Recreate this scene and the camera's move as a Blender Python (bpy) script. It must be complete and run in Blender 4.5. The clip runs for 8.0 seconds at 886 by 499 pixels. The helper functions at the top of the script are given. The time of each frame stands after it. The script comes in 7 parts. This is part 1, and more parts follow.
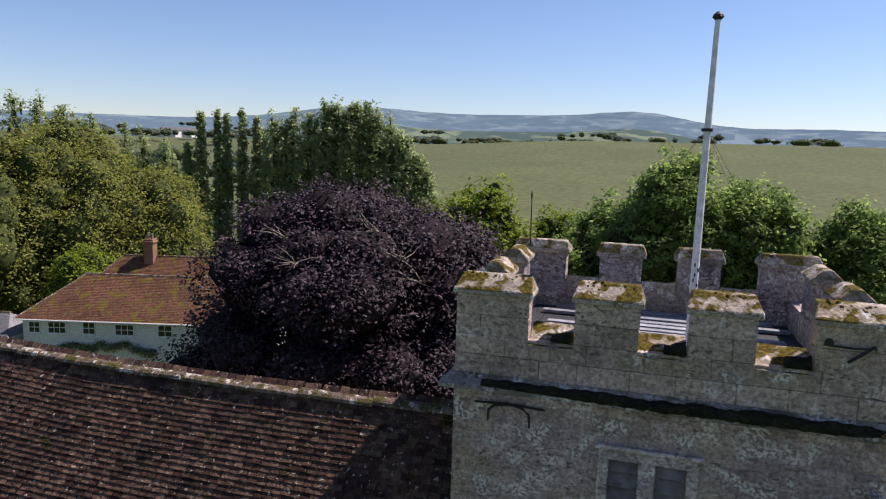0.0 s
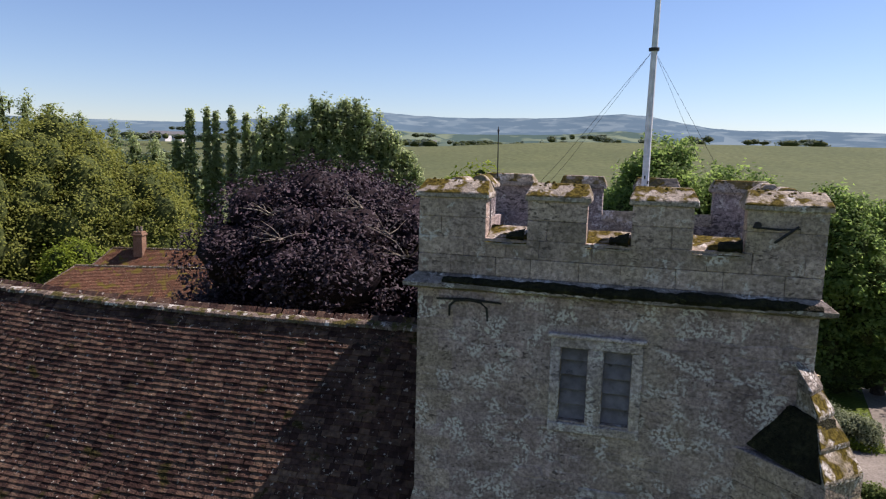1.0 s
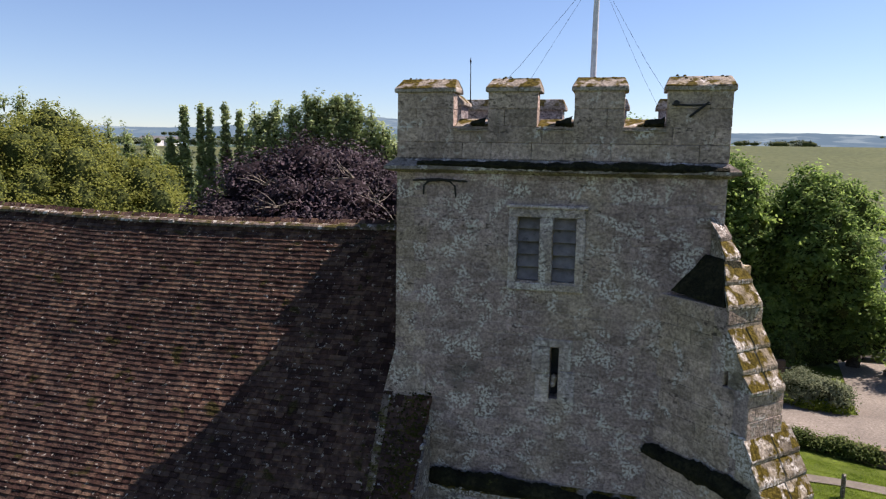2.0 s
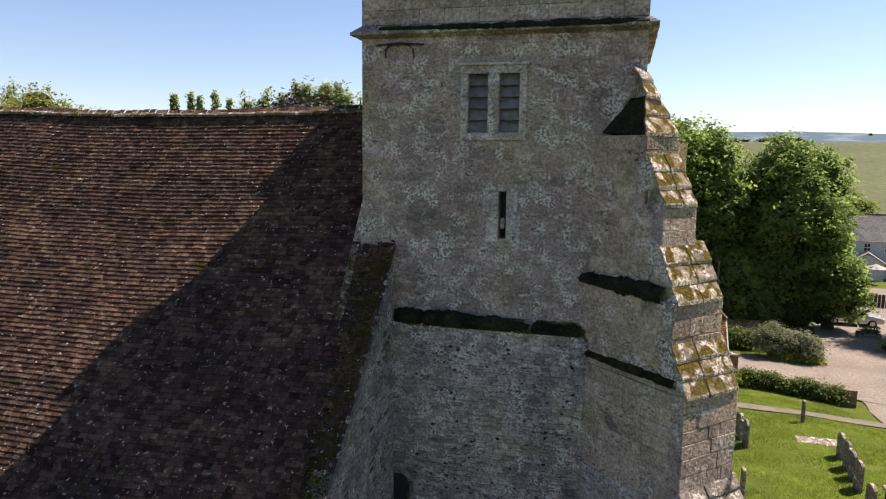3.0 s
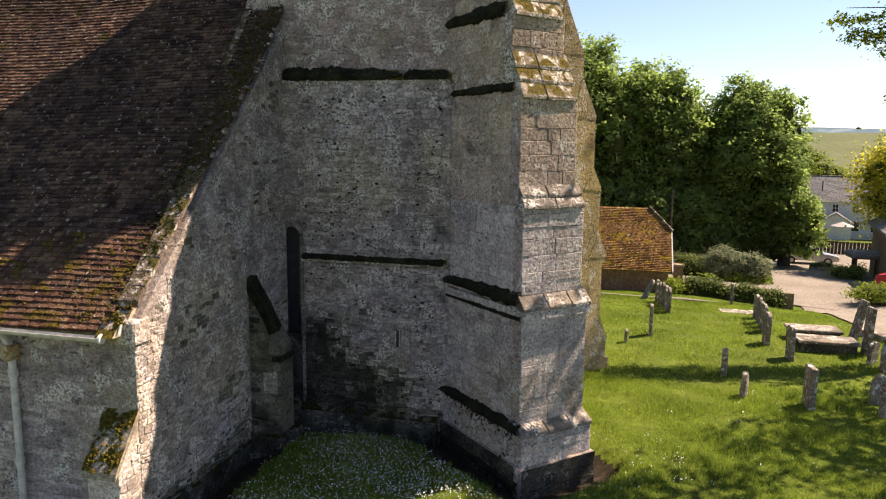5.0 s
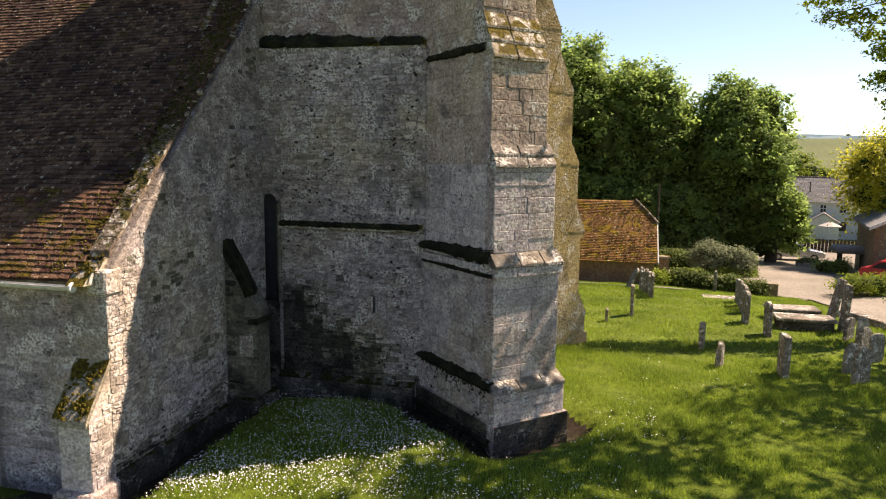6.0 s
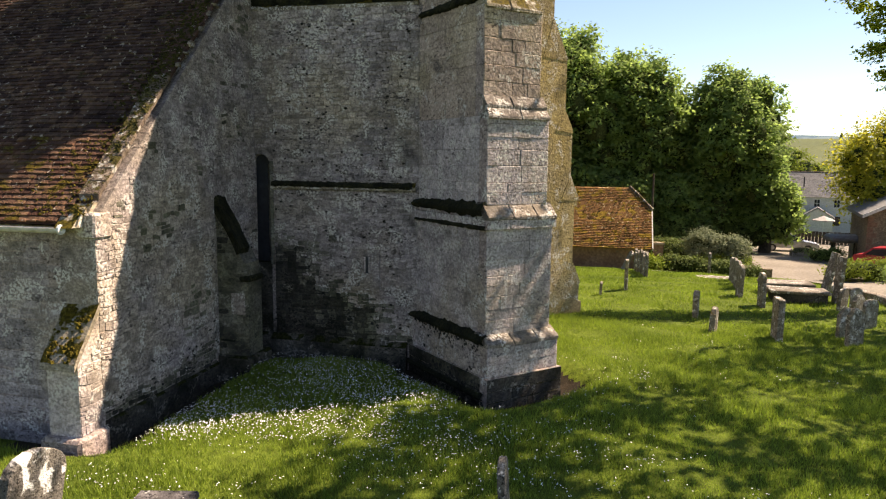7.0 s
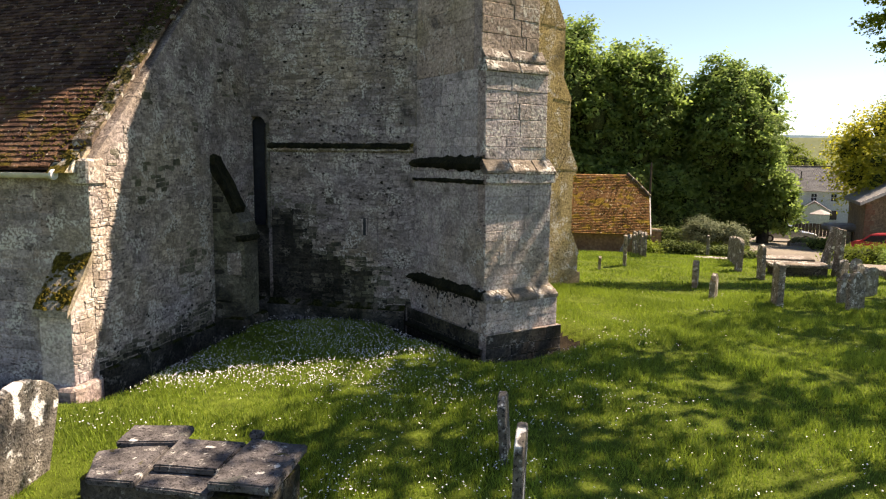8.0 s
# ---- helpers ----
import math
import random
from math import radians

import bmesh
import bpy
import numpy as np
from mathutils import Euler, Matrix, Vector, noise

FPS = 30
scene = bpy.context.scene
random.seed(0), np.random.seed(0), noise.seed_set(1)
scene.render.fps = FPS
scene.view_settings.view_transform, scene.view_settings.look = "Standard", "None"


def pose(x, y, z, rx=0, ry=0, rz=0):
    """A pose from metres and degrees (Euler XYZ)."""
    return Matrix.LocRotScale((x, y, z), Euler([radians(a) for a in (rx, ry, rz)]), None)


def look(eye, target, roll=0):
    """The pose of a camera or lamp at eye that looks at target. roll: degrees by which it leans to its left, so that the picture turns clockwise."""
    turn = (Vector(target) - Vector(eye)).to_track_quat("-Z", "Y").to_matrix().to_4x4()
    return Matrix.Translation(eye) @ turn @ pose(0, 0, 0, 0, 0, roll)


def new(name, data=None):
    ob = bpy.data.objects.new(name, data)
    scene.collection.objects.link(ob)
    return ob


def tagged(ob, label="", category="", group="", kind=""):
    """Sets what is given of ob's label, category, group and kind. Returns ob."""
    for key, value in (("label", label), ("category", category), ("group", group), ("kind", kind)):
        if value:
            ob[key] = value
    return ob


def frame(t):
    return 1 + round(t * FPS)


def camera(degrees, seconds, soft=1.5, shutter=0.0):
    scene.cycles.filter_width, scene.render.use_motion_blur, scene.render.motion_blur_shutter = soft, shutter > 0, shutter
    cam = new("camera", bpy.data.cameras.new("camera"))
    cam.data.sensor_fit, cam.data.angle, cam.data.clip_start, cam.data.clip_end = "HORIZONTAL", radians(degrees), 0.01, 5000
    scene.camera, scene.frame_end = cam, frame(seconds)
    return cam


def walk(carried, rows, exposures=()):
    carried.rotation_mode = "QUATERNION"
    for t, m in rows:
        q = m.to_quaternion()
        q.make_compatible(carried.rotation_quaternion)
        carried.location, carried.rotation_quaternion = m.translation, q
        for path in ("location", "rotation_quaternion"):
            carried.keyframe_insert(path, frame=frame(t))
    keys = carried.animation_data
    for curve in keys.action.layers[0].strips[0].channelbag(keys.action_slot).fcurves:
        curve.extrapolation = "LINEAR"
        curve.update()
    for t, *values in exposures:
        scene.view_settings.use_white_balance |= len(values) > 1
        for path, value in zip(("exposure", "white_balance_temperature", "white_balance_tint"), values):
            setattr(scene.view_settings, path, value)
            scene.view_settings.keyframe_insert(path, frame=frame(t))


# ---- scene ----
cam = camera(66.1, 8.0, 1.2)
PATH = [
    (0, (2.017, -7.901, 14.535), (1.456, -6.004, 14.24), 1.7),
    (0.5, (2.343, -8.083, 13.829), (1.794, -6.182, 13.541), 1.7),
    (1, (2.624, -8.519, 13.371), (2.085, -6.614, 13.087), 1.4),
    (1.2, (2.765, -8.778, 13.232), (2.231, -6.871, 12.951), 1.4),
    (2.3, (3.687, -10.678, 11.127), (3.17, -8.765, 10.857), 0.9),
    (2.5, (3.863, -10.957, 10.67), (3.352, -9.043, 10.399), 0.9),
    (3, (4.427, -11.582, 9.547), (3.925, -9.664, 9.278), 0.7),
    (3.5, (5.139, -12.068, 8.204), (4.646, -10.148, 7.934), 0.6),
    (4, (5.821, -12.388, 6.838), (5.335, -10.467, 6.569), 0.6),
    (4.5, (6.428, -12.558, 5.675), (5.949, -10.635, 5.41), 0.6),
    (4.7, (6.667, -12.601, 5.456), (6.185, -10.681, 5.174), 0.6),
    (5.8, (7.222, -12.755, 4.63), (6.764, -10.826, 4.365), 0.9),
    (6, (7.304, -12.783, 4.449), (6.844, -10.854, 4.188), 0.7),
    (6.5, (7.367, -12.815, 4.068), (6.913, -10.885, 3.809), 0.7),
    (7, (7.366, -12.818, 3.635), (6.919, -10.885, 3.377), 0.7),
    (7.5, (7.35, -12.795, 3.238), (6.907, -10.861, 2.981), 0.6),
    (8, (7.351, -12.797, 2.867), (6.912, -10.863, 2.611), 0.6),
]
walk(cam, [(t, look(eye, target, roll)) for t, eye, target, roll in PATH],
     [(0.0, 0.69, 6500, 24), (1.2, 0.75, 6500, 24), (2.5, 1.01, 7000, 23), (4.5, 1.41, 8100, 22), (8.0, 1.44, 8500, 17)])

# ---------------------------------------------------------------- light
SUN_AZ, SUN_EL = 36.5, 52.0          # degrees from +x towards +y, and above the horizon
sun_way = Vector((math.cos(radians(SUN_EL)) * math.cos(radians(SUN_AZ)), math.cos(radians(SUN_EL)) * math.sin(radians(SUN_AZ)), math.sin(radians(SUN_EL))))
world = bpy.data.worlds.new("world")
scene.world = world
world.use_nodes = True
wn = world.node_tree.nodes
sky = wn.new("ShaderNodeTexSky")
sky.sky_type, sky.sun_disc = "NISHITA", False
sky.sun_elevation, sky.sun_rotation = radians(SUN_EL), radians(90 - SUN_AZ)
sky.air_density, sky.dust_density, sky.ozone_density = 1.0, 0.1, 6.0
wn["Background"].inputs["Strength"].default_value = 0.078
world.node_tree.links.new(sky.outputs[0], wn["Background"].inputs["Color"])
sun = new("sun", bpy.data.lights.new("sun", "SUN"))
sun.data.energy, sun.data.angle, sun.data.color = 5.0, radians(0.5), (1.0, 0.945, 0.87)
sun.matrix_world = look(sun_way * 60, (0, 0, 0))

# ---------------------------------------------------------------- materials


def material(name, dark, light, stain=None, moss=None, lichen=None, s1=1.2, s2=9.0, vary=0.25, rough=0.92, bump=0.25, bump_scale=40.0,
             stain_at=0.62, moss_at=0.55, lichen_at=0.66, upward=True, metal=0.0, island=True, lichen_scale=7.0, hue=0.0, bloom=None, bloom_at=0.56, mottle=0.0, warm=None, streak=None):
    """A weathered surface: two tones, a stain, moss on faces that look up, pale lichen, grain in relief."""
    m = bpy.data.materials.new(name)
    m.use_nodes = True
    nodes, links = m.node_tree.nodes, m.node_tree.links
    bsdf = nodes["Principled BSDF"]
    info = nodes.new("ShaderNodeObjectInfo")
    geo = nodes.new("ShaderNodeNewGeometry")
    shift = nodes.new("ShaderNodeVectorMath")
    shift.operation = "ADD"
    links.new(geo.outputs["Position"], shift.inputs[0])

    def blend(a, b, share):
        """share of a and the rest of b."""
        first, second = nodes.new("ShaderNodeMath"), nodes.new("ShaderNodeMath")
        first.operation, second.operation = "MULTIPLY", "MULTIPLY_ADD"
        links.new(a, first.inputs[0])
        first.inputs[1].default_value, second.inputs[1].default_value = share, 1 - share
        links.new(b, second.inputs[0])
        links.new(first.outputs[0], second.inputs[2])
        return second.outputs[0]

    def grain(scale, detail=6.0, distortion=0.0):
        n = nodes.new("ShaderNodeTexNoise")
        n.inputs["Scale"].default_value, n.inputs["Detail"].default_value = scale, detail
        n.inputs["Distortion"].default_value = distortion
        links.new(shift.outputs[0], n.inputs["Vector"])
        return n.outputs["Fac"]

    def ramp(value, low, high):
        r = nodes.new("ShaderNodeMapRange")
        r.inputs["From Min"].default_value, r.inputs["From Max"].default_value = low, high
        links.new(value, r.inputs["Value"])
        return r.outputs["Result"]

    def mix(fac, a, b, mode="MIX"):
        x = nodes.new("ShaderNodeMix")
        x.data_type, x.blend_type = "RGBA", mode
        links.new(fac, x.inputs["Factor"])
        for socket, value in ((x.inputs[6], a), (x.inputs[7], b)):
            if isinstance(value, tuple):
                socket.default_value = (*value, 1)
            else:
                links.new(value, socket)
        return x.outputs[2]

    fine = grain(s2, 8.0)
    colour = mix(ramp(grain(s1, 6.0, 0.3), 0.34, 0.66), dark, light)
    colour = mix(ramp(fine, 0.3, 0.75), colour, tuple(0.62 * c for c in dark))
    if warm:
        colour = mix(ramp(grain(s1 * 0.8 + 0.3, 5.0, 0.8), 0.50, 0.66), colour, warm)
    if mottle:
        spots = nodes.new("ShaderNodeTexVoronoi")
        spots.inputs["Scale"].default_value, spots.inputs["Randomness"].default_value = 17.0, 1.0
        wobble = nodes.new("ShaderNodeTexNoise")
        wobble.inputs["Scale"].default_value = 9.0
        links.new(shift.outputs[0], wobble.inputs["Vector"])
        pull = nodes.new("ShaderNodeVectorMath")
        pull.operation = "MULTIPLY_ADD"
        links.new(wobble.outputs["Color"], pull.inputs[0])
        pull.inputs[1].default_value = (0.16, 0.16, 0.16)
        links.new(shift.outputs[0], pull.inputs[2])
        links.new(pull.outputs[0], spots.inputs["Vector"])
        one = nodes.new("ShaderNodeSeparateColor")
        links.new(spots.outputs["Color"], one.inputs[0])
        tone = nodes.new("ShaderNodeHueSaturation")
        value = ramp(one.outputs[0], 0.0, 1.0)
        value.node.inputs["To Min"].default_value, value.node.inputs["To Max"].default_value = 1 - mottle, 1 + mottle
        links.new(value, tone.inputs["Value"])
        links.new(colour, tone.inputs["Color"])
        colour = tone.outputs["Color"]
        colour = mix(ramp(grain(30.0, 8.0), 0.565, 0.62), colour, tuple(0.33 * c for c in dark))
    if vary:
        number = geo.outputs["Random Per Island"] if island else info.outputs["Random"]
        hsv = nodes.new("ShaderNodeHueSaturation")
        links.new(ramp(number, 0.0, 1.0), hsv.inputs["Value"])
        hsv.inputs["Value"].links[0].from_node.inputs["To Min"].default_value = 1 - vary
        hsv.inputs["Value"].links[0].from_node.inputs["To Max"].default_value = 1 + vary
        if hue:
            h = ramp(number, 0.0, 1.0)
            h.node.inputs["To Min"].default_value, h.node.inputs["To Max"].default_value = 0.5 - hue, 0.5 + hue
            links.new(h, hsv.inputs["Hue"])
        links.new(colour, hsv.inputs["Color"])
        colour = hsv.outputs["Color"]
    if stain:
        patch = blend(grain(s1 * 1.9, 9.0, 0.6), grain(s1 * 1.9 * 11 + 6, 6.0), 0.66)
        colour = mix(ramp(patch, stain_at - 0.02, stain_at + 0.03), colour, stain)
    if streak:
        pull_down = nodes.new("ShaderNodeVectorMath")
        pull_down.operation = "MULTIPLY"
        links.new(shift.outputs[0], pull_down.inputs[0])
        pull_down.inputs[1].default_value = (5.0, 5.0, 0.9)
        run = nodes.new("ShaderNodeTexNoise")
        run.inputs["Scale"].default_value, run.inputs["Detail"].default_value = 1.0, 9.0
        links.new(pull_down.outputs[0], run.inputs["Vector"])
        colour = mix(ramp(blend(run.outputs["Fac"], grain(24.0, 6.0), 0.62), 0.545, 0.60), colour, streak)
    if bloom:
        both = nodes.new("ShaderNodeMath")
        both.operation = "MULTIPLY"
        links.new(ramp(grain(7.5, 6.0, 0.3), bloom_at, bloom_at + 0.12), both.inputs[0])
        links.new(ramp(grain(40.0, 6.0), 0.46, 0.58), both.inputs[1])
        colour = mix(both.outputs[0], colour, bloom)
    if lichen:
        colour = mix(ramp(grain(lichen_scale, 9.0, 0.2), lichen_at, lichen_at + 0.04), colour, lichen)
    if moss:
        mask = ramp(grain(s1 * 2.6, 9.0, 0.4), moss_at, moss_at + 0.07)
        if upward:
            split = nodes.new("ShaderNodeSeparateXYZ")
            links.new(geo.outputs["True Normal"], split.inputs[0])
            times = nodes.new("ShaderNodeMath")
            times.operation = "MULTIPLY"
            links.new(mask, times.inputs[0])
            links.new(ramp(split.outputs[2], 0.15, 0.45), times.inputs[1])
            mask = times.outputs[0]
        tone = mix(ramp(grain(23.0, 4.0), 0.35, 0.65), moss, tuple(0.35 * c for c in moss))
        colour = mix(mask, colour, tone)
    links.new(colour, bsdf.inputs["Base Color"])
    bsdf.inputs["Roughness"].default_value, bsdf.inputs["Metallic"].default_value = rough, metal
    bsdf.inputs["Specular IOR Level"].default_value = 0.08 if rough > 0.85 else 0.4
    if bump:
        b = nodes.new("ShaderNodeBump")
        b.inputs["Strength"].default_value, b.inputs["Distance"].default_value = bump, 0.03
        links.new(grain(bump_scale, 9.0), b.inputs["Height"])
        links.new(b.outputs[0], bsdf.inputs["Normal"])
    return m


def masonry(name, dark, light, warm, vary=0.12, island=False, pale=(0.60, 0.565, 0.515), pale_at=0.52, pit_at=0.56, soot=None, soot_at=0.62, drip=0.0, moss=None, rough=0.95):
    """Old limestone: slow drifts of tone, buff patches, a fine pale crust, pits, dark weathering and rain streaks."""
    m = bpy.data.materials.new(name)
    m.use_nodes = True
    nodes, links = m.node_tree.nodes, m.node_tree.links
    bsdf, geo = nodes["Principled BSDF"], nodes.new("ShaderNodeNewGeometry")

    def grain(scale, detail=5.0, distortion=0.0, stretch=None):
        n = nodes.new("ShaderNodeTexNoise")
        n.inputs["Scale"].default_value, n.inputs["Detail"].default_value, n.inputs["Distortion"].default_value = scale, detail, distortion
        if stretch:
            pull = nodes.new("ShaderNodeVectorMath")
            pull.operation = "MULTIPLY"
            pull.inputs[1].default_value = stretch
            links.new(geo.outputs["Position"], pull.inputs[0])
            links.new(pull.outputs[0], n.inputs["Vector"])
        else:
            links.new(geo.outputs["Position"], n.inputs["Vector"])
        return n.outputs["Fac"]

    def ramp(value, low, high, to_low=0.0, to_high=1.0):
        r = nodes.new("ShaderNodeMapRange")
        for key, v in (("From Min", low), ("From Max", high), ("To Min", to_low), ("To Max", to_high)):
            r.inputs[key].default_value = v
        links.new(value, r.inputs["Value"])
        return r.outputs["Result"]

    def times(a, b):
        x = nodes.new("ShaderNodeMath")
        x.operation = "MULTIPLY"
        links.new(a, x.inputs[0])
        links.new(b, x.inputs[1])
        return x.outputs[0]

    def mix(fac, a, b):
        x = nodes.new("ShaderNodeMix")
        x.data_type = "RGBA"
        links.new(fac, x.inputs["Factor"])
        for socket, value in ((x.inputs[6], a), (x.inputs[7], b)):
            if isinstance(value, tuple):
                socket.default_value = (*value, 1)
            else:
                links.new(value, socket)
        return x.outputs[2]

    def value(colour, amount):
        hsv = nodes.new("ShaderNodeHueSaturation")
        links.new(amount, hsv.inputs["Value"])
        links.new(colour, hsv.inputs["Color"])
        return hsv.outputs["Color"]

    coarse, middle, fine = grain(9.0, 7.0, 0.3, (1.0, 1.0, 1.7)), grain(24.0, 6.0, 0.2), grain(60.0, 4.0)
    colour = mix(ramp(grain(1.1, 6.0, 0.4), 0.36, 0.64), dark, light)
    colour = mix(ramp(grain(0.55, 7.0, 0.6), 0.46, 0.66, 0.0, 0.75), colour, warm)
    number = geo.outputs["Random Per Island"]
    if not island:
        number = nodes.new("ShaderNodeObjectInfo").outputs["Random"]
    colour = value(colour, ramp(number, 0.0, 1.0, 1 - vary, 1 + vary))
    colour = value(colour, ramp(coarse, 0.35, 0.65, 0.80, 1.20))
    colour = value(colour, ramp(middle, 0.35, 0.65, 0.72, 1.28))
    if drip:
        colour = mix(times(ramp(grain(1.0, 8.0, 0.0, (4.5, 4.5, 0.55)), 0.56, 0.66, 0.0, drip), ramp(middle, 0.40, 0.56)), colour, pale)
    colour = mix(times(ramp(grain(3.2, 8.0, 0.6), pale_at, pale_at + 0.10, 0.0, 0.9), ramp(middle, 0.46, 0.54)), colour, pale)
    pits = times(ramp(grain(13.0, 8.0, 0.5, (1.0, 1.0, 1.9)), pit_at + 0.01, pit_at + 0.06, 0.0, 0.85), ramp(grain(1.7, 6.0, 0.5), 0.42, 0.60, 0.12, 1.0))
    colour = mix(pits, colour, tuple(0.27 * c for c in dark))
    colour = mix(ramp(fine, pit_at + 0.02, pit_at + 0.08, 0.0, 0.6), colour, tuple(0.4 * c for c in dark))
    if soot:
        colour = mix(times(ramp(grain(1.5, 9.0, 0.5), soot_at, soot_at + 0.12, 0.0, 0.9), ramp(middle, 0.34, 0.52)), colour, soot)
    if moss:
        split = nodes.new("ShaderNodeSeparateXYZ")
        links.new(geo.outputs["True Normal"], split.inputs[0])
        up = times(ramp(split.outputs[2], 0.2, 0.5), ramp(grain(4.5, 8.0, 0.3), 0.45, 0.52))
        colour = mix(up, colour, mix(ramp(middle, 0.35, 0.6), moss, tuple(0.35 * c for c in moss)))
    links.new(colour, bsdf.inputs["Base Color"])
    bsdf.inputs["Roughness"].default_value, bsdf.inputs["Specular IOR Level"].default_value = rough, 0.06
    b = nodes.new("ShaderNodeBump")
    b.inputs["Strength"].default_value, b.inputs["Distance"].default_value = 0.7, 0.025
    links.new(grain(22.0, 9.0), b.inputs["Height"])
    links.new(b.outputs[0], bsdf.inputs["Normal"])
    return m


def foliage(name, dark, light, through_light=0.25, gloss=0.15):
    """Leaves: tone by leaf, by clump and by tree, a little light through them."""
    m = bpy.data.materials.new(name)
    m.use_nodes = True
    nodes, links = m.node_tree.nodes, m.node_tree.links
    bsdf = nodes["Principled BSDF"]
    geo, coord = nodes.new("ShaderNodeNewGeometry"), nodes.new("ShaderNodeTexCoord")
    n = nodes.new("ShaderNodeTexNoise")
    n.inputs["Scale"].default_value = 0.55
    links.new(coord.outputs["Object"], n.inputs["Vector"])
    add = nodes.new("ShaderNodeMath")
    add.operation = "MULTIPLY_ADD"
    links.new(geo.outputs["Random Per Island"], add.inputs[0])
    add.inputs[1].default_value = 0.5
    links.new(n.outputs["Fac"], add.inputs[2])
    r = nodes.new("ShaderNodeMapRange")
    r.inputs["From Min"].default_value, r.inputs["From Max"].default_value = 0.4, 1.1
    links.new(add.outputs[0], r.inputs["Value"])
    x = nodes.new("ShaderNodeMix")
    x.data_type = "RGBA"
    links.new(r.outputs[0], x.inputs["Factor"])
    x.inputs[6].default_value, x.inputs[7].default_value = (*dark, 1), (*light, 1)
    links.new(x.outputs[2], bsdf.inputs["Base Color"])
    bsdf.inputs["Roughness"].default_value = 0.65
    bsdf.inputs["Specular IOR Level"].default_value = gloss
    if through_light:
        t = nodes.new("ShaderNodeBsdfTranslucent")
        links.new(x.outputs[2], t.inputs["Color"])
        mx = nodes.new("ShaderNodeMixShader")
        mx.inputs[0].default_value = through_light
        links.new(bsdf.outputs[0], mx.inputs[1])
        links.new(t.outputs[0], mx.inputs[2])
        links.new(mx.outputs[0], nodes["Material Output"].inputs["Surface"])
    return m


MOSS, GOLD = (0.085, 0.075, 0.012), (0.122, 0.092, 0.018)
ashlar = masonry("ashlar_stone", (0.338, 0.288, 0.283), (0.474, 0.408, 0.399), (0.36, 0.29, 0.205), 0.16, drip=0.9, soot=(0.075, 0.066, 0.060), soot_at=0.60)
grey_ashlar = masonry("grey_ashlar", (0.312, 0.241, 0.202), (0.421, 0.327, 0.272), (0.37, 0.300, 0.200), 0.17, soot=(0.075, 0.066, 0.060), soot_at=0.60, pale_at=0.55)
rubble_mat = masonry("rubble_stone", (0.246, 0.209, 0.205), (0.339, 0.291, 0.290), (0.385, 0.315, 0.235), 0.34, True, soot=(0.075, 0.066, 0.060), soot_at=0.62, pit_at=0.56)
grey_rubble = masonry("grey_rubble", (0.254, 0.192, 0.176), (0.334, 0.256, 0.237), (0.37, 0.298, 0.215), 0.22, True, soot=(0.075, 0.066, 0.060), soot_at=0.63, pale_at=0.50, pit_at=0.585)
mortar = masonry("lime_mortar", (0.263, 0.207, 0.190), (0.343, 0.274, 0.253), (0.37, 0.300, 0.220), 0.0, soot=(0.075, 0.066, 0.060), soot_at=0.63)
old_mortar = masonry("eroded_mortar", (0.231, 0.195, 0.186), (0.333, 0.284, 0.275), (0.30, 0.245, 0.18), 0.0, soot=(0.06, 0.054, 0.05), soot_at=0.60, pit_at=0.52)
tan_stone = masonry("tan_lichened_stone", (0.27, 0.215, 0.13), (0.38, 0.305, 0.19), (0.36, 0.27, 0.11), 0.12, soot=(0.10, 0.085, 0.05), soot_at=0.58)
green_stone = masonry("algae_stained_stone", (0.105, 0.096, 0.080), (0.200, 0.182, 0.152), (0.125, 0.125, 0.075), 0.3, True, soot=(0.035, 0.034, 0.028), soot_at=0.52, pale=(0.34, 0.32, 0.28), pale_at=0.56)
black_stone = masonry("near_black_stone", (0.048, 0.043, 0.037), (0.118, 0.104, 0.090), (0.06, 0.055, 0.03), 0.2, soot=(0.018, 0.018, 0.012), soot_at=0.50, pale=(0.30, 0.28, 0.25), pale_at=0.56, moss=(0.035, 0.036, 0.010))
black_rubble = masonry("algae_blackened_stone", (0.036, 0.033, 0.029), (0.085, 0.077, 0.068), (0.05, 0.047, 0.03), 0.35, True, soot=(0.016, 0.016, 0.012), soot_at=0.50, pale=(0.24, 0.225, 0.20), pale_at=0.60)
coping_stone = masonry("mossy_coping", (0.235, 0.200, 0.160), (0.37, 0.315, 0.255), (0.30, 0.25, 0.17), 0.12, soot=(0.10, 0.088, 0.075), soot_at=0.60, pale_at=0.55, moss=GOLD)
weathering_mat = masonry("weathering_stone", (0.20, 0.168, 0.128), (0.31, 0.265, 0.208), (0.25, 0.20, 0.12), 0.2, soot=(0.09, 0.075, 0.055), soot_at=0.55, pale_at=0.46, moss=GOLD)
pale_weathering = masonry("pale_weathering_stone", (0.150, 0.128, 0.112), (0.265, 0.228, 0.198), (0.20, 0.16, 0.11), 0.2, pale=(0.58, 0.55, 0.50), pale_at=0.48, soot=(0.085, 0.072, 0.058), soot_at=0.54)
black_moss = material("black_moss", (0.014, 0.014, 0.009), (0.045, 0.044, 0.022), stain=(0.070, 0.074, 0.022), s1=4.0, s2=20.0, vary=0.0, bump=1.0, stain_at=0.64)
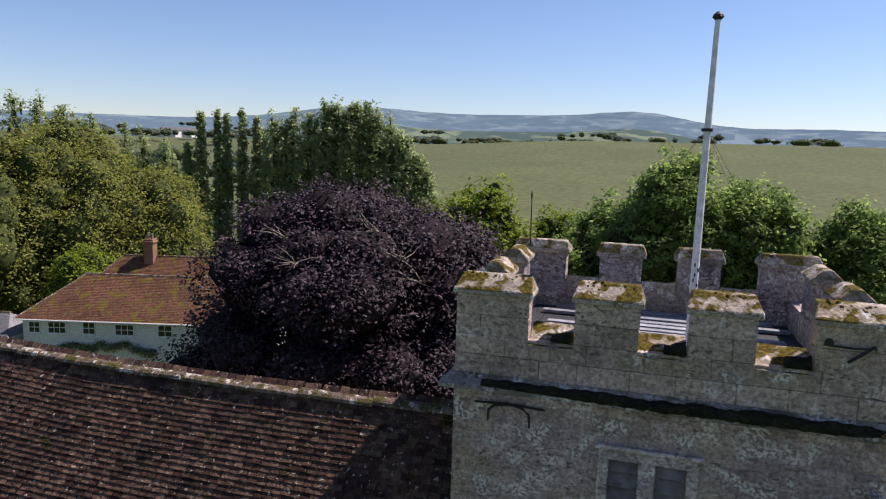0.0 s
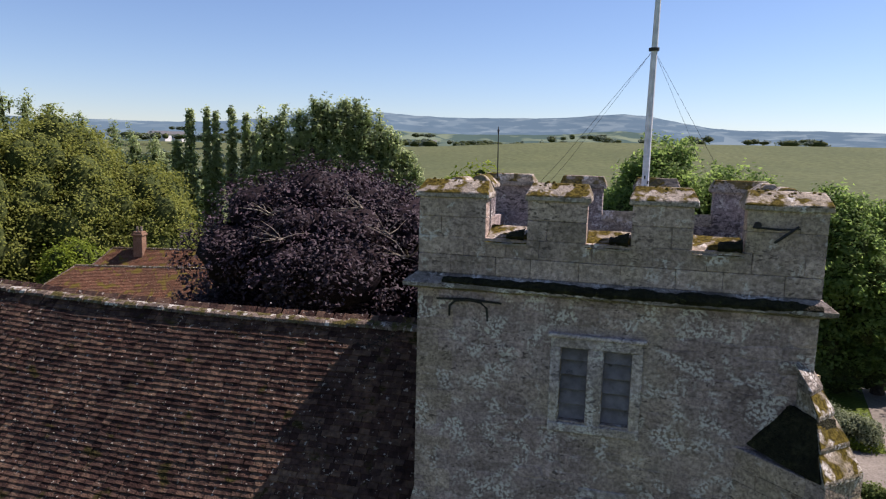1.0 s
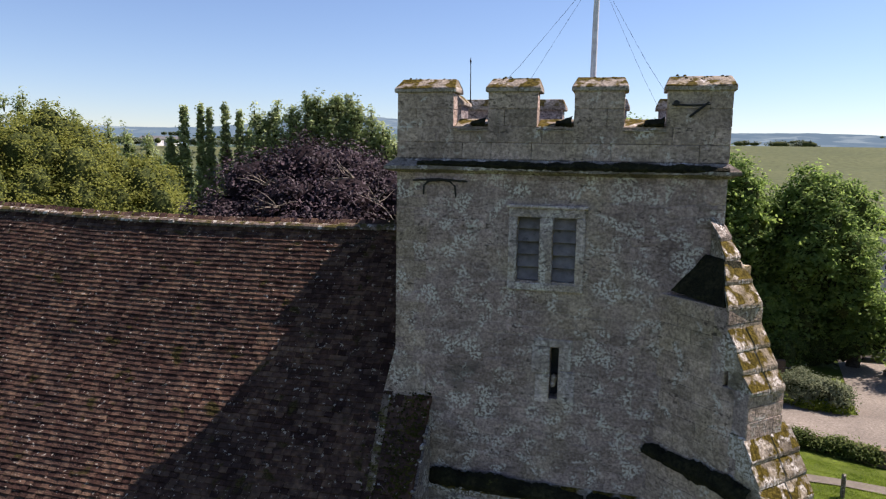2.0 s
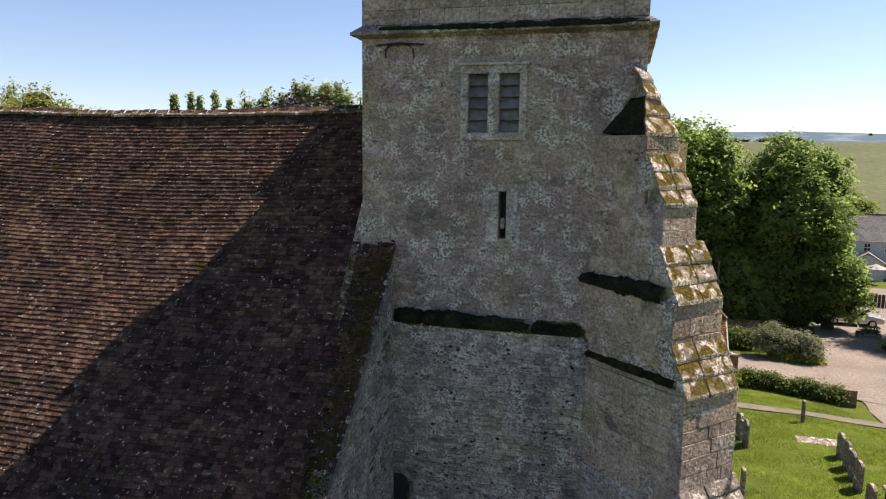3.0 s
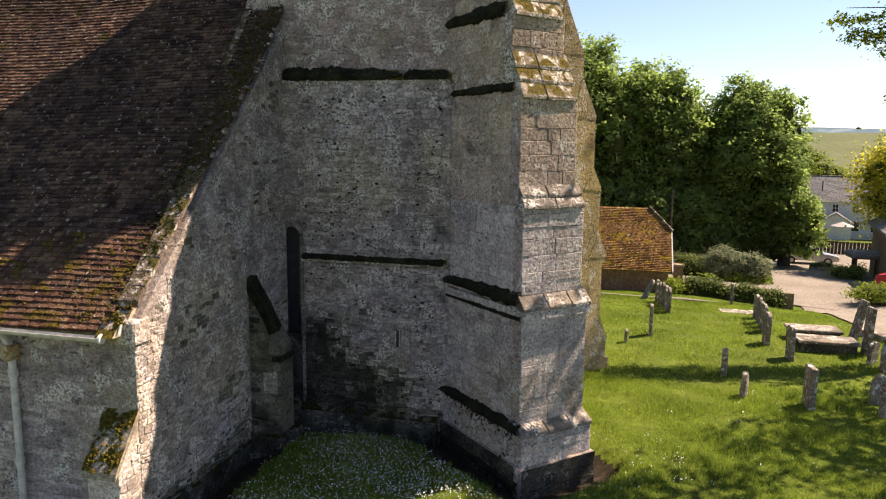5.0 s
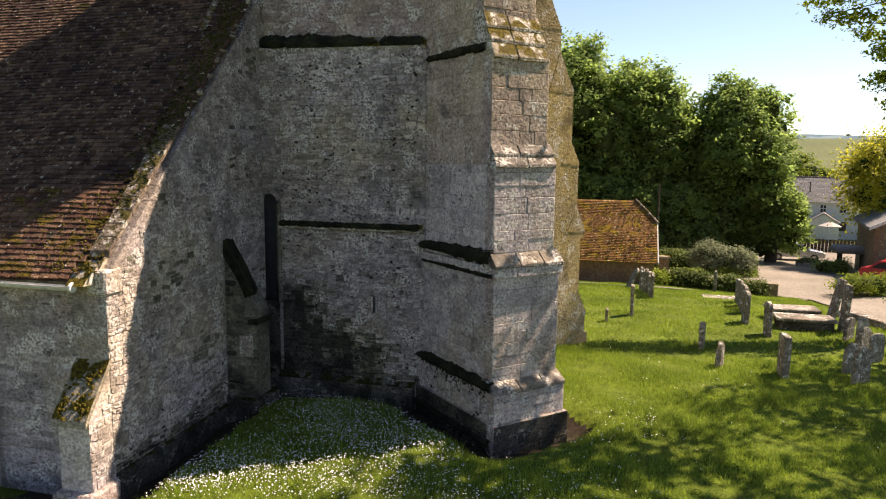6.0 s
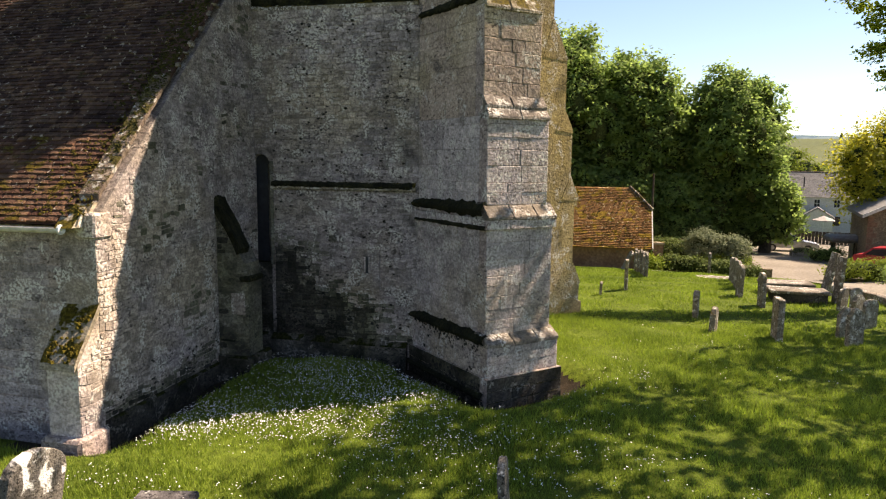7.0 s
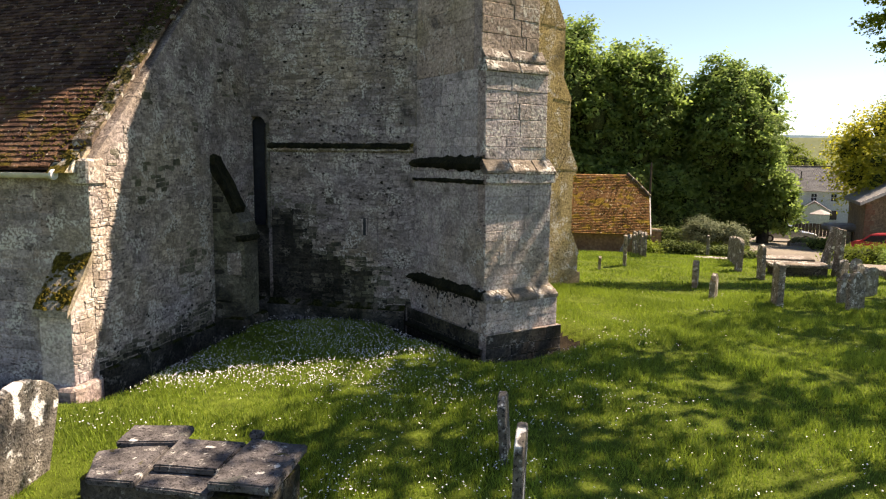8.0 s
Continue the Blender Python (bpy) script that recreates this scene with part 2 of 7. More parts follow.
tile_mat = material("clay_tile", (0.058, 0.035, 0.029), (0.156, 0.088, 0.060), stain=(0.030, 0.024, 0.020), moss=(0.066, 0.052, 0.018), lichen=(0.34, 0.29, 0.235), s1=1.1, s2=11.0, vary=0.55, hue=0.014, moss_at=0.62, lichen_at=0.635, lichen_scale=13.0, bump=1.0, stain_at=0.61)
tile_one = material("clay_roof_tile", (0.086, 0.047, 0.033), (0.180, 0.092, 0.059), stain=(0.045, 0.035, 0.028), moss=(0.12, 0.085, 0.015), lichen=(0.36, 0.30, 0.24), s1=1.3, s2=11.0, vary=0.5, hue=0.012, moss_at=0.54, lichen_at=0.64, lichen_scale=13.0, bump=1.0, island=False, stain_at=0.60)
ridge_mat = material("ridge_tile_clay", (0.165, 0.122, 0.094), (0.27, 0.21, 0.16), stain=(0.085, 0.07, 0.055), moss=(0.11, 0.092, 0.03), lichen=(0.46, 0.43, 0.37), s1=2.4, vary=0.25, island=False, lichen_at=0.57, bump=0.9, moss_at=0.48, mottle=0.15)
slate = material("slate_boards", (0.165, 0.150, 0.155), (0.255, 0.235, 0.24), stain=(0.07, 0.07, 0.075), s1=3.0, vary=0.2, island=False, bump=0.2, rough=0.7)
lead = material("lead_deck", (0.24, 0.25, 0.27), (0.36, 0.37, 0.39), stain=(0.16, 0.16, 0.17), s1=2.0, vary=0.2, island=False, bump=0.2, rough=0.6)
# near-black, for dark wood and for darkness painted into openings
dark_wood_and_gloom = material("dark_wood_and_gloom", (0.018, 0.02, 0.026), (0.035, 0.038, 0.045), s1=5.0, vary=0, bump=0.3, rough=0.6)
iron = material("rusted_iron", (0.012, 0.012, 0.013), (0.03, 0.026, 0.023), s1=8.0, vary=0, rough=0.6, bump=0.4)
white_paint = material("white_paint", (0.70, 0.71, 0.72), (0.80, 0.80, 0.80), stain=(0.45, 0.44, 0.42), s1=2.0, vary=0, rough=0.45, bump=0.08, stain_at=0.72)
rust_paint = material("rusty_cream_paint", (0.42, 0.31, 0.17), (0.60, 0.50, 0.34), stain=(0.22, 0.10, 0.03), s1=6.0, vary=0, rough=0.7, bump=0.2, stain_at=0.52)
pale_pipe = material("grey_pipe_paint", (0.60, 0.56, 0.50), (0.70, 0.66, 0.60), stain=(0.28, 0.26, 0.22), s1=3.0, vary=0, rough=0.55, bump=0.1)
grave_mat = material("gravestone", (0.19, 0.165, 0.13), (0.32, 0.285, 0.23), stain=(0.09, 0.085, 0.075), lichen=(0.62, 0.60, 0.56), moss=GOLD, s1=1.6, vary=0.22, island=False, lichen_at=0.63, lichen_scale=5.0, moss_at=0.62, bump=0.7, mottle=0.2, bloom=(0.66, 0.64, 0.60), bloom_at=0.52)
blotched = material("blotched_gravestone", (0.125, 0.112, 0.098), (0.225, 0.20, 0.17), stain=(0.075, 0.068, 0.06), lichen=(0.70, 0.68, 0.64), moss=(0.30, 0.24, 0.02), s1=1.6, vary=0.1, island=False, lichen_at=0.585, lichen_scale=3.6, moss_at=0.68, upward=False, bump=0.9, mottle=0.12, bloom=(0.60, 0.58, 0.54), bloom_at=0.57)
tomb_mat = material("tomb_slab", (0.088, 0.080, 0.080), (0.165, 0.150, 0.150), stain=(0.08, 0.08, 0.075), lichen=(0.52, 0.50, 0.47), moss=(0.10, 0.09, 0.02), s1=2.0, vary=0.12, island=False, lichen_at=0.66, moss_at=0.66, bump=0.7, mottle=0.2, bloom=(0.40, 0.38, 0.35), bloom_at=0.58)
turf = material("turf", (0.067, 0.095, 0.013), (0.121, 0.162, 0.022), stain=(0.18, 0.19, 0.03), s1=0.5, s2=6.0, vary=0, bump=0.6, bump_scale=60.0, stain_at=0.68)
wheat = material("wheat_field", (0.092, 0.108, 0.048), (0.122, 0.134, 0.060), stain=(0.155, 0.155, 0.062), s1=0.012, s2=0.35, vary=0, bump=0.0, stain_at=0.66)
blade_mat = foliage("grass_blades", (0.082, 0.132, 0.018), (0.280, 0.382, 0.048), 0.45, 0.3)
daisy_mat = material("daisy_petals", (0.75, 0.75, 0.72), (0.85, 0.85, 0.82), s1=3.0, vary=0.05, bump=0.0, rough=0.7)
soil = material("bare_soil", (0.028, 0.022, 0.015), (0.055, 0.042, 0.028), s1=2.0, vary=0, bump=0.8)
gravel = material("gravel_drive", (0.20, 0.175, 0.145), (0.29, 0.255, 0.21), stain=(0.17, 0.14, 0.115), s1=0.35, s2=8.0, vary=0, bump=0.4, bump_scale=60.0)
path_mat = material("worn_path", (0.150, 0.132, 0.105), (0.215, 0.190, 0.155), stain=(0.10, 0.125, 0.03), s1=1.5, s2=9.0, vary=0, bump=0.4, stain_at=0.62)
bark = material("bark", (0.06, 0.05, 0.04), (0.13, 0.11, 0.085), s1=3.0, vary=0, bump=0.9, bump_scale=14.0)
dead_wood = material("bare_branch", (0.20, 0.165, 0.13), (0.32, 0.27, 0.215), s1=5.0, vary=0, bump=0.3)
# dark core colours: the shade deep among the leaves, put into the colour
core_shade = material("leaf_core_shade", (0.040, 0.052, 0.016), (0.095, 0.115, 0.035), s1=2.0, s2=7.0, vary=0, bump=1.0, bump_scale=9.0, mottle=0.4)
beech_core_shade = material("beech_crown_shade", (0.016, 0.011, 0.012), (0.045, 0.030, 0.034), s1=2.0, s2=7.0, vary=0, bump=1.0, bump_scale=9.0, mottle=0.4)
leaf_beech = foliage("copper_beech_leaves", (0.014, 0.009, 0.011), (0.068, 0.041, 0.049), 0.10, 0.30)
leaf_lime = foliage("yellow_green_leaves", (0.135, 0.155, 0.030), (0.31, 0.325, 0.075), 0.45)
leaf_poplar = foliage("poplar_leaves", (0.20, 0.25, 0.12), (0.47, 0.54, 0.26), 0.75)
# leaf tones paled and greyed, so distance haze sits in the colour
leaf_far = foliage("haze_tinted_far_leaves", (0.10, 0.13, 0.10), (0.19, 0.235, 0.17), 0.4)
leaf_dark = foliage("dark_green_leaves", (0.130, 0.200, 0.062), (0.30, 0.41, 0.105), 0.66)
leaf_fresh = foliage("fresh_green_leaves", (0.09, 0.135, 0.014), (0.28, 0.35, 0.04), 0.45)
leaf_gold = foliage("golden_leaves", (0.24, 0.25, 0.03), (0.54, 0.51, 0.06), 0.6)
leaf_ivy = foliage("ivy_leaves", (0.055, 0.085, 0.018), (0.16, 0.205, 0.05), 0.3)
leaf_grey = foliage("grey_green_leaves", (0.105, 0.128, 0.063), (0.255, 0.285, 0.154))
white_wall = material("white_render", (0.62, 0.61, 0.58), (0.72, 0.71, 0.68), stain=(0.50, 0.49, 0.46), s1=0.8, vary=0, bump=0.1)
old_tile = material("weathered_tile_roof", (0.13, 0.065, 0.04), (0.21, 0.10, 0.06), stain=(0.10, 0.08, 0.05), moss=(0.20, 0.15, 0.035), s1=0.5, s2=9.0, vary=0.25, moss_at=0.55, bump=0.4, lichen=(0.40, 0.33, 0.22), lichen_at=0.64, lichen_scale=22.0, mottle=0.25, upward=False)
gold_tile = material("lichened_tile_roof", (0.17, 0.085, 0.034), (0.30, 0.155, 0.058), stain=(0.12, 0.07, 0.035), moss=(0.30, 0.19, 0.03), lichen=(0.42, 0.34, 0.20), s1=0.9, s2=9.0, vary=0.30, moss_at=0.53, bump=0.5, lichen_at=0.62, stain_at=0.62, mottle=0.15, lichen_scale=8.0, upward=False)
slate_roof = material("slate_roof", (0.17, 0.165, 0.165), (0.24, 0.235, 0.23), s1=0.8, s2=7.0, vary=0.15, bump=0.2, rough=0.75)
sandstone = material("brown_walling", (0.22, 0.165, 0.11), (0.32, 0.25, 0.17), stain=(0.16, 0.12, 0.08), s1=1.4, vary=0.1, bump=0.6, mottle=0.25)
brick_mat = material("brick", (0.20, 0.115, 0.075), (0.30, 0.19, 0.125), stain=(0.16, 0.13, 0.10), s1=1.2, vary=0.25, bump=0.4)
glass_dark = material("window_glass", (0.02, 0.022, 0.025), (0.03, 0.033, 0.038), vary=0, rough=0.1, bump=0.0)
car_silver = material("silver_car_paint", (0.50, 0.52, 0.55), (0.55, 0.57, 0.60), vary=0, rough=0.25, bump=0.0, metal=0.6)
car_red = material("red_car_paint", (0.40, 0.02, 0.03), (0.45, 0.025, 0.035), vary=0, rough=0.3, bump=0.0)
tyre_mat = material("tyre_rubber", (0.012, 0.012, 0.012), (0.02, 0.02, 0.02), vary=0, rough=0.85, bump=0.1)
canvas = material("canvas_cloth", (0.42, 0.38, 0.35), (0.48, 0.44, 0.41), vary=0, bump=0.1)
red_cloth = material("red_cloth", (0.45, 0.03, 0.08), (0.50, 0.04, 0.10), vary=0, bump=0.1)
soil_field = material("bare_field", (0.20, 0.14, 0.10), (0.26, 0.18, 0.13), s1=0.02, s2=0.4, vary=0, bump=0)

# ---------------------------------------------------------------- mesh tools


def fast_mesh(name, verts, faces, mat, smooth_from=10 ** 9):
    """A mesh from arrays: verts (n, 3), faces (m, 3 or 4)."""
    verts, faces = np.asarray(verts, dtype=np.float32), np.asarray(faces, dtype=np.int32)
    me = bpy.data.meshes.new(name)
    me.vertices.add(len(verts))
    me.vertices.foreach_set("co", verts.ravel())
    me.loops.add(faces.size)
    me.loops.foreach_set("vertex_index", faces.ravel())
    me.polygons.add(len(faces))
    me.polygons.foreach_set("loop_start", np.arange(0, faces.size, faces.shape[1], dtype=np.int32))
    me.polygons.foreach_set("use_smooth", np.arange(len(faces)) >= smooth_from)
    me.update(calc_edges=True)
    me.validate()
    if mat:
        me.materials.append(mat)
    return me


def finish(name, bm, mat):
    me = bpy.data.meshes.new(name)
    bmesh.ops.recalc_face_normals(bm, faces=bm.faces)
    bm.to_mesh(me)
    bm.free()
    if mat:
        me.materials.append(mat)
    return me


def part(name, bm, mat=None, parent=None, label=""):
    """Links a bmesh, or a mesh that is ready, as one object under parent."""
    me = bm if isinstance(bm, bpy.types.Mesh) else finish(name, bm, mat)
    ob = new(name, me)
    if parent:
        ob.parent = parent
        ob.matrix_parent_inverse = parent.matrix_basis.inverted()
    return tagged(ob, label)


def thing(name, x, y, z, label, category, group="", kind=""):
    ob = new(name)
    ob.empty_display_size = 0.2
    ob.matrix_basis = pose(x, y, z)
    return tagged(ob, label, category, group, kind)


def add_box(bm, lo, hi, m=None, bevel=0.0):
    cube = bmesh.ops.create_cube(bm, size=1.0)["verts"]
    size, mid = [b - a for a, b in zip(lo, hi)], [(a + b) / 2 for a, b in zip(lo, hi)]
    for v in cube:
        v.co = Vector((v.co.x * size[0] + mid[0], v.co.y * size[1] + mid[1], v.co.z * size[2] + mid[2]))
    if bevel:
        edges = list({e for v in cube for e in v.link_edges})
        made = bmesh.ops.bevel(bm, geom=edges, offset=bevel, segments=1, affect="EDGES")
        cube = list({v for f in made["faces"] for v in f.verts} | {v for v in cube if v.is_valid})
    if m:
        for v in cube:
            v.co = m @ v.co
    return bm


def box(lo, hi, m=None, bevel=0.0):
    return add_box(bmesh.new(), lo, hi, m, bevel)


def add_prism(bm, outline, way, m=None):
    """Extrudes a closed outline of points by the vector way."""
    low = [bm.verts.new(m @ Vector(p) if m else Vector(p)) for p in outline]
    high = [bm.verts.new(m @ (Vector(p) + Vector(way)) if m else Vector(p) + Vector(way)) for p in outline]
    bm.faces.new(low[::-1])
    bm.faces.new(high)
    for i in range(len(low)):
        j = (i + 1) % len(low)
        bm.faces.new((low[i], low[j], high[j], high[i]))
    return bm


def add_tube(bm, points, radii, sides=8):
    rings = []
    points = [Vector(p) for p in points]
    for i, (p, r) in enumerate(zip(points, radii)):
        way = (points[min(i + 1, len(points) - 1)] - points[max(i - 1, 0)]).normalized()
        a = way.orthogonal().normalized()
        b = way.cross(a)
        rings.append([bm.verts.new(p + r * (math.cos(2 * math.pi * k / sides) * a + math.sin(2 * math.pi * k / sides) * b)) for k in range(sides)])
    for i in range(len(rings) - 1):
        best = min(range(sides), key=lambda s: (rings[i][0].co - rings[i + 1][s].co).length)
        for k in range(sides):
            l = (k + 1) % sides
            bm.faces.new((rings[i][k], rings[i][l], rings[i + 1][(l + best) % sides], rings[i + 1][(k + best) % sides]))
    bm.faces.new(rings[0][::-1])
    bm.faces.new(rings[-1])
    return bm


def roughen(bm, amount, scale=2.0):
    for v in bm.verts:
        v.co += amount * noise.noise_vector(v.co * scale)
    return bm


rng = np.random.default_rng(7)


def unit_block(mat, slot={}):
    """Four slightly uneven dressed blocks of unit size, shared by all blocks of a material."""
    if mat.name not in slot:
        kept = []
        for k in range(4):
            bm = box((-0.5, -0.5, -0.5), (0.5, 0.5, 0.5), None, 0.022)
            for v in bm.verts:
                v.co += 0.014 * noise.noise_vector(v.co * 3 + Vector((k * 7.3, 0, 0)))
            kept.append(finish("block", bm, mat))
        slot[mat.name] = kept
    return slot[mat.name]


def block(name, parent, mat, centre, size, turn=0.0, tilt=0.0):
    ob = new(name, unit_block(mat)[random.randrange(4)])
    ob.parent = parent
    ob.matrix_parent_inverse = parent.matrix_basis.inverted()
    ob.matrix_basis = pose(*centre, tilt, 0, turn) @ Matrix.Diagonal((*size, 1))
    return ob


def rubble(name, parent, mat, place, width, low, high, keep, course=(0.10, 0.20), length=(0.14, 0.42), proud=(0.006, 0.024), seed=1, stained=None):
    """Uneven courses of rubble, joined: place(u, v, out) gives the point on a wall, keep(u0, v0, u1, v1) where a stone may lie,
    stained(u, v) how far black algae has taken a stone there."""
    rnd = random.Random(seed)
    verts, faces, slots = [], [], []
    j = lambda: rnd.uniform(-0.026, 0.026)
    level = place
    def place(u, v, o):
        f = smooth_edge(v) * min(1.0, u / 0.15, (width - u) / 0.15)
        p = Vector((u * 3.4, v * 3.4, seed))
        return level(u + 0.045 * f * noise.noise(p), v + 0.035 * f * noise.noise(p + Vector((9.3, 4.1, 0))) + 0.04 * f * noise.noise(p * 0.5), o)
    smooth_edge = lambda v: max(0.0, min(1.0, (v - low) / 0.2, (high - v) / 0.2))

    def add_stone(a, v0, b, v1):
        g = 0.005
        out = rnd.uniform(*proud)
        w, h = b - a, v1 - v0
        c = min(w, h) * rnd.uniform(0.10, 0.30)
        outer = [(a + c + j(), v0 + g), (b - c + j(), v0 + g), (b - g, v0 + c), (b - g, v1 - c), (b - c + j(), v1 - g), (a + c + j(), v1 - g), (a + g, v1 - c), (a + g, v0 + c)]
        mu, mv = (a + b) / 2, (v0 + v1) / 2
        inner = [(mu + (p - mu) * 0.90 + j() * 0.3, mv + (q - mv) * 0.86 + j() * 0.3) for p, q in outer]
        n = len(verts)
        tip = rnd.uniform(-0.3, 0.3)
        verts.extend([place(p, q, 0.0) for p, q in outer] + [place(p, q, out * (1 + tip * (q - mv) / h)) for p, q in inner])
        for k in range(8):
            l = (k + 1) % 8
            faces.append((n + k, n + l, n + 8 + l, n + 8 + k))
        faces.extend([(n + 8, n + 9, n + 10, n + 11), (n + 8, n + 11, n + 12, n + 15), (n + 12, n + 13, n + 14, n + 15)])
        dirt = stained(mu, mv) + rnd.uniform(-0.35, 0.35) if stained else 0.0
        slots.extend([2 if dirt > 0.85 else 1 if dirt > 0.38 else 0] * 11)

    v = low
    while v < high - 0.04:
        h = min(rnd.uniform(*course), high - v)
        u = -rnd.uniform(0, 0.2)
        while u < width:
            w = rnd.uniform(*length)
            a, b = max(0.0, u), min(width, u + w)
            u += w
            if b - a < 0.05 or not keep(a, v, b, v + h):
                continue
            if h > course[0] * 1.3 and rnd.random() < 0.5:
                cut = h * rnd.uniform(0.4, 0.6)
                stones = ((a, v, b, v + cut), (a, v + cut, b, v + h))
            else:
                stones = ((a, v + rnd.uniform(-0.012, 0.012), b, v + h + rnd.uniform(-0.012, 0.012)),)
            for a, low_v, b, high_v in stones:
                add_stone(a, low_v, b, high_v)
        v += h
    me = fast_mesh(name, verts, faces, mat)
    me.materials.append(green_stone)
    me.materials.append(black_rubble)
    me.polygons.foreach_set("material_index", slots)
    return tagged(part(name, me, None, parent), "", "", "", "stuff")


def leaf_mesh(name, lobes, count, size, mat, seed, clump=26, spread=0.38, shell=0.62, droop=0.0, core=0.6):
    """Many small leaves in clumps over the shells of ellipsoid lobes (x, y, z, rx, ry, rz)."""
    r = np.random.default_rng(seed)
    lobes = np.array(lobes, dtype=float)
    area = (lobes[:, 3] * lobes[:, 5]) ** 1.0
    clumps = max(count // clump, 1)
    pick = r.choice(len(lobes), clumps, p=area / area.sum())
    way = r.normal(size=(clumps, 3))
    way /= np.linalg.norm(way, axis=1)[:, None]
    low = way[:, 2] < -0.55
    way[low, 2] *= -0.6
    rad = shell + (1.04 - shell) * r.random(clumps) ** 0.55
    mid = lobes[pick, :3] + way * lobes[pick, 3:] * rad[:, None]
    many = r.poisson(clump, clumps)
    who = np.repeat(np.arange(clumps), many)
    n = len(who)
    away = r.normal(size=(n, 3)) * spread * (0.6 + 0.8 * r.random(clumps))[who][:, None]
    away[:, 2] *= 0.6
    away[:, 2] -= droop * np.abs(r.normal(size=n))
    at = mid[who] + away
    tuft = way * 0.55 + r.normal(size=(clumps, 3)) * 0.35 + np.array((0, 0, 0.75))
    facing = tuft[who] + r.normal(size=(n, 3)) * 0.42
    facing /= np.linalg.norm(facing, axis=1)[:, None]
    a = np.cross(facing, r.normal(size=(n, 3)))
    a /= np.linalg.norm(a, axis=1)[:, None]
    b = np.cross(facing, a)
    s = size * (0.6 + 0.8 * r.random(n))[:, None]
    bend = facing * s * 0.18
    core_v, core_f, base = [], [], 4 * n
    for lx, ly, lz, ax, ay, az in lobes:
        rows_c, sides = 7, 10
        start = base + len(core_v)
        for i in range(rows_c):
            th = math.pi * (i + 0.5) / rows_c
            for k in range(sides):
                ph = 2 * math.pi * k / sides
                d = Vector((math.sin(th) * math.cos(ph), math.sin(th) * math.sin(ph), math.cos(th)))
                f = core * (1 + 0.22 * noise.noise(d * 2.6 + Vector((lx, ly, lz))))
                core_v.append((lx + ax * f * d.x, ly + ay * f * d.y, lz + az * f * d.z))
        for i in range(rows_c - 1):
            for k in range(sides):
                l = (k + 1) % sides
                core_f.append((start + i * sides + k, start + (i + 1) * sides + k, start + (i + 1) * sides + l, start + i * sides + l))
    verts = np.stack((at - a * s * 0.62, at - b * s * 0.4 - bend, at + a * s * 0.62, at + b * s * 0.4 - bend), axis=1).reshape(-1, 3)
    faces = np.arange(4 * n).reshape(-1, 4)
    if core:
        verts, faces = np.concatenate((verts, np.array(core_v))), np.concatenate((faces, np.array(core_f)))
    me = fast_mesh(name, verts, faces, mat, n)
    # core faces take the painted shade colour that shows between the leaves
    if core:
        me.materials.append(beech_core_shade if mat is leaf_beech else core_shade)
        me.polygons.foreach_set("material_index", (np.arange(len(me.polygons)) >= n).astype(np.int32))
    return me


def tree(name, x, y, ground_z, top, radius, mat, label, count=14000, size=0.26, seed=1, lobes=9, low=0.25, trunk=0.35, group="", clump=26, spread=0.5, shell=0.62, droop=0.0, core=0.6, category="tree"):
    """A tapered trunk with limbs, and a crown of leaves over several lobes."""
    r = random.Random(seed)
    t = thing(name, x, y, ground_z, label, category, group)
    high = top - ground_z
    base = ground_z + high * low
    cz = (top + base) / 2
    half = (top - base) / 2
    shapes = [(x, y, cz - 0.05 * half, radius * 0.72, radius * 0.72, half * 0.84)]
    for k in range(lobes):
        up = 1 - 1.75 * (k + r.random()) / lobes
        an = 2.39996 * k + r.uniform(-0.5, 0.5)
        flat = math.sqrt(max(1 - up * up, 0.0))
        rr = r.uniform(0.24, 0.38)
        d = r.uniform(0.96, 1.12) - rr
        shapes.append((x + radius * d * flat * math.cos(an), y + radius * d * flat * math.sin(an), cz + half * d * up, radius * rr, radius * rr, max(min(half * rr, radius * rr * 1.5), radius * rr * 0.7)))
    bm = bmesh.new()
    add_tube(bm, [(x, y, ground_z - 0.3), (x + 0.05, y, ground_z + 0.25 * high), (x, y + 0.1, cz), (x + 0.1, y, base + 0.8 * (top - base))], [trunk * 1.3, trunk, trunk * 0.6, 0.05], 9)
    part("trunk", bm, bark, t)
    for lx, ly, lz, rr, _, _ in shapes[1::3]:
        z0 = ground_z + high * r.uniform(low * 0.8, 0.5)
        bm = add_tube(bmesh.new(), [(x, y, z0), ((x + lx) / 2, (y + ly) / 2, (z0 + lz) / 2 + 0.3), (lx, ly, lz)], [trunk * 0.45, trunk * 0.25, 0.04], 6)
        part("limb", bm, bark, t)
    part("crown", leaf_mesh("crown", shapes, count, size, mat, seed, clump, spread, shell, droop, core), None, t)
    return t

# ---------------------------------------------------------------- ground
Y_KNOTS = (-400, -40, -10, -7, -5, -3.5, -2, 3, 9, 14, 18, 25, 45, 56, 90, 140, 250, 400, 585, 640, 900, 5000)
Z_KNOTS = (-4, -1.6, -0.62, -0.42, -0.29, -0.21, -0.16, -0.15, -0.29, -0.65, -1.05, -2.1, -3.4, -3.85, -5.5, -6.0, -1.0, 9.0, 26.0, 24.0, -10.0, -40.0)


def smooth(v):
    v = np.clip(v, 0.0, 1.0)
    return v * v * (3 - 2 * v)


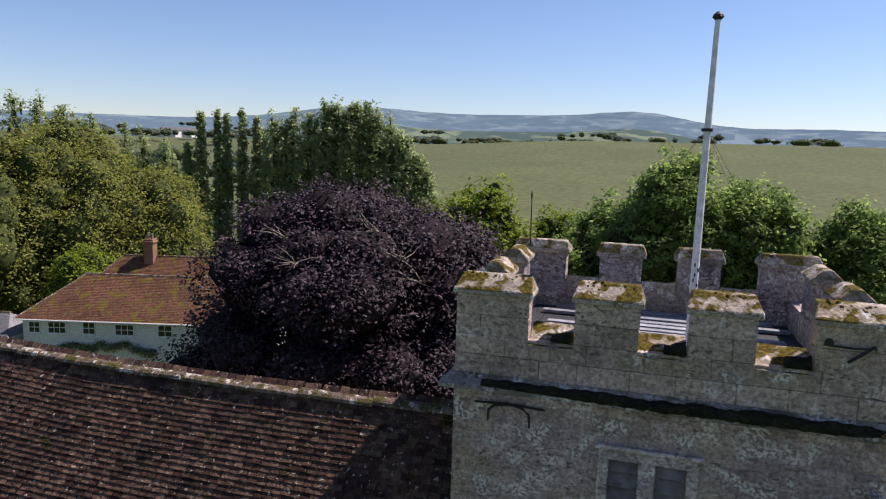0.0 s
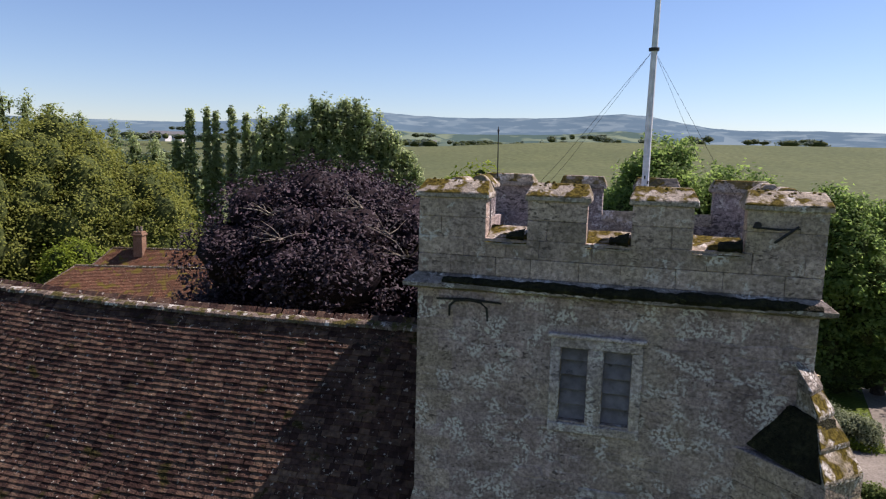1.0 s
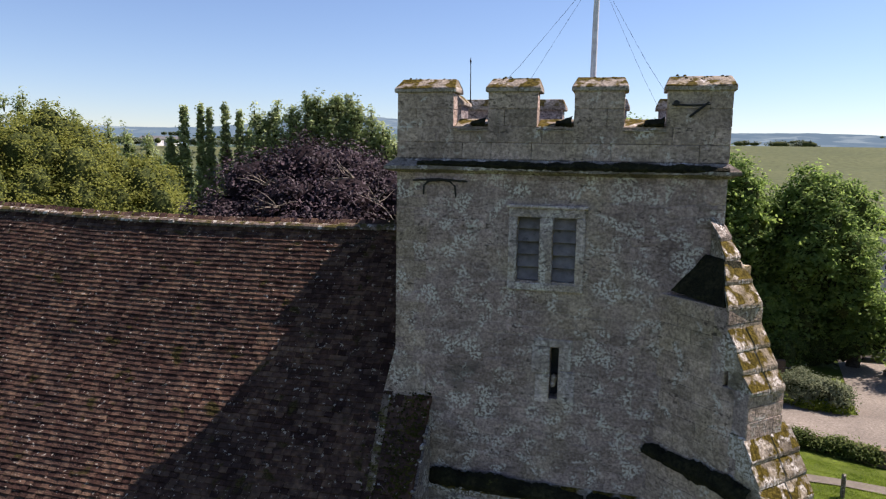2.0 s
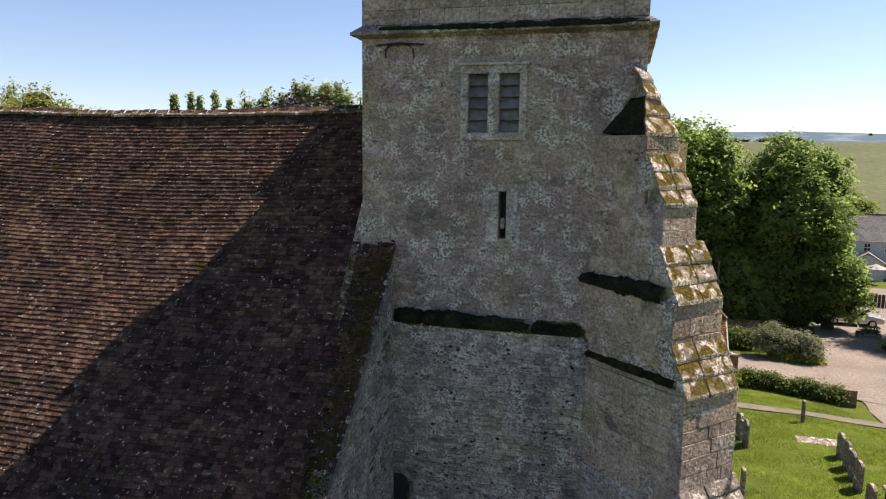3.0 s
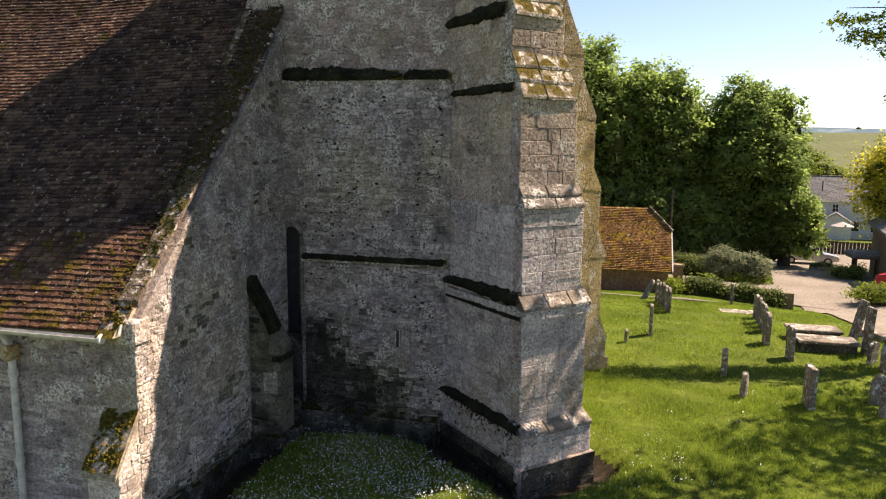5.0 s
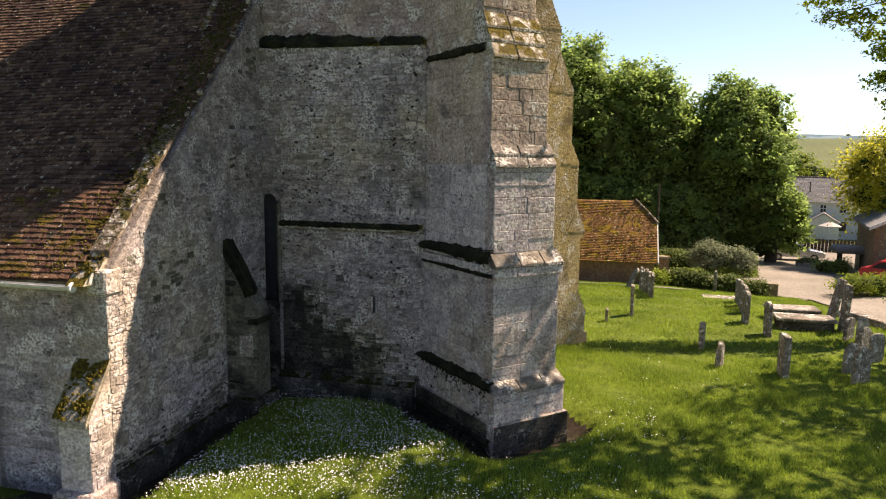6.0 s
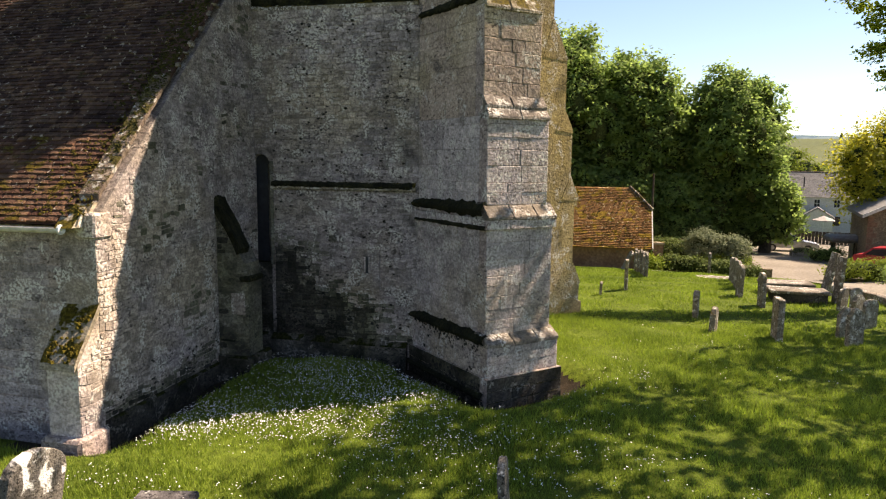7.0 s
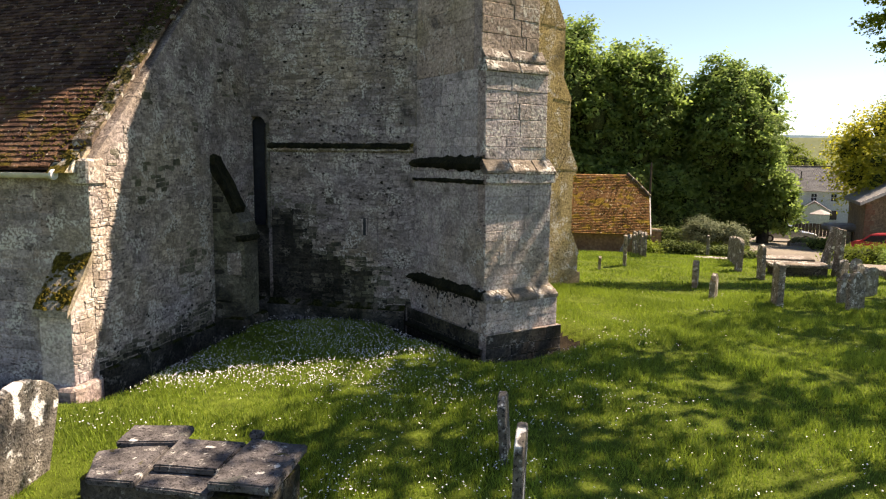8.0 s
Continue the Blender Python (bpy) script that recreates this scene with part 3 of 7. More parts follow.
def to_wall(x, y):
    """Distance in plan to the church's walls on the lawn side; 0 inside."""
    d = np.hypot(np.maximum(np.maximum(0.45 - x, x - 3.8), 0), np.maximum(-0.2 - y, 0) + np.maximum(y - 4.3, 0))
    d = np.minimum(d, np.hypot(np.maximum(x - 0.53, 0), np.maximum(-4.75 - y, 0)))
    s, c = x - y, x + y
    d = np.minimum(d, np.hypot(np.maximum(s - 7.7, 0), np.maximum(np.maximum(3.58 - c, c - 5.85), 0)) / 1.414)
    return d


def lie(x, y):
    """The height of the ground."""
    z = np.interp(y, Y_KNOTS, Z_KNOTS)
    z = z - 4.6 * smooth((-x - 12) / 28) * smooth((160 - y) / 60) * smooth((y + 30) / 30)
    z = z - 7.0 * smooth((-x - 30) / 180) * smooth((y - 200) / 300)
    z = z - 0.34 * (1 - smooth(to_wall(x, y) / 0.95)) * (np.abs(x) < 12) * (np.abs(y) < 9)
    z = z - 0.6 * np.exp(-((x - 17.5) / 4.5) ** 2 - ((y - 24.5) / 6.0) ** 2)
    return z + 0.025 * (np.sin(x * 1.7 + 0.6 * y) * np.sin(y * 1.3 - 0.4 * x)) * smooth((40 - np.hypot(x, y)) / 10)


def spaced(fine_lo, fine_hi, step, far_lo, far_hi, grow=1.16):
    out = list(np.arange(fine_lo, fine_hi + 1e-6, step))
    for sign, end, start in ((1, far_hi, fine_hi), (-1, far_lo, fine_lo)):
        s, p, more = step, start, []
        while sign * p < sign * end:
            s *= grow
            p += sign * s
            more.append(p)
        out = out + more if sign > 0 else more[::-1] + out
    return out


xs, ys = spaced(-2, 14, 0.11, -4600, 4600, 1.12), spaced(-9, 12, 0.13, -600, 4800, 1.12)
gv = [(x, y, lie(x, y)) for y in ys for x in xs]
nx = len(xs)
gf = [(j * nx + i, j * nx + i + 1, (j + 1) * nx + i + 1, (j + 1) * nx + i) for j in range(len(ys) - 1) for i in range(nx - 1)]
ground = part("ground", fast_mesh("ground", gv, gf, turf))
ground.data.materials.append(wheat)
ground.data.materials.append(soil_field)
ground.data.materials.append(soil)
marks = []
for a, b, c, d in gf:
    cx, cy = (gv[a][0] + gv[c][0]) / 2, (gv[a][1] + gv[c][1]) / 2
    marks.append(3 if -1 < cx < 9 and -7 < cy < 6 and to_wall(cx, cy) < (0.78 if cx < 4.2 else 0.5) else 1 if cy > 104 else 0)
ground.data.polygons.foreach_set("material_index", marks)
tagged(ground, "mown churchyard turf running out to a pale green wheat field", "ground", "", "structure")


def sheet(name, outline_rows, mat, lift, label, category):
    """A sheet that lies on the ground: rows of (x0, y0, x1, y1), each cut into pieces across."""
    verts, faces, cuts = [], [], 8
    rows = []
    for (a0, b0, a1, b1), (c0, d0, c1, d1) in zip(outline_rows[:-1], outline_rows[1:]):
        for k in range(6):
            f = k / 6
            rows.append([p + f * (q - p) for p, q in zip((a0, b0, a1, b1), (c0, d0, c1, d1))])
    rows.append(outline_rows[-1])
    for x0, y0, x1, y1 in rows:
        for k in range(cuts + 1):
            f = k / cuts
            x, y = x0 + f * (x1 - x0), y0 + f * (y1 - y0)
            verts.append((x, y, lie(x, y) + lift))
    for j in range(len(rows) - 1):
        for k in range(cuts):
            n = j * (cuts + 1) + k
            faces.append((n, n + 1, n + cuts + 2, n + cuts + 1))
    return tagged(part(name, fast_mesh(name, verts, faces, mat)), label, category, "", "structure")


sheet("road", [(15.5, 9, 28, 4), (15.4, 14, 27, 13), (15.9, 20, 26, 20), (16.9, 26, 24.5, 27), (16.9, 33.5, 24.6, 34), (18.6, 42, 26, 43), (20.6, 52, 32, 52), (22, 60, 36, 60), (24, 75, 40, 75)], gravel, 0.05, "pale worn gravel lane beside the churchyard", "road")
sheet("forecourt", [(10.3, 29.4, 10.3, 35.0), (11.1, 29.2, 11.6, 34.6), (13.6, 28.0, 13.7, 33.3), (16.2, 26.9, 16.1, 32.8), (18.5, 26.0, 18.6, 32.5)], gravel, 0.07, "sandy gravel forecourt by the barn", "road")
sheet("path", [(4, 20.0, 4, 21.0), (9.7, 19.85, 9.8, 20.95), (12.0, 19.8, 12.3, 21.1), (14.3, 19.8, 14.7, 21.3), (16.2, 19.4, 16.6, 21.3)], path_mat, 0.05, "narrow worn path across the grass", "path")

# ---------------------------------------------------------------- distance


def skyline(az):
    """Elevation of the far hills in degrees."""
    e = 1.75 + 1.25 * math.exp(-((az + 24) / 7.5) ** 2) + 0.75 * math.exp(-((az + 10) / 9.0) ** 2) + 1.05 * math.exp(-((az + 0.5) / 5.0) ** 2) + 0.35 * math.exp(-((az - 12) / 7.0) ** 2)
    e += 0.3 * math.exp(-((az + 8) / 11.0) ** 2)
    return e + 0.05 * noise.noise(Vector((az * 0.9, 0, 0))) + 0.03 * noise.noise(Vector((az * 3.1, 4, 0)))


def hills(name, far, drop, tint, deep, glow, label, fields):
    m = bpy.data.materials.new(name)
    m.use_nodes = True
    nodes, links = m.node_tree.nodes, m.node_tree.links
    bsdf = nodes["Principled BSDF"]
    coord = nodes.new("ShaderNodeTexCoord")
    squeeze = nodes.new("ShaderNodeMapping")
    squeeze.inputs["Scale"].default_value = (1, 1, 5)
    links.new(coord.outputs["Object"], squeeze.inputs[0])
    cell = nodes.new("ShaderNodeTexVoronoi")
    cell.inputs["Scale"].default_value = fields
    links.new(squeeze.outputs[0], cell.inputs["Vector"])
    n = nodes.new("ShaderNodeTexNoise")
    n.inputs["Scale"].default_value, n.inputs["Detail"].default_value = fields * 1.3, 9
    links.new(squeeze.outputs[0], n.inputs["Vector"])
    sep = nodes.new("ShaderNodeSeparateColor")
    links.new(cell.outputs["Color"], sep.inputs[0])
    r = nodes.new("ShaderNodeMapRange")
    r.inputs["From Min"].default_value, r.inputs["From Max"].default_value = 0.46, 0.56
    links.new(n.outputs["Fac"], r.inputs["Value"])
    mul = nodes.new("ShaderNodeMath")
    mul.operation = "MULTIPLY"
    links.new(sep.outputs[0], mul.inputs[0])
    links.new(r.outputs[0], mul.inputs[1])
    x = nodes.new("ShaderNodeMix")
    x.data_type = "RGBA"
    links.new(mul.outputs[0], x.inputs["Factor"])
    # distance haze is painted in: bluish tones and a faint glow of their own
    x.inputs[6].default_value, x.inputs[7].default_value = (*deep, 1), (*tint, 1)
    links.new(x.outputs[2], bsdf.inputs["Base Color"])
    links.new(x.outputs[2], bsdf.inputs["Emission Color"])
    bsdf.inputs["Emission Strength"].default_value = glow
    bsdf.inputs["Roughness"].default_value = 1.0
    bsdf.inputs["Specular IOR Level"].default_value = 0.0
    verts, faces = [], []
    azs = np.arange(-75, 60.1, 0.5)
    for az in azs:
        s, c = math.sin(radians(az)), math.cos(radians(az))
        crest = 14.5 + far * math.tan(radians(max(skyline(az) - drop, 0.1)))
        for f in (0.0, 0.25, 0.5, 0.75, 1.0):
            d = far * (0.74 + 0.26 * f)
            z = -45 + (crest + 45) * (f ** 1.15) + (12 * noise.noise(Vector((az * 0.35, f * 3, far))) if 0 < f < 1 else 0)
            verts.append((2 + d * s, -8 + d * c, z))
    for i in range(len(azs) - 1):
        for k in range(4):
            n0 = i * 5 + k
            faces.append((n0, n0 + 5, n0 + 6, n0 + 1))
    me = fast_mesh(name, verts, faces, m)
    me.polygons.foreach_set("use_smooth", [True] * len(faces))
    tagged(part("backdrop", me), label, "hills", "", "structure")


hills("far_hills", 4300.0, 0.0, (0.135, 0.18, 0.20), (0.075, 0.115, 0.145), 0.19, "downs on the horizon, haze put into their blue-green colour", 0.006)
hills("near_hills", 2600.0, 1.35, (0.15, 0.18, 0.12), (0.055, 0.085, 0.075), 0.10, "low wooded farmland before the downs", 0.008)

# ---------------------------------------------------------------- tower
TX0, TX1, TY1 = -0.12, 4.72, 4.30
tower = thing("church_tower", 2.3, 2.15, -0.5, "square weathered grey stone church tower with battlements", "church tower")
LIGHTS = ((1.81, 2.145), (2.345, 2.685))
z_out = lambda z: -0.195 if z < 6.6 else 0.0
# the walls of the upper stage in pieces round the openings
for lo, hi in (
        ((TX0, 0, 6.3), (1.81, 0.5, 11.6)),
        ((2.685, 0, 6.3), (TX1, 0.5, 11.6)),
        ((1.81, 0, 10.95), (2.685, 0.5, 11.6)),
        ((2.145, 0, 9.98), (2.345, 0.5, 10.95)),
        ((1.81, 0, 8.97), (2.685, 0.5, 9.98)),
        ((1.81, 0, 8.16), (2.375, 0.5, 8.97)),
        ((2.505, 0, 8.16), (2.685, 0.5, 8.97)),
        ((1.81, 0, 6.3), (2.685, 0.5, 8.16)),
        ((TX0, 0.5, 6.3), (TX0 + 0.5, TY1, 11.6)),
        ((TX1 - 0.5, 0.5, 6.3), (TX1, TY1, 11.6)),
        ((TX0 + 0.5, TY1 - 0.5, 6.3), (TX1 - 0.5, TY1, 11.6)),
):
    part("wall", box(lo, hi), mortar, tower)
for lo, hi in (((0.87, -0.195, -0.9), (TX1, 0.45, 6.5)), ((TX0 + 0.02, -0.15, -0.9), (0.42, 0.45, 7.6)), ((0.42, -0.195, 3.72), (0.87, 0.45, 6.5)), ((TX0, 0.5, -0.9), (TX1, TY1, 6.28))):
    part("lower_wall", box(lo, hi), old_mortar, tower)
part("lower_wall", box((0.42, -0.195, -0.9), (0.87, 0.45, 1.54)), black_stone, tower, "near-black foot of the corner")
part("set_off", add_prism(bmesh.new(), [(0.42, 0.02, 6.79), (0.42, -0.205, 6.56), (0.42, -0.205, 6.5), (0.42, 0.02, 6.5)], (3.5, 0, 0)), weathering_mat, tower)
# splayed foot of the corner where the roof abuts
part("splay", add_prism(bmesh.new(), [(TX0, -0.02, 8.75), (-0.38, -0.04, 7.70), (0.40, -0.06, 7.70), (0.40, -0.01, 8.3)], (0, 0.4, 0)), mortar, tower, "splayed stone foot of the corner")
part("flashing", add_prism(bmesh.new(), [(-0.40, -0.075, 7.66), (0.41, -0.085, 7.70), (0.40, -0.075, 7.93), (-0.32, -0.06, 7.86)], (0, 0.02, 0)), lead, tower, "pale lead flashing")


def ring(lo, hi, out, z0, z1, slope, mat, name, label):
    """A moulded course round the tower: underside, edge and weathered top."""
    bm = bmesh.new()
    a0, b0, a1, b1 = TX0, 0.0, TX1, TY1
    levels = ((z0, 0.02), (z0 + 0.05, out), (z0 + 0.10, out), (z1, slope))
    rows = [[bm.verts.new(p) for p in ((a0 - o, b0 - o, z), (a1 + o, b0 - o, z), (a1 + o, b1 + o, z), (a0 - o, b1 + o, z))] for z, o in levels]
    for r0, r1 in zip(rows[:-1], rows[1:]):
        for i in range(4):
            j = (i + 1) % 4
            bm.faces.new((r0[i], r0[j], r1[j], r1[i]))
    bm.faces.new(rows[0][::-1])
    bm.faces.new(rows[-1])
    bmesh.ops.subdivide_edges(bm, edges=[e for e in bm.edges if e.calc_length() > 2], cuts=22)
    roughen(bm, 0.018, 4.0)
    return part(name, bm, mat, tower, label)


ring(0, 0, 0.16, 11.58, 11.80, 0.0, pale_weathering, "string_course", "moulded string course")


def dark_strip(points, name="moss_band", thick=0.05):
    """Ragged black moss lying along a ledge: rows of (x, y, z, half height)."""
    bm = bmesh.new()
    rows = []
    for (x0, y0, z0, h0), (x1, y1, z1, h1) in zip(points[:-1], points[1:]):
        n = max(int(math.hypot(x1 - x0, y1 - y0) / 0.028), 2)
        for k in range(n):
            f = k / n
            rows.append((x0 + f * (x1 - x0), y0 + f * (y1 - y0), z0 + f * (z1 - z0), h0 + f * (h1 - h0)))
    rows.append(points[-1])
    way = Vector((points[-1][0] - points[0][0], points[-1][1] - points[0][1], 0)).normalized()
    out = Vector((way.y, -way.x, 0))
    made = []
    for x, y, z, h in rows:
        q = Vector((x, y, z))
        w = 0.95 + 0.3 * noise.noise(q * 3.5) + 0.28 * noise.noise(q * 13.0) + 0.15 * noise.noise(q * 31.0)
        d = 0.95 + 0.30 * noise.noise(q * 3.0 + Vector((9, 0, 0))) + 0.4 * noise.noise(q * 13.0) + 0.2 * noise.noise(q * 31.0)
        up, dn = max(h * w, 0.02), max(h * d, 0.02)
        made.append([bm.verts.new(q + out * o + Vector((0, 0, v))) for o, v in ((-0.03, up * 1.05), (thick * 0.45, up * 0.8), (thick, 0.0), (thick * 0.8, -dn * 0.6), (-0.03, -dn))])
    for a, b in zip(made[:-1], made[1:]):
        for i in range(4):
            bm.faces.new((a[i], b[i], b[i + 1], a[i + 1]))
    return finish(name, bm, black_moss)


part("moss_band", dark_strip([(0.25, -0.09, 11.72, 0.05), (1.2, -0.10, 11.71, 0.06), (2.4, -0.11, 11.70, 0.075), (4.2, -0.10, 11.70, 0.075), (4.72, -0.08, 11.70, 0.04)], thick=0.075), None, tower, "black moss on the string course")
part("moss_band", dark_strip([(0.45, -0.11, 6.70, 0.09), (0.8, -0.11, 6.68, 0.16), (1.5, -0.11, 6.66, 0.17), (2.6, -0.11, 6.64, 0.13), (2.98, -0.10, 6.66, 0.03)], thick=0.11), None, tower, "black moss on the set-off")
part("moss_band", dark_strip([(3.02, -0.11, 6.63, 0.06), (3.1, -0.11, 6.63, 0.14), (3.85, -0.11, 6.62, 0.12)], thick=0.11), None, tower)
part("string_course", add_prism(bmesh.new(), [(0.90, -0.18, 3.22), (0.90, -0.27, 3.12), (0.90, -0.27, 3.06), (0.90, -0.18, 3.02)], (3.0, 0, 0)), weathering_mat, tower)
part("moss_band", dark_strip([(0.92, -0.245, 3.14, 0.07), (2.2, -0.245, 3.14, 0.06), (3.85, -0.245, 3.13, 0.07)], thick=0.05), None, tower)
part("plinth", add_prism(bmesh.new(), [(0.55, -0.18, 0.10), (0.55, -0.31, -0.03), (0.55, -0.31, -0.9), (0.55, -0.18, -0.9)], (3.2, 0, 0)), black_stone, tower, "near-black plinth along the wall")

# parapet
parapet = part("parapet", box((TX0 + 0.02, 0.03, 11.6), (TX1 - 0.02, 0.40, 12.28)), mortar, tower)
part("parapet", box((TX0 + 0.02, TY1 - 0.42, 11.6), (TX1 - 0.02, TY1 - 0.02, 12.28)), old_mortar, tower)
part("parapet", box((TX0 + 0.02, 0.40, 11.6), (TX0 + 0.40, TY1 - 0.42, 12.28)), mortar, tower)
part("parapet", box((TX1 - 0.40, 0.40, 11.6), (TX1 - 0.02, TY1 - 0.42, 12.28)), mortar, tower)
MERLON_X = ((TX0, 0.78), (1.31, 2.05), (2.58, 3.29), (3.86, TX1))
MERLON_Y = ((1.12, 1.70), (2.55, 3.15))


def coping(x0, y0, x1, y1, z, along):
    """A sloped cap stone that overhangs; along: the axis of its ridge."""
    bm = bmesh.new()
    o = 0.04
    low = [(x0 - o, y0 - o), (x1 + o, y0 - o), (x1 + o, y1 + o), (x0 - o, y1 + o)]
    if along == "x":
        near = y0 + (0.20 if y0 < 1 else 0.04)
        back = y1 - (0.04 if y0 < 1 else 0.20)
        top = [(x0 + 0.02, near), (x1 - 0.02, near), (x1 - 0.02, back), (x0 + 0.02, back)]
    else:
        mid = (x0 + x1) / 2
        top = [(mid - 0.06, y0 + 0.02), (mid + 0.06, y0 + 0.02), (mid + 0.06, y1 - 0.02), (mid - 0.06, y1 - 0.02)]
    rows = [[bm.verts.new((a, b, zz)) for a, b in ps] for ps, zz in ((low, z), (low, z + 0.07), (top, z + 0.22))]
    for r0, r1 in zip(rows[:-1], rows[1:]):
        for i in range(4):
            bm.faces.new((r0[i], r0[(i + 1) % 4], r1[(i + 1) % 4], r1[i]))
    bm.faces.new(rows[0][::-1])
    bm.faces.new(rows[-1])
    bmesh.ops.bevel(bm, geom=list(bm.edges), offset=0.012, segments=1, affect="EDGES")
    bmesh.ops.subdivide_edges(bm, edges=[e for e in bm.edges if e.calc_length() > 0.25], cuts=3)
    return roughen(bm, 0.009, 6.0)


def merlon(x0, y0, x1, y1, along, stone=grey_ashlar):
    m = part("merlon", box((x0 + 0.02, y0 + 0.02, 12.28), (x1 - 0.02, y1 - 0.02, 12.80)), stone, tower)
    part("coping", coping(x0, y0, x1, y1, 12.79, along), coping_stone, m, "coping stone with golden moss and lichen")
    return m


front_merlons = [merlon(a, 0.0, b, 0.40, "x") for a, b in MERLON_X]
for a, b in MERLON_X:
    merlon(a, TY1 - 0.42, b, TY1 - 0.02, "x", old_mortar)
for a, b in MERLON_Y:
    merlon(TX0 + 0.02, a, TX0 + 0.40, b, "y", old_mortar)
    merlon(TX1 - 0.40, a, TX1 - 0.02, b, "y", old_mortar)
for (_, a), (b, _) in zip(MERLON_X[:-1], MERLON_X[1:]):
    for y0, y1, flip in ((-0.04, 0.42, 1), (TY1 - 0.44, TY1 + 0.02, -1)):
        lo, hi = (12.24, 12.42) if flip == 1 else (12.42, 12.24)
        bm = add_prism(bmesh.new(), [(a, y0, 12.22), (a, y1, 12.22), (a, y1, hi), (a, y0, lo)], (b - a, 0, 0))
        bmesh.ops.subdivide_edges(bm, edges=list(bm.edges), cuts=3, use_grid_fill=True)
        part("sill", roughen(bm, 0.012, 7.0), coping_stone, tower, "sloping mossy crenel sill")
    part("moss_band", dark_strip([(a + 0.28, 0.05, 12.33, 0.05), (b - 0.02, 0.03, 12.34, 0.09)], thick=0.1), None, tower)
# lead deck of boards behind the parapet
deck = part("deck", box((TX0 + 0.4, 0.4, 11.75), (TX1 - 0.4, TY1 - 0.42, 11.86)), dark_wood_and_gloom, tower)
for k in range(15):
    y0 = 0.45 + k * 0.228
    block("board", deck, lead, ((TX0 + TX1) / 2 + random.uniform(-0.1, 0.1), y0 + 0.1, 11.885 + random.uniform(0, 0.02)), (random.choice((1.4, 2.2, 3.4, 3.75)), 0.14, 0.05))

# belfry window
window = part("window_surround", box((1.68, -0.035, 10.95), (2.82, 0.1, 11.09), None, 0.01), ashlar, tower, "plain square-headed stone surround")
part("hood", box((1.64, -0.075, 11.085), (2.86, 0.05, 11.135), None, 0.012), ashlar, window)
for x0, x1 in ((1.68, 1.805), (2.15, 2.34), (2.69, 2.82)):
    part("jamb", box((x0, -0.03, 9.90), (x1, 0.16, 10.955), None, 0.012), ashlar, window)
part("sill", box((1.68, -0.045, 9.84), (2.82, 0.16, 9.955), None, 0.01), ashlar, window)
for x0, x1 in LIGHTS:
    # added panel gives the dark of the belfry between the slats
    part("shadow_board", box((x0, 0.32, 9.96), (x1, 0.36, 10.96)), dark_wood_and_gloom, window, "near-black panel standing in for the dark behind the louvres")
    for k in range(5):
        z = 10.03 + k * 0.195
        bm = box((-0.5, -0.105, -0.012), (0.5, 0.105, 0.012), pose((x0 + x1) / 2, 0.12, z + 0.05, 64, 0, random.uniform(-1.5, 1.5)) @ Matrix.Diagonal((x1 - x0 + 0.02, 1, 1, 1)), 0.004)
        part("louvre", bm, slate, window)
# arrow slit
slit = part("slit_surround", box((2.12, -0.022, 8.98), (2.72, 0.12, 9.10), None, 0.01), ashlar, tower, "dressed stones round a narrow slit")
for x0, x1, z0, z1 in ((2.10, 2.37, 8.55, 8.98), (2.16, 2.37, 8.1, 8.54), (2.51, 2.70, 8.62, 8.98), (2.51, 2.76, 8.1, 8.61)):
    part("jamb", box((x0, -0.02, z0), (x1, 0.3, z1), None, 0.012), ashlar, slit)
# near-black panel stands in for the dark inside the slit
part("slit_back", box((2.36, 0.26, 8.1), (2.52, 0.3, 9.0)), dark_wood_and_gloom, slit)
part("slit_stone", roughen(box((2.39, 0.06, 8.30), (2.48, 0.2, 8.52), None, 0.03), 0.03, 6), ashlar, slit)
# small low slit with its surround
low_slit = part("slit_surround", box((2.60, -0.236, 1.08), (3.18, -0.1, 1.80), None, 0.012), old_mortar, tower, "worn dressed surround of a small slit")
# no opening is cut: a near-black panel paints the slit's darkness
part("slit_back", box((2.86, -0.240, 1.42), (2.99, -0.18, 1.76)), dark_wood_and_gloom, low_slit)
for x in (2.865, 2.955):
    part("bar", box((x, -0.250, 1.43), (x + 0.03, -0.20, 1.75), None, 0.006), ashlar, low_slit)
# tall lancet recess in the corner; its dark inside is painted near-black
lancet = part("lancet", box((0.44, -0.02, 1.5), (0.86, 0.02, 3.75)), dark_wood_and_gloom, tower, "tall narrow recess, its darkness put in as a blue-black lining")
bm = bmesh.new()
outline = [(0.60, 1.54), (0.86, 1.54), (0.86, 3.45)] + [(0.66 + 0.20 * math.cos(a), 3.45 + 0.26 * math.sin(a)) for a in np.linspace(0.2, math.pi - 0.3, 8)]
part("lining", add_prism(bm, [(x, -0.05, z) for x, z in outline], (0, 0.05, 0)), dark_wood_and_gloom, lancet)
part("jamb", box((0.86, -0.235, 1.5), (0.93, 0.02, 3.6), None, 0.012), green_stone, lancet)
part("splay", add_prism(bmesh.new(), [(0.70, 0.0, 1.54), (0.86, -0.19, 1.54), (0.86, 0.0, 1.54)], (0, 0, 1.98)), green_stone, lancet, "splayed stone side of the recess")
bm = bmesh.new()
for k in range(9):
    a0, a1 = math.pi * k / 9, math.pi * (k + 1) / 9
    add_prism(bm, [(0.645 + 0.215 * math.cos(a), -0.2, 3.5 + 0.24 * math.sin(a)) for a in (a0, a1)] + [(0.645 + r * math.cos(a), -0.2, 3.5 + r * 1.1 * math.sin(a)) for r, a in ((0.32, a1), (0.32, a0))], (0, 0.2, 0))
part("arch", bm, rubble_mat, lancet)
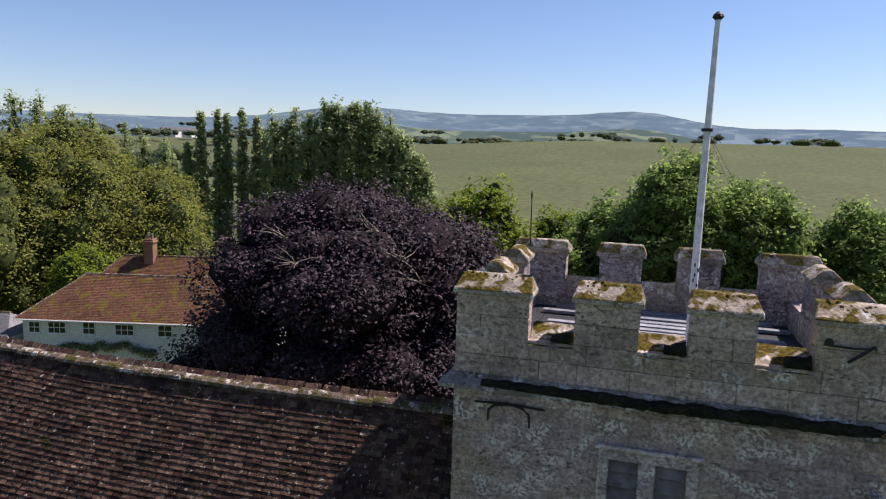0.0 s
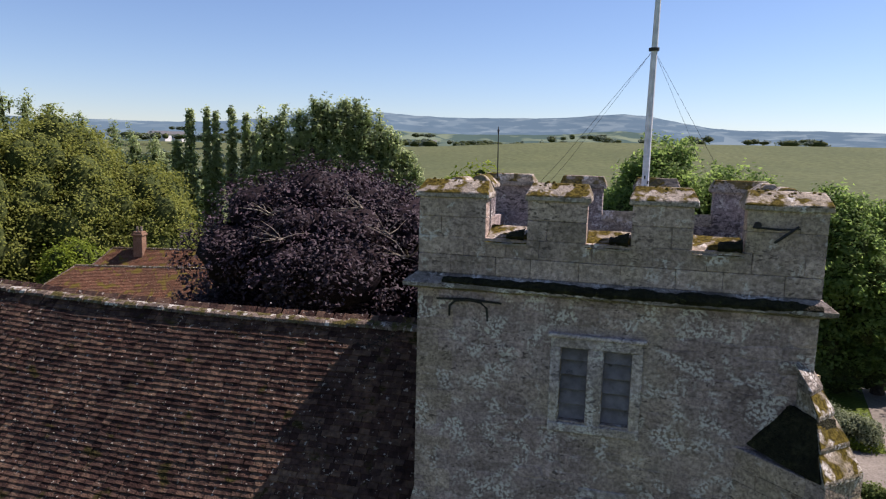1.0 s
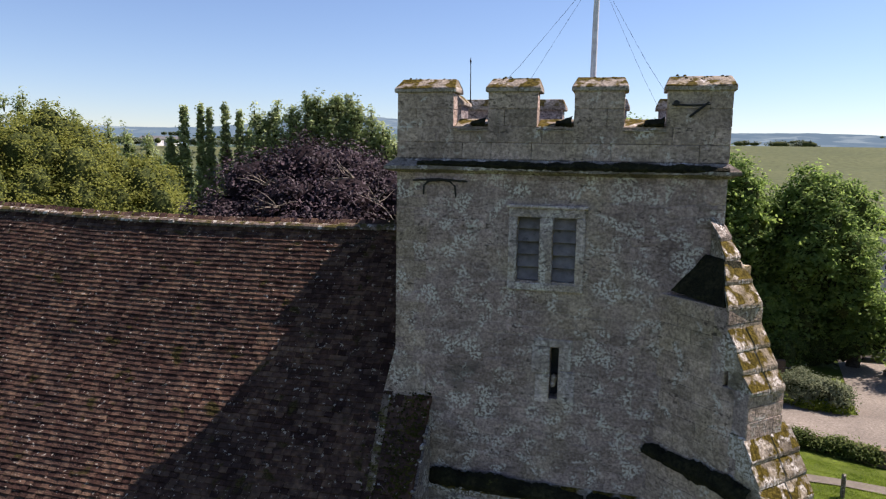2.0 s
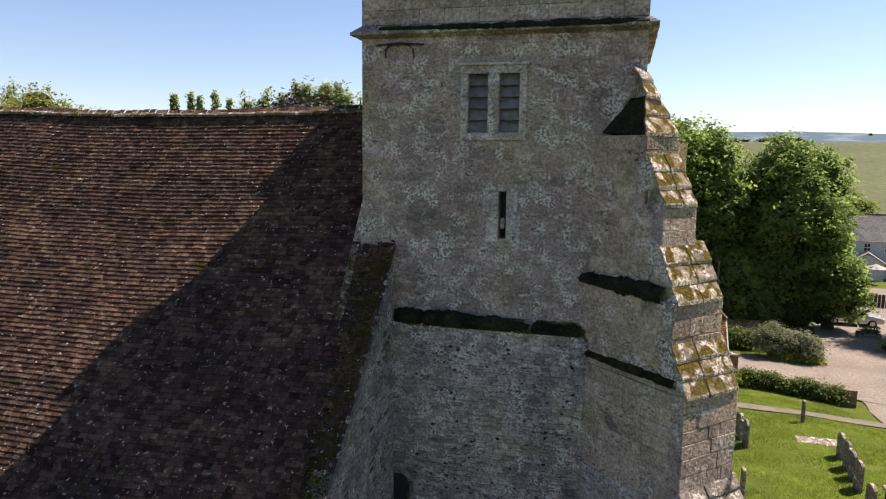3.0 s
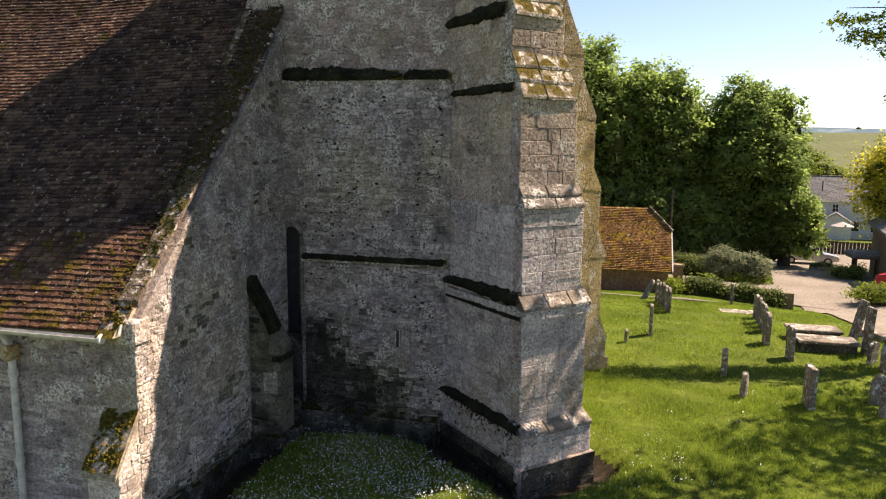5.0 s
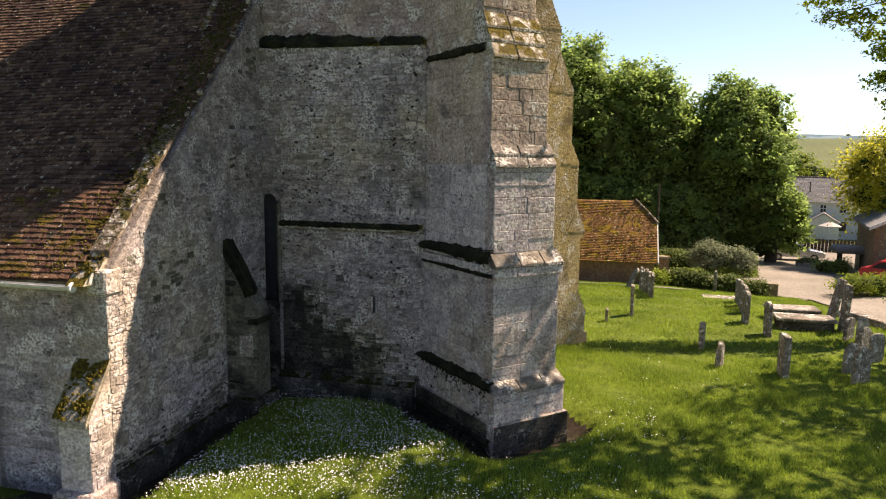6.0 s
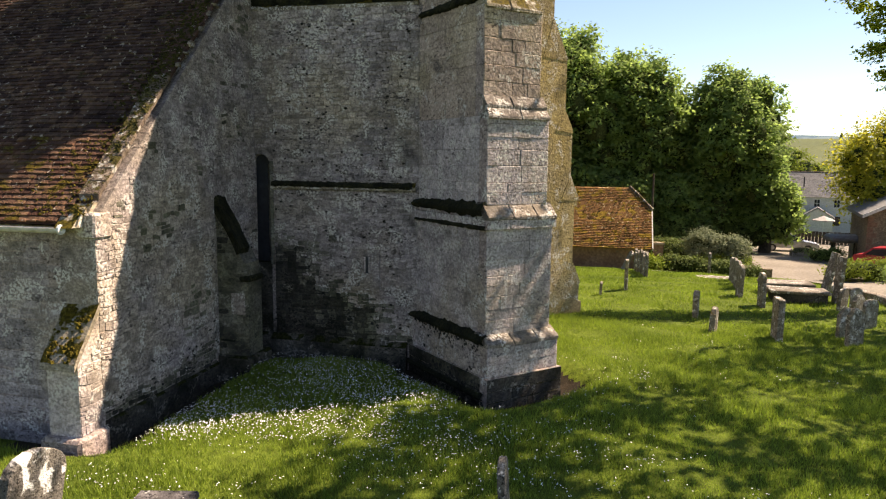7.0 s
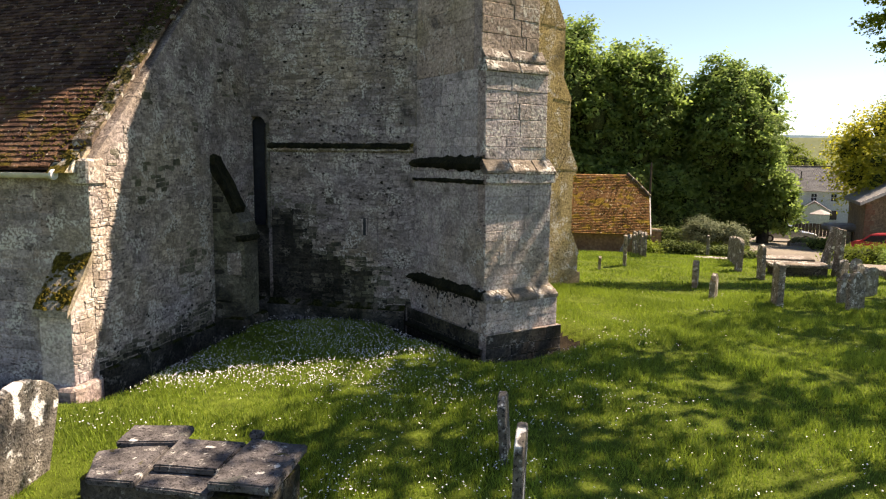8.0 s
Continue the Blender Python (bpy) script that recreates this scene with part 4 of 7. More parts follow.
# iron ties
tie = part("iron_tie", add_tube(bmesh.new(), [(0.16, -0.06, 11.455), (0.58, -0.075, 11.48), (1.03, -0.06, 11.455)], [0.014, 0.02, 0.014], 6), iron, tower, "old wrought iron anchor")
part("hook", add_tube(bmesh.new(), [(0.57, -0.07, 11.47), (0.42, -0.08, 11.45), (0.345, -0.08, 11.38), (0.34, -0.07, 11.24)], [0.022, 0.02, 0.018, 0.014], 6), iron, tie)
part("hook", add_tube(bmesh.new(), [(0.57, -0.07, 11.47), (0.76, -0.08, 11.45), (0.84, -0.08, 11.38), (0.855, -0.07, 11.21)], [0.022, 0.02, 0.018, 0.014], 6), iron, tie)
tie2 = part("iron_tie", add_tube(bmesh.new(), [(4.16, -0.06, 12.43), (4.28, -0.07, 12.53), (4.40, -0.06, 12.63)], [0.016, 0.02, 0.014], 6), iron, tower, "old wrought iron anchor")
part("bar", add_tube(bmesh.new(), [(3.92, -0.05, 12.60), (4.20, -0.06, 12.585), (4.42, -0.05, 12.60)], [0.012, 0.014, 0.01], 6), iron, tie2)
part("boss", add_tube(bmesh.new(), [(3.98, 0.02, 12.62), (3.98, -0.06, 12.62)], [0.05, 0.035], 8), iron, tie2)

# ---------------------------------------------------------------- diagonal buttresses
DIAG = pose(0, 0, 0, 0, 0, -45)      # local x runs out along the diagonal, local y across it


def diag(s, c, z):
    """A point from s = x - y, c = x + y."""
    return Vector(((s + c) / 2, (c - s) / 2, z))


# z0, z1, s of the outer face, c of the two sides
STAGES = ((-0.9, 0.05, 7.72, 3.58, 5.86), (0.05, 0.58, 7.60, 3.66, 5.80), (0.58, 2.52, 7.36, 3.74, 5.72), (2.52, 2.70, 7.46, 3.70, 5.76), (2.70, 4.38, 7.24, 3.78, 5.62),
          (4.38, 6.15, 7.04, 3.78, 5.48), (6.15, 7.48, 6.60, 3.82, 5.36), (7.48, 8.88, 6.08, 3.95, 4.98), (8.88, 9.92, 5.52, 3.95, 4.95))
# sloped tops: z low, z high, s low, s high, c sides, courses
SLOPES = ((0.58, 0.74, 7.62, 7.36, 3.64, 5.82, 1), (2.70, 2.92, 7.48, 7.24, 3.68, 5.78, 1), (4.36, 4.72, 7.28, 7.05, 3.77, 5.62, 2), (6.13, 6.88, 7.07, 6.61, 3.80, 5.46, 3),
          (7.46, 8.28, 6.63, 6.09, 3.88, 5.34, 3), (8.86, 9.66, 6.11, 5.53, 3.95, 4.98, 3))
buttress = thing("buttress", 5.6, -1.0, -0.5, "stepped diagonal buttress of grey ashlar with mossy weatherings", "buttress")
for z0, z1, s, c0, c1 in STAGES:
    low = [diag(3.6, c0, z0), diag(s, c0, z0), diag(s, c1, z0), diag(3.6, c1, z0)]
    part("stage", add_prism(bmesh.new(), low, (0, 0, z1 - z0)), mortar, buttress)
for z0, z1, s0, s1, c0, c1, n in SLOPES:
    for k in range(n):
        f0, f1 = k / n, (k + 1) / n
        a, b = s0 + (s1 - s0) * f0 + 0.03, s0 + (s1 - s0) * f1
        za, zb = z0 + (z1 - z0) * f0, z0 + (z1 - z0) * f1 + 0.02
        cuts = [c0, c0 + (c1 - c0) * random.uniform(0.4, 0.6), c1] if n > 1 else [c0, c0 + (c1 - c0) * 0.36, c0 + (c1 - c0) * 0.7, c1]
        for g0, g1 in zip(cuts[:-1], cuts[1:]):
            bm = bmesh.new()
            out = [diag(a, g0 + 0.008, za - 0.03), diag(a, g0 + 0.008, za + 0.035), diag(b - 0.02, g0 + 0.008, zb), diag(b - 0.3, g0 + 0.008, zb), diag(b - 0.3, g0 + 0.008, za - 0.03)]
            add_prism(bm, out, diag(0, g1 - g0 - 0.016, 0))
            bmesh.ops.bevel(bm, geom=list(bm.edges), offset=0.012, segments=1, affect="EDGES")
            part("weathering_stone", roughen(bm, 0.018, 7.0), weathering_mat if z0 > 5 else pale_weathering, buttress)
# hipped head against the tower's corner: a dark slope to the side, four courses to the front
bm = bmesh.new()
quad = [Vector((4.03, 0.02, 9.97)), diag(5.48, 3.90, 9.94), diag(5.10, 4.30, 10.52), Vector((4.48, 0.02, 10.52))]
lo = [bm.verts.new(p) for p in quad]
hi = [bm.verts.new(p + Vector((0.25, 0.25, -0.06))) for p in quad]
bm.faces.new(lo)
bm.faces.new(hi[::-1])
for i in range(4):
    bm.faces.new((lo[i], lo[(i + 1) % 4], hi[(i + 1) % 4], hi[i]))
bmesh.ops.subdivide_edges(bm, edges=list(bm.edges), cuts=5, use_grid_fill=True)
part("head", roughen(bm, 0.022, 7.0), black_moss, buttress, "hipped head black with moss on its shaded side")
HEAD = ((9.92, 5.52, 3.92, 5.55, 4.90), (10.22, 5.30, 4.10, 5.30, 4.88), (10.51, 5.10, 4.30, 5.02, 4.86), (10.77, 4.90, 4.35, 4.80, 4.84), (11.05, 4.60, 4.36, 4.55, 4.82))
for k, ((za, sa, ca, ta, da), (zb, sb, cb, tb, db)) in enumerate(zip(HEAD[:-1], HEAD[1:])):
    bm = bmesh.new()
    face = [diag(sa + 0.03, ca, za - 0.03), diag(ta + 0.03, da, za - 0.03), diag(ta + 0.03, da, za + 0.03), diag(sa + 0.03, ca, za + 0.03), diag(sb, cb, zb), diag(tb, db, zb)]
    back = [diag(4.5, 4.56, za - 0.03), diag(4.2, da, za - 0.03), diag(4.2, da, zb), diag(4.5, 4.60, zb)]
    v = [bm.verts.new(p) for p in face]
    w = [bm.verts.new(p) for p in back]
    for f in ((v[0], v[1], v[2], v[3]), (v[3], v[2], v[5], v[4]), (v[0], v[3], v[4], w[3], w[0]), (v[1], w[1], w[2], v[5], v[2]), (v[4], v[5], w[2], w[3]), (v[0], w[0], w[1], v[1]), (w[0], w[3], w[2], w[1])):
        bm.faces.new(f)
    bmesh.ops.bevel(bm, geom=list(bm.edges), offset=0.012, segments=1, affect="EDGES")
    part("weathering_stone", roughen(bm, 0.016, 7.0), weathering_mat if k < 3 else pale_weathering, buttress)
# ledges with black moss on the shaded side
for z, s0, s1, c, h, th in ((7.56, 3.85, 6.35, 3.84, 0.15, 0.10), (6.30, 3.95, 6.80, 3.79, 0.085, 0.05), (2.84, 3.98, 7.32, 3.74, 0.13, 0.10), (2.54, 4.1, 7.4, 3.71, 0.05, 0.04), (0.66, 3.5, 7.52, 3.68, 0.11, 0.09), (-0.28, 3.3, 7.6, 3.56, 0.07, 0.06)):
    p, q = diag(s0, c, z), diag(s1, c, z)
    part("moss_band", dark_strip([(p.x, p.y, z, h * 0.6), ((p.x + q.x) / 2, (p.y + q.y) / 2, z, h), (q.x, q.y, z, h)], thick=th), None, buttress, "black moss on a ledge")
# the buttress at the far corner, seen past the near one
far = thing("buttress", 6.0, 5.6, -0.5, "stepped diagonal buttress of pale stone at the far corner", "buttress")
FAR_STAGES = ((-0.9, 0.1, 3.8), (0.1, 0.62, 3.7), (0.62, 2.55, 3.45), (2.55, 2.72, 3.55), (2.72, 4.4, 3.3), (4.4, 6.1, 3.05), (6.1, 7.5, 2.6), (7.5, 9.9, 2.0))


def far_point(d, w, z):
    """Out along the far diagonal by d, across it by w."""
    r = math.sqrt(0.5)
    return Vector((TX1 - 0.6 + r * (d - w) - 0.2, TY1 - 1.2 + r * (d + w) - 0.35, z))


for z0, z1, d in FAR_STAGES:
    bm = add_prism(bmesh.new(), [far_point(0, -0.7, z0), far_point(d - 0.2, -0.7, z0), far_point(d - 0.2, 0.7, z0), far_point(0, 0.7, z0)], (0, 0, z1 - z0))
    part("stage", bm, tan_stone, far)
for z0, d0, d1 in ((0.62, 3.53, 3.25), (2.72, 3.39, 3.1), (4.4, 3.105, 2.85), (6.1, 2.855, 2.4), (7.5, 2.405, 1.8)):
    bm = add_prism(bmesh.new(), [far_point(d0, -0.706, z0 - 0.05), far_point(d0, -0.706, z0 + 0.03), far_point(d1, -0.706, z0 + (d0 - d1) * 2.0), far_point(d1 - 0.3, -0.706, z0)], far_point(0, 0.706, 0) - far_point(0, -0.706, 0))
    part("weathering_stone", roughen(bm, 0.012, 7.0), tan_stone, far)

# ---------------------------------------------------------------- nave
NX0, NX1 = -17.0, 0.53
nave = thing("church_nave", -8, -1.5, -0.5, "long nave under a steep mossy clay tile roof", "church")
PROFILE = ((1.95, 10.50), (0.12, 8.10), (-1.10, 6.73), (-4.95, 2.70))
LENGTHS = [0.0]
for (ya, za), (yb, zb) in zip(PROFILE[:-1], PROFILE[1:]):
    LENGTHS.append(LENGTHS[-1] + math.hypot(yb - ya, zb - za))


def roof_at(x, d):
    """Point on the roof d metres down the slope from the ridge, with its sag."""
    y = float(np.interp(d, LENGTHS, [p[0] for p in PROFILE]))
    z = float(np.interp(d, LENGTHS, [p[1] for p in PROFILE]))
    z += 0.035 * noise.noise(Vector((x * 0.45, d * 0.5, 2.0))) + 0.05 * math.sin((x + 2) * 0.5)
    return y, z


# body of the roof under the tiles, and its far side
bm = bmesh.new()
n = 40
front, ridge, back = [], [], []
for k in range(n + 1):
    x = NX0 + (TX0 - NX0) * k / n
    front.append([bm.verts.new((x, y, z - 0.05)) for y, z in (roof_at(x, d) for d in np.linspace(0.0, LENGTHS[-1] - 0.02, 9))])
    back.append(bm.verts.new((x, 9.0, 2.9)))
for k in range(n):
    for i in range(8):
        bm.faces.new((front[k][i], front[k + 1][i], front[k + 1][i + 1], front[k][i + 1]))
    bm.faces.new((front[k][0], back[k], back[k + 1], front[k + 1][0]))
roof = part("roof", bm, tile_mat, nave, "steep clay tile roof, mossy towards the verge")
bm = bmesh.new()
ds = [LENGTHS[1] + 0.12 + (LENGTHS[-1] - LENGTHS[1] - 0.14) * i / 6 for i in range(7)]
strip = [[bm.verts.new((x, y, z - 0.05)) for y, z in (roof_at(x, d) for d in ds)] for x in (TX0, 0.40)]
for i in range(6):
    bm.faces.new((strip[0][i], strip[1][i], strip[1][i + 1], strip[0][i + 1]))
part("roof_base", bm, tile_mat, roof)

# walls
gable = part("gable_wall", add_prism(bmesh.new(), [(NX1 - 0.6, -4.75, -0.9), (NX1 - 0.6, -4.75, 2.72), (NX1 - 0.6, -1.1, 6.55), (NX1 - 0.6, -0.2, 7.55), (NX1 - 0.6, -0.14, 7.55), (NX1 - 0.6, -0.14, -0.9)], (0.6, 0, 0)), old_mortar, nave, "rubble gable wall")
side = part("side_wall", box((NX0, -4.75, -0.9), (NX1 - 0.6, -4.15, 2.66)), mortar, nave, "rubble side wall under the eaves")
part("end_wall", add_prism(bmesh.new(), [(NX0, -4.7, -0.9), (NX0, 8.9, -0.9), (NX0, 8.9, 2.8), (NX0, 1.95, 10.4), (NX0, -4.7, 2.6)], (0.3, 0, 0)), mortar, nave)
part("far_wall", box((NX0, 8.4, -0.9), (TX0, 8.9, 2.8)), mortar, nave)
part("quoin", roughen(box((0.2, -4.80, 2.50), (0.56, -4.42, 2.86), None, 0.03), 0.02, 6), ashlar, nave)
kneeler = part("kneeler", roughen(add_prism(bmesh.new(), [(0.10, -5.02, 2.66), (0.10, -4.70, 2.98), (0.10, -4.45, 2.98), (0.10, -4.45, 2.66)], (0.30, 0, 0)), 0.02, 5), coping_stone, nave, "lichened kneeler stone at the foot of the verge")
# corner buttress, low, with a sloped mossy cap
corner = part("corner_buttress", add_prism(bmesh.new(), [(0.02, -5.20, -0.9), (0.02, -5.20, 0.80), (0.02, -4.7, 1.50), (0.02, -4.7, -0.9)], (0.505, 0, 0)), ashlar, nave, "low buttress with a mossy sloped cap")
bm = add_prism(bmesh.new(), [(-0.02, -5.27, 0.74), (-0.02, -5.27, 0.84), (-0.02, -4.72, 1.60), (-0.02, -4.72, 1.48)], (0.56, 0, 0))
bmesh.ops.subdivide_edges(bm, edges=list(bm.edges), cuts=4, use_grid_fill=True)
part("cap", roughen(bm, 0.02, 5.0), coping_stone, corner, "sloped cap thick with golden moss")
part("footing", roughen(box((-0.05, -5.34, -0.9), (0.60, -4.7, -0.22), None, 0.04), 0.03, 4), mortar, corner)
part("plinth", roughen(box((NX1 - 0.1, -4.68, -0.9), (NX1 + 0.06, -1.72, -0.14), None, 0.03), 0.03, 3.0), black_stone, nave, "near-black plinth along the wall")
# small buttress on the gable wall
small = part("gable_buttress", add_prism(bmesh.new(), [(0.5, -1.68, -0.9), (1.14, -1.68, -0.9), (1.14, -1.68, 1.62), (0.5, -1.68, 2.75)], (0, 0.50, 0)), green_stone, nave, "small buttress with a dark sloped top")
bm = add_prism(bmesh.new(), [(0.96, -1.72, 1.90), (1.02, -1.72, 2.02), (0.5, -1.72, 3.0), (0.5, -1.72, 2.7)], (0, 0.36, 0))
bmesh.ops.subdivide_edges(bm, edges=list(bm.edges), cuts=4, use_grid_fill=True)
part("cap", roughen(bm, 0.045, 5.0), black_moss, small, "mossy sloped cap")
part("footing", roughen(box((0.5, -1.76, -0.9), (1.24, -0.98, 0.0), None, 0.04), 0.03, 4), black_stone, small)
part("ledge", roughen(box((0.98, -1.73, 1.40), (1.20, -1.18, 1.50), None, 0.03), 0.03, 6), black_moss, small)
part("shoulder", roughen(box((0.90, -1.70, 1.50), (1.13, -1.20, 1.78), None, 0.04), 0.03, 5), green_stone, small)
part("tablet", box((0.80, -1.70, 0.78), (1.08, -1.66, 1.18), None, 0.006), old_mortar, small, "small flush stone tablet")
# gutter and downpipe
outline = [(NX0, -4.99 - 0.07 * math.cos(a), 2.66 - 0.075 * math.sin(a)) for a in np.linspace(0, math.pi, 8)] + [(NX0, -4.99 - 0.06 * math.cos(a), 2.66 - 0.065 * math.sin(a)) for a in np.linspace(math.pi, 0, 8)]
bm = add_prism(bmesh.new(), outline, (NX1 - 0.33 - NX0, 0, 0))
gutter = part("gutter", bm, pale_pipe, nave, "pale painted half-round gutter")
part("stop_end", add_tube(bmesh.new(), [(0.185, -4.99, 2.64), (0.215, -4.99, 2.64)], [0.075, 0.07], 10), white_paint, gutter)
for k in range(8):
    part("bracket", box((-1.1 - 2 * k - 0.02, -5.0, 2.56), (-1.1 - 2 * k + 0.02, -4.74, 2.60)), iron, gutter)
pipe = part("downpipe", add_tube(bmesh.new(), [(-1.50, -4.84, 2.20), (-1.49, -4.84, 0.9), (-1.48, -4.84, -0.5)], [0.052] * 3, 10), pale_pipe, nave, "pale cast iron downpipe with a rusty hopper head")
bm = box((-1.61, -4.95, 2.16), (-1.39, -4.75, 2.40), None, 0.02)
for v in bm.verts:
    if v.co.z < 2.25:
        v.co.x = -1.50 + (v.co.x + 1.50) * 0.6
part("hopper", bm, rust_paint, pipe, "hopper head with peeling rusty paint")
part("swan_neck", add_tube(bmesh.new(), [(-1.56, -4.98, 2.60), (-1.54, -4.9, 2.5), (-1.50, -4.86, 2.38)], [0.05, 0.045, 0.05], 8), pale_pipe, pipe)
for z in (1.96, 0.6):
    part("collar", add_tube(bmesh.new(), [(-1.495, -4.84, z - 0.05), (-1.495, -4.84, z + 0.05)], [0.068, 0.068], 10), pale_pipe, pipe)

# tiles
TILE_W, GAUGE, NEAR_X, NEAR_ROWS = 0.165, 0.098, -2.3, 17
rows_n = int(LENGTHS[-1] / GAUGE)
tv, tf = [], []
one = bmesh.new()
add_box(one, (-0.076, -0.13, -0.014), (0.076, 0.13, 0.010), None, 0.003)
tile_mesh = finish("roof_tile", one, tile_one)
rnd = random.Random(5)
for j in range(rows_n):
    d = GAUGE * j + 0.12
    dip = math.atan2(roof_at(0, d - 0.1)[1] - roof_at(0, d)[1], roof_at(0, d - 0.1)[0] - roof_at(0, d)[0])
    shift = (0.5 if j % 2 else 0.0) * TILE_W
    edge = TX0 - 0.02 if roof_at(0, d)[0] > -0.12 else 0.22
    i = 0
    while True:
        x = edge - TILE_W * (i + 0.5) + (0.0 if shift == 0 else TILE_W * 0.5 - 0.04)
        i += 1
        if x < NX0 + 0.1:
            break
        if x + 0.05 > edge:
            continue
        y, z = roof_at(x, d)
        m = pose(x + rnd.uniform(-0.005, 0.005), y, z + rnd.uniform(0, 0.012), math.degrees(dip) - 10.0 + rnd.uniform(-3.0, 3.0), rnd.uniform(-3.0, 3.0), rnd.uniform(-2.5, 2.5)) @ pose(0, 0.11, 0)
        if x > NEAR_X and j >= rows_n - NEAR_ROWS:
            ob = new("roof_tile", tile_mesh)
            ob.parent = roof
            ob.matrix_parent_inverse = roof.matrix_basis.inverted()
            ob.matrix_basis = m
            continue
        n = len(tv)
        for cx, cy, cz in ((-0.076, -0.13, -0.016), (0.076, -0.13, -0.016), (0.076, -0.13, 0.012), (-0.076, -0.13, 0.012), (-0.076, 0.13, 0.006), (0.076, 0.13, 0.006)):
            tv.append(m @ Vector((cx, cy, cz)))
        tf += [(n, n + 1, n + 2, n + 3), (n + 3, n + 2, n + 5, n + 4)]
tagged(part("tiling", fast_mesh("tiling", [tuple(v) for v in tv], tf, tile_mat), None, roof), "", "", "", "stuff")
# ridge tiles
bm = bmesh.new()
for k in range(6):
    a0, a1 = math.pi * k / 6, math.pi * (k + 1) / 6
    add_prism(bm, [(-0.22, 0.15 * math.cos(a), 0.10 * math.sin(a) - 0.03) for a in (a0, a1)] + [(-0.22, 0.13 * math.cos(a), 0.08 * math.sin(a) - 0.03) for a in (a1, a0)], (0.44, 0, 0))
ridge_one = finish("ridge_tile", bm, ridge_mat)
for k in range(37):
    x = TX0 - 0.24 - 0.455 * k
    ob = new("ridge_tile", ridge_one)
    ob.parent = roof
    ob.matrix_parent_inverse = roof.matrix_basis.inverted()
    ob.matrix_basis = pose(x, 1.95, roof_at(x, 0)[1] - 0.065 + rnd.uniform(-0.012, 0.012), rnd.uniform(-3, 3), rnd.uniform(-1.2, 1.2), rnd.uniform(-1, 1))
# mortared verge and the paler strip of an older verge
for k in range(26):
    d0 = LENGTHS[1] + 0.25 + k * 0.258
    if d0 > LENGTHS[-1] - 0.35:
        break
    y0, z0 = roof_at(0.35, d0)
    y1, z1 = roof_at(0.35, d0 + 0.25)
    bm = add_prism(bmesh.new(), [(0.20, y0, z0 - 0.06), (0.20, y0, z0 + 0.035), (0.20, y1, z1 + 0.035), (0.20, y1, z1 - 0.06)], (0.32, 0, 0))
    bmesh.ops.bevel(bm, geom=list(bm.edges), offset=0.008, segments=1, affect="EDGES")
    bmesh.ops.subdivide_edges(bm, edges=[e for e in bm.edges if e.calc_length() > 0.15], cuts=2)
    part("verge_stone", roughen(bm, 0.010, 7.0), ridge_mat if k > 15 else tile_mat, roof)
for k in range(9):
    d0 = LENGTHS[1] + 0.30 + k * 0.17
    y0, z0 = roof_at(-0.2, d0)
    y1, z1 = roof_at(-0.2, d0 + 0.165)
    bm = add_prism(bmesh.new(), [(-0.30 + 0.012 * k, y0, z0 + 0.0), (-0.30 + 0.012 * k, y0, z0 + 0.03), (-0.30 + 0.012 * k, y1, z1 + 0.03), (-0.30 + 0.012 * k, y1, z1 + 0.0)], (0.13, 0, 0))
    part("fillet", roughen(bm, 0.012, 8.0), ridge_mat, roof)

for k in range(15):
    d0 = LENGTHS[1] + rnd.uniform(0.8, 4.2)
    y0, z0 = roof_at(0.5, d0)
    part("mortar_lump", roughen(box((0.50, y0 - 0.05, z0 - 0.04), (0.57, y0 + rnd.uniform(0.0, 0.10), z0 + rnd.uniform(0.0, 0.04)), None, 0.012), 0.03, 11.0), pale_weathering, roof)

# moss cushions on the roof and the copings
def cushions(name, parent, spots, mat, label, seed):
    r = random.Random(seed)
    verts, faces = [], []
    for x, y, z, s in spots:
        n = len(verts)
        verts.append((x, y, z + s * 0.55))
        for k in range(6):
            a = 2 * math.pi * k / 6
            q = s * r.uniform(0.7, 1.3)
            verts.append((x + q * 0.6 * math.cos(a), y + q * 0.6 * math.sin(a) * 0.8, z + s * 0.32))
        for k in range(6):
            a = 2 * math.pi * k / 6
            q = s * r.uniform(0.8, 1.3)
            verts.append((x + q * math.cos(a), y + q * math.sin(a) * 0.8, z - s * 0.5))
        for k in range(6):
            l = (k + 1) % 6
            faces.append((n, n + 1 + k, n + 1 + l, n))
            faces.append((n + 1 + k, n + 7 + k, n + 7 + l, n + 1 + l))
    quads = [f for f in faces if f[0] != f[3]]
    tris = [(f[0], f[1], f[2]) for f in faces if f[0] == f[3]]
    me = bpy.data.meshes.new(name)
    me.from_pydata(verts, [], quads + tris)
    me.materials.append(mat)
    return tagged(part(name, me, None, parent), label, "", "", "stuff")


moss_gold = material("golden_moss", (0.075, 0.06, 0.010), (0.155, 0.115, 0.018), s1=6.0, s2=30.0, vary=0.3, bump=0.8, bump_scale=90.0)
moss_dark = material("dark_moss", (0.035, 0.035, 0.008), (0.075, 0.065, 0.014), s1=6.0, s2=30.0, vary=0.3, bump=0.8, bump_scale=90.0)
spots = []
for k in range(1500):
    d = rnd.uniform(LENGTHS[1] + 0.2, LENGTHS[-1] - rnd.uniform(1.0, 3.2))
    x = 0.5 - abs(rnd.gauss(0, 0.36))
    y, z = roof_at(x, d)
    spots.append((x, y, z + (0.05 if x > 0.2 else 0.025), rnd.uniform(0.010, 0.030)))
cushions("moss", roof, spots, moss_dark, "dark moss along the verge", 3)
low_spots = []
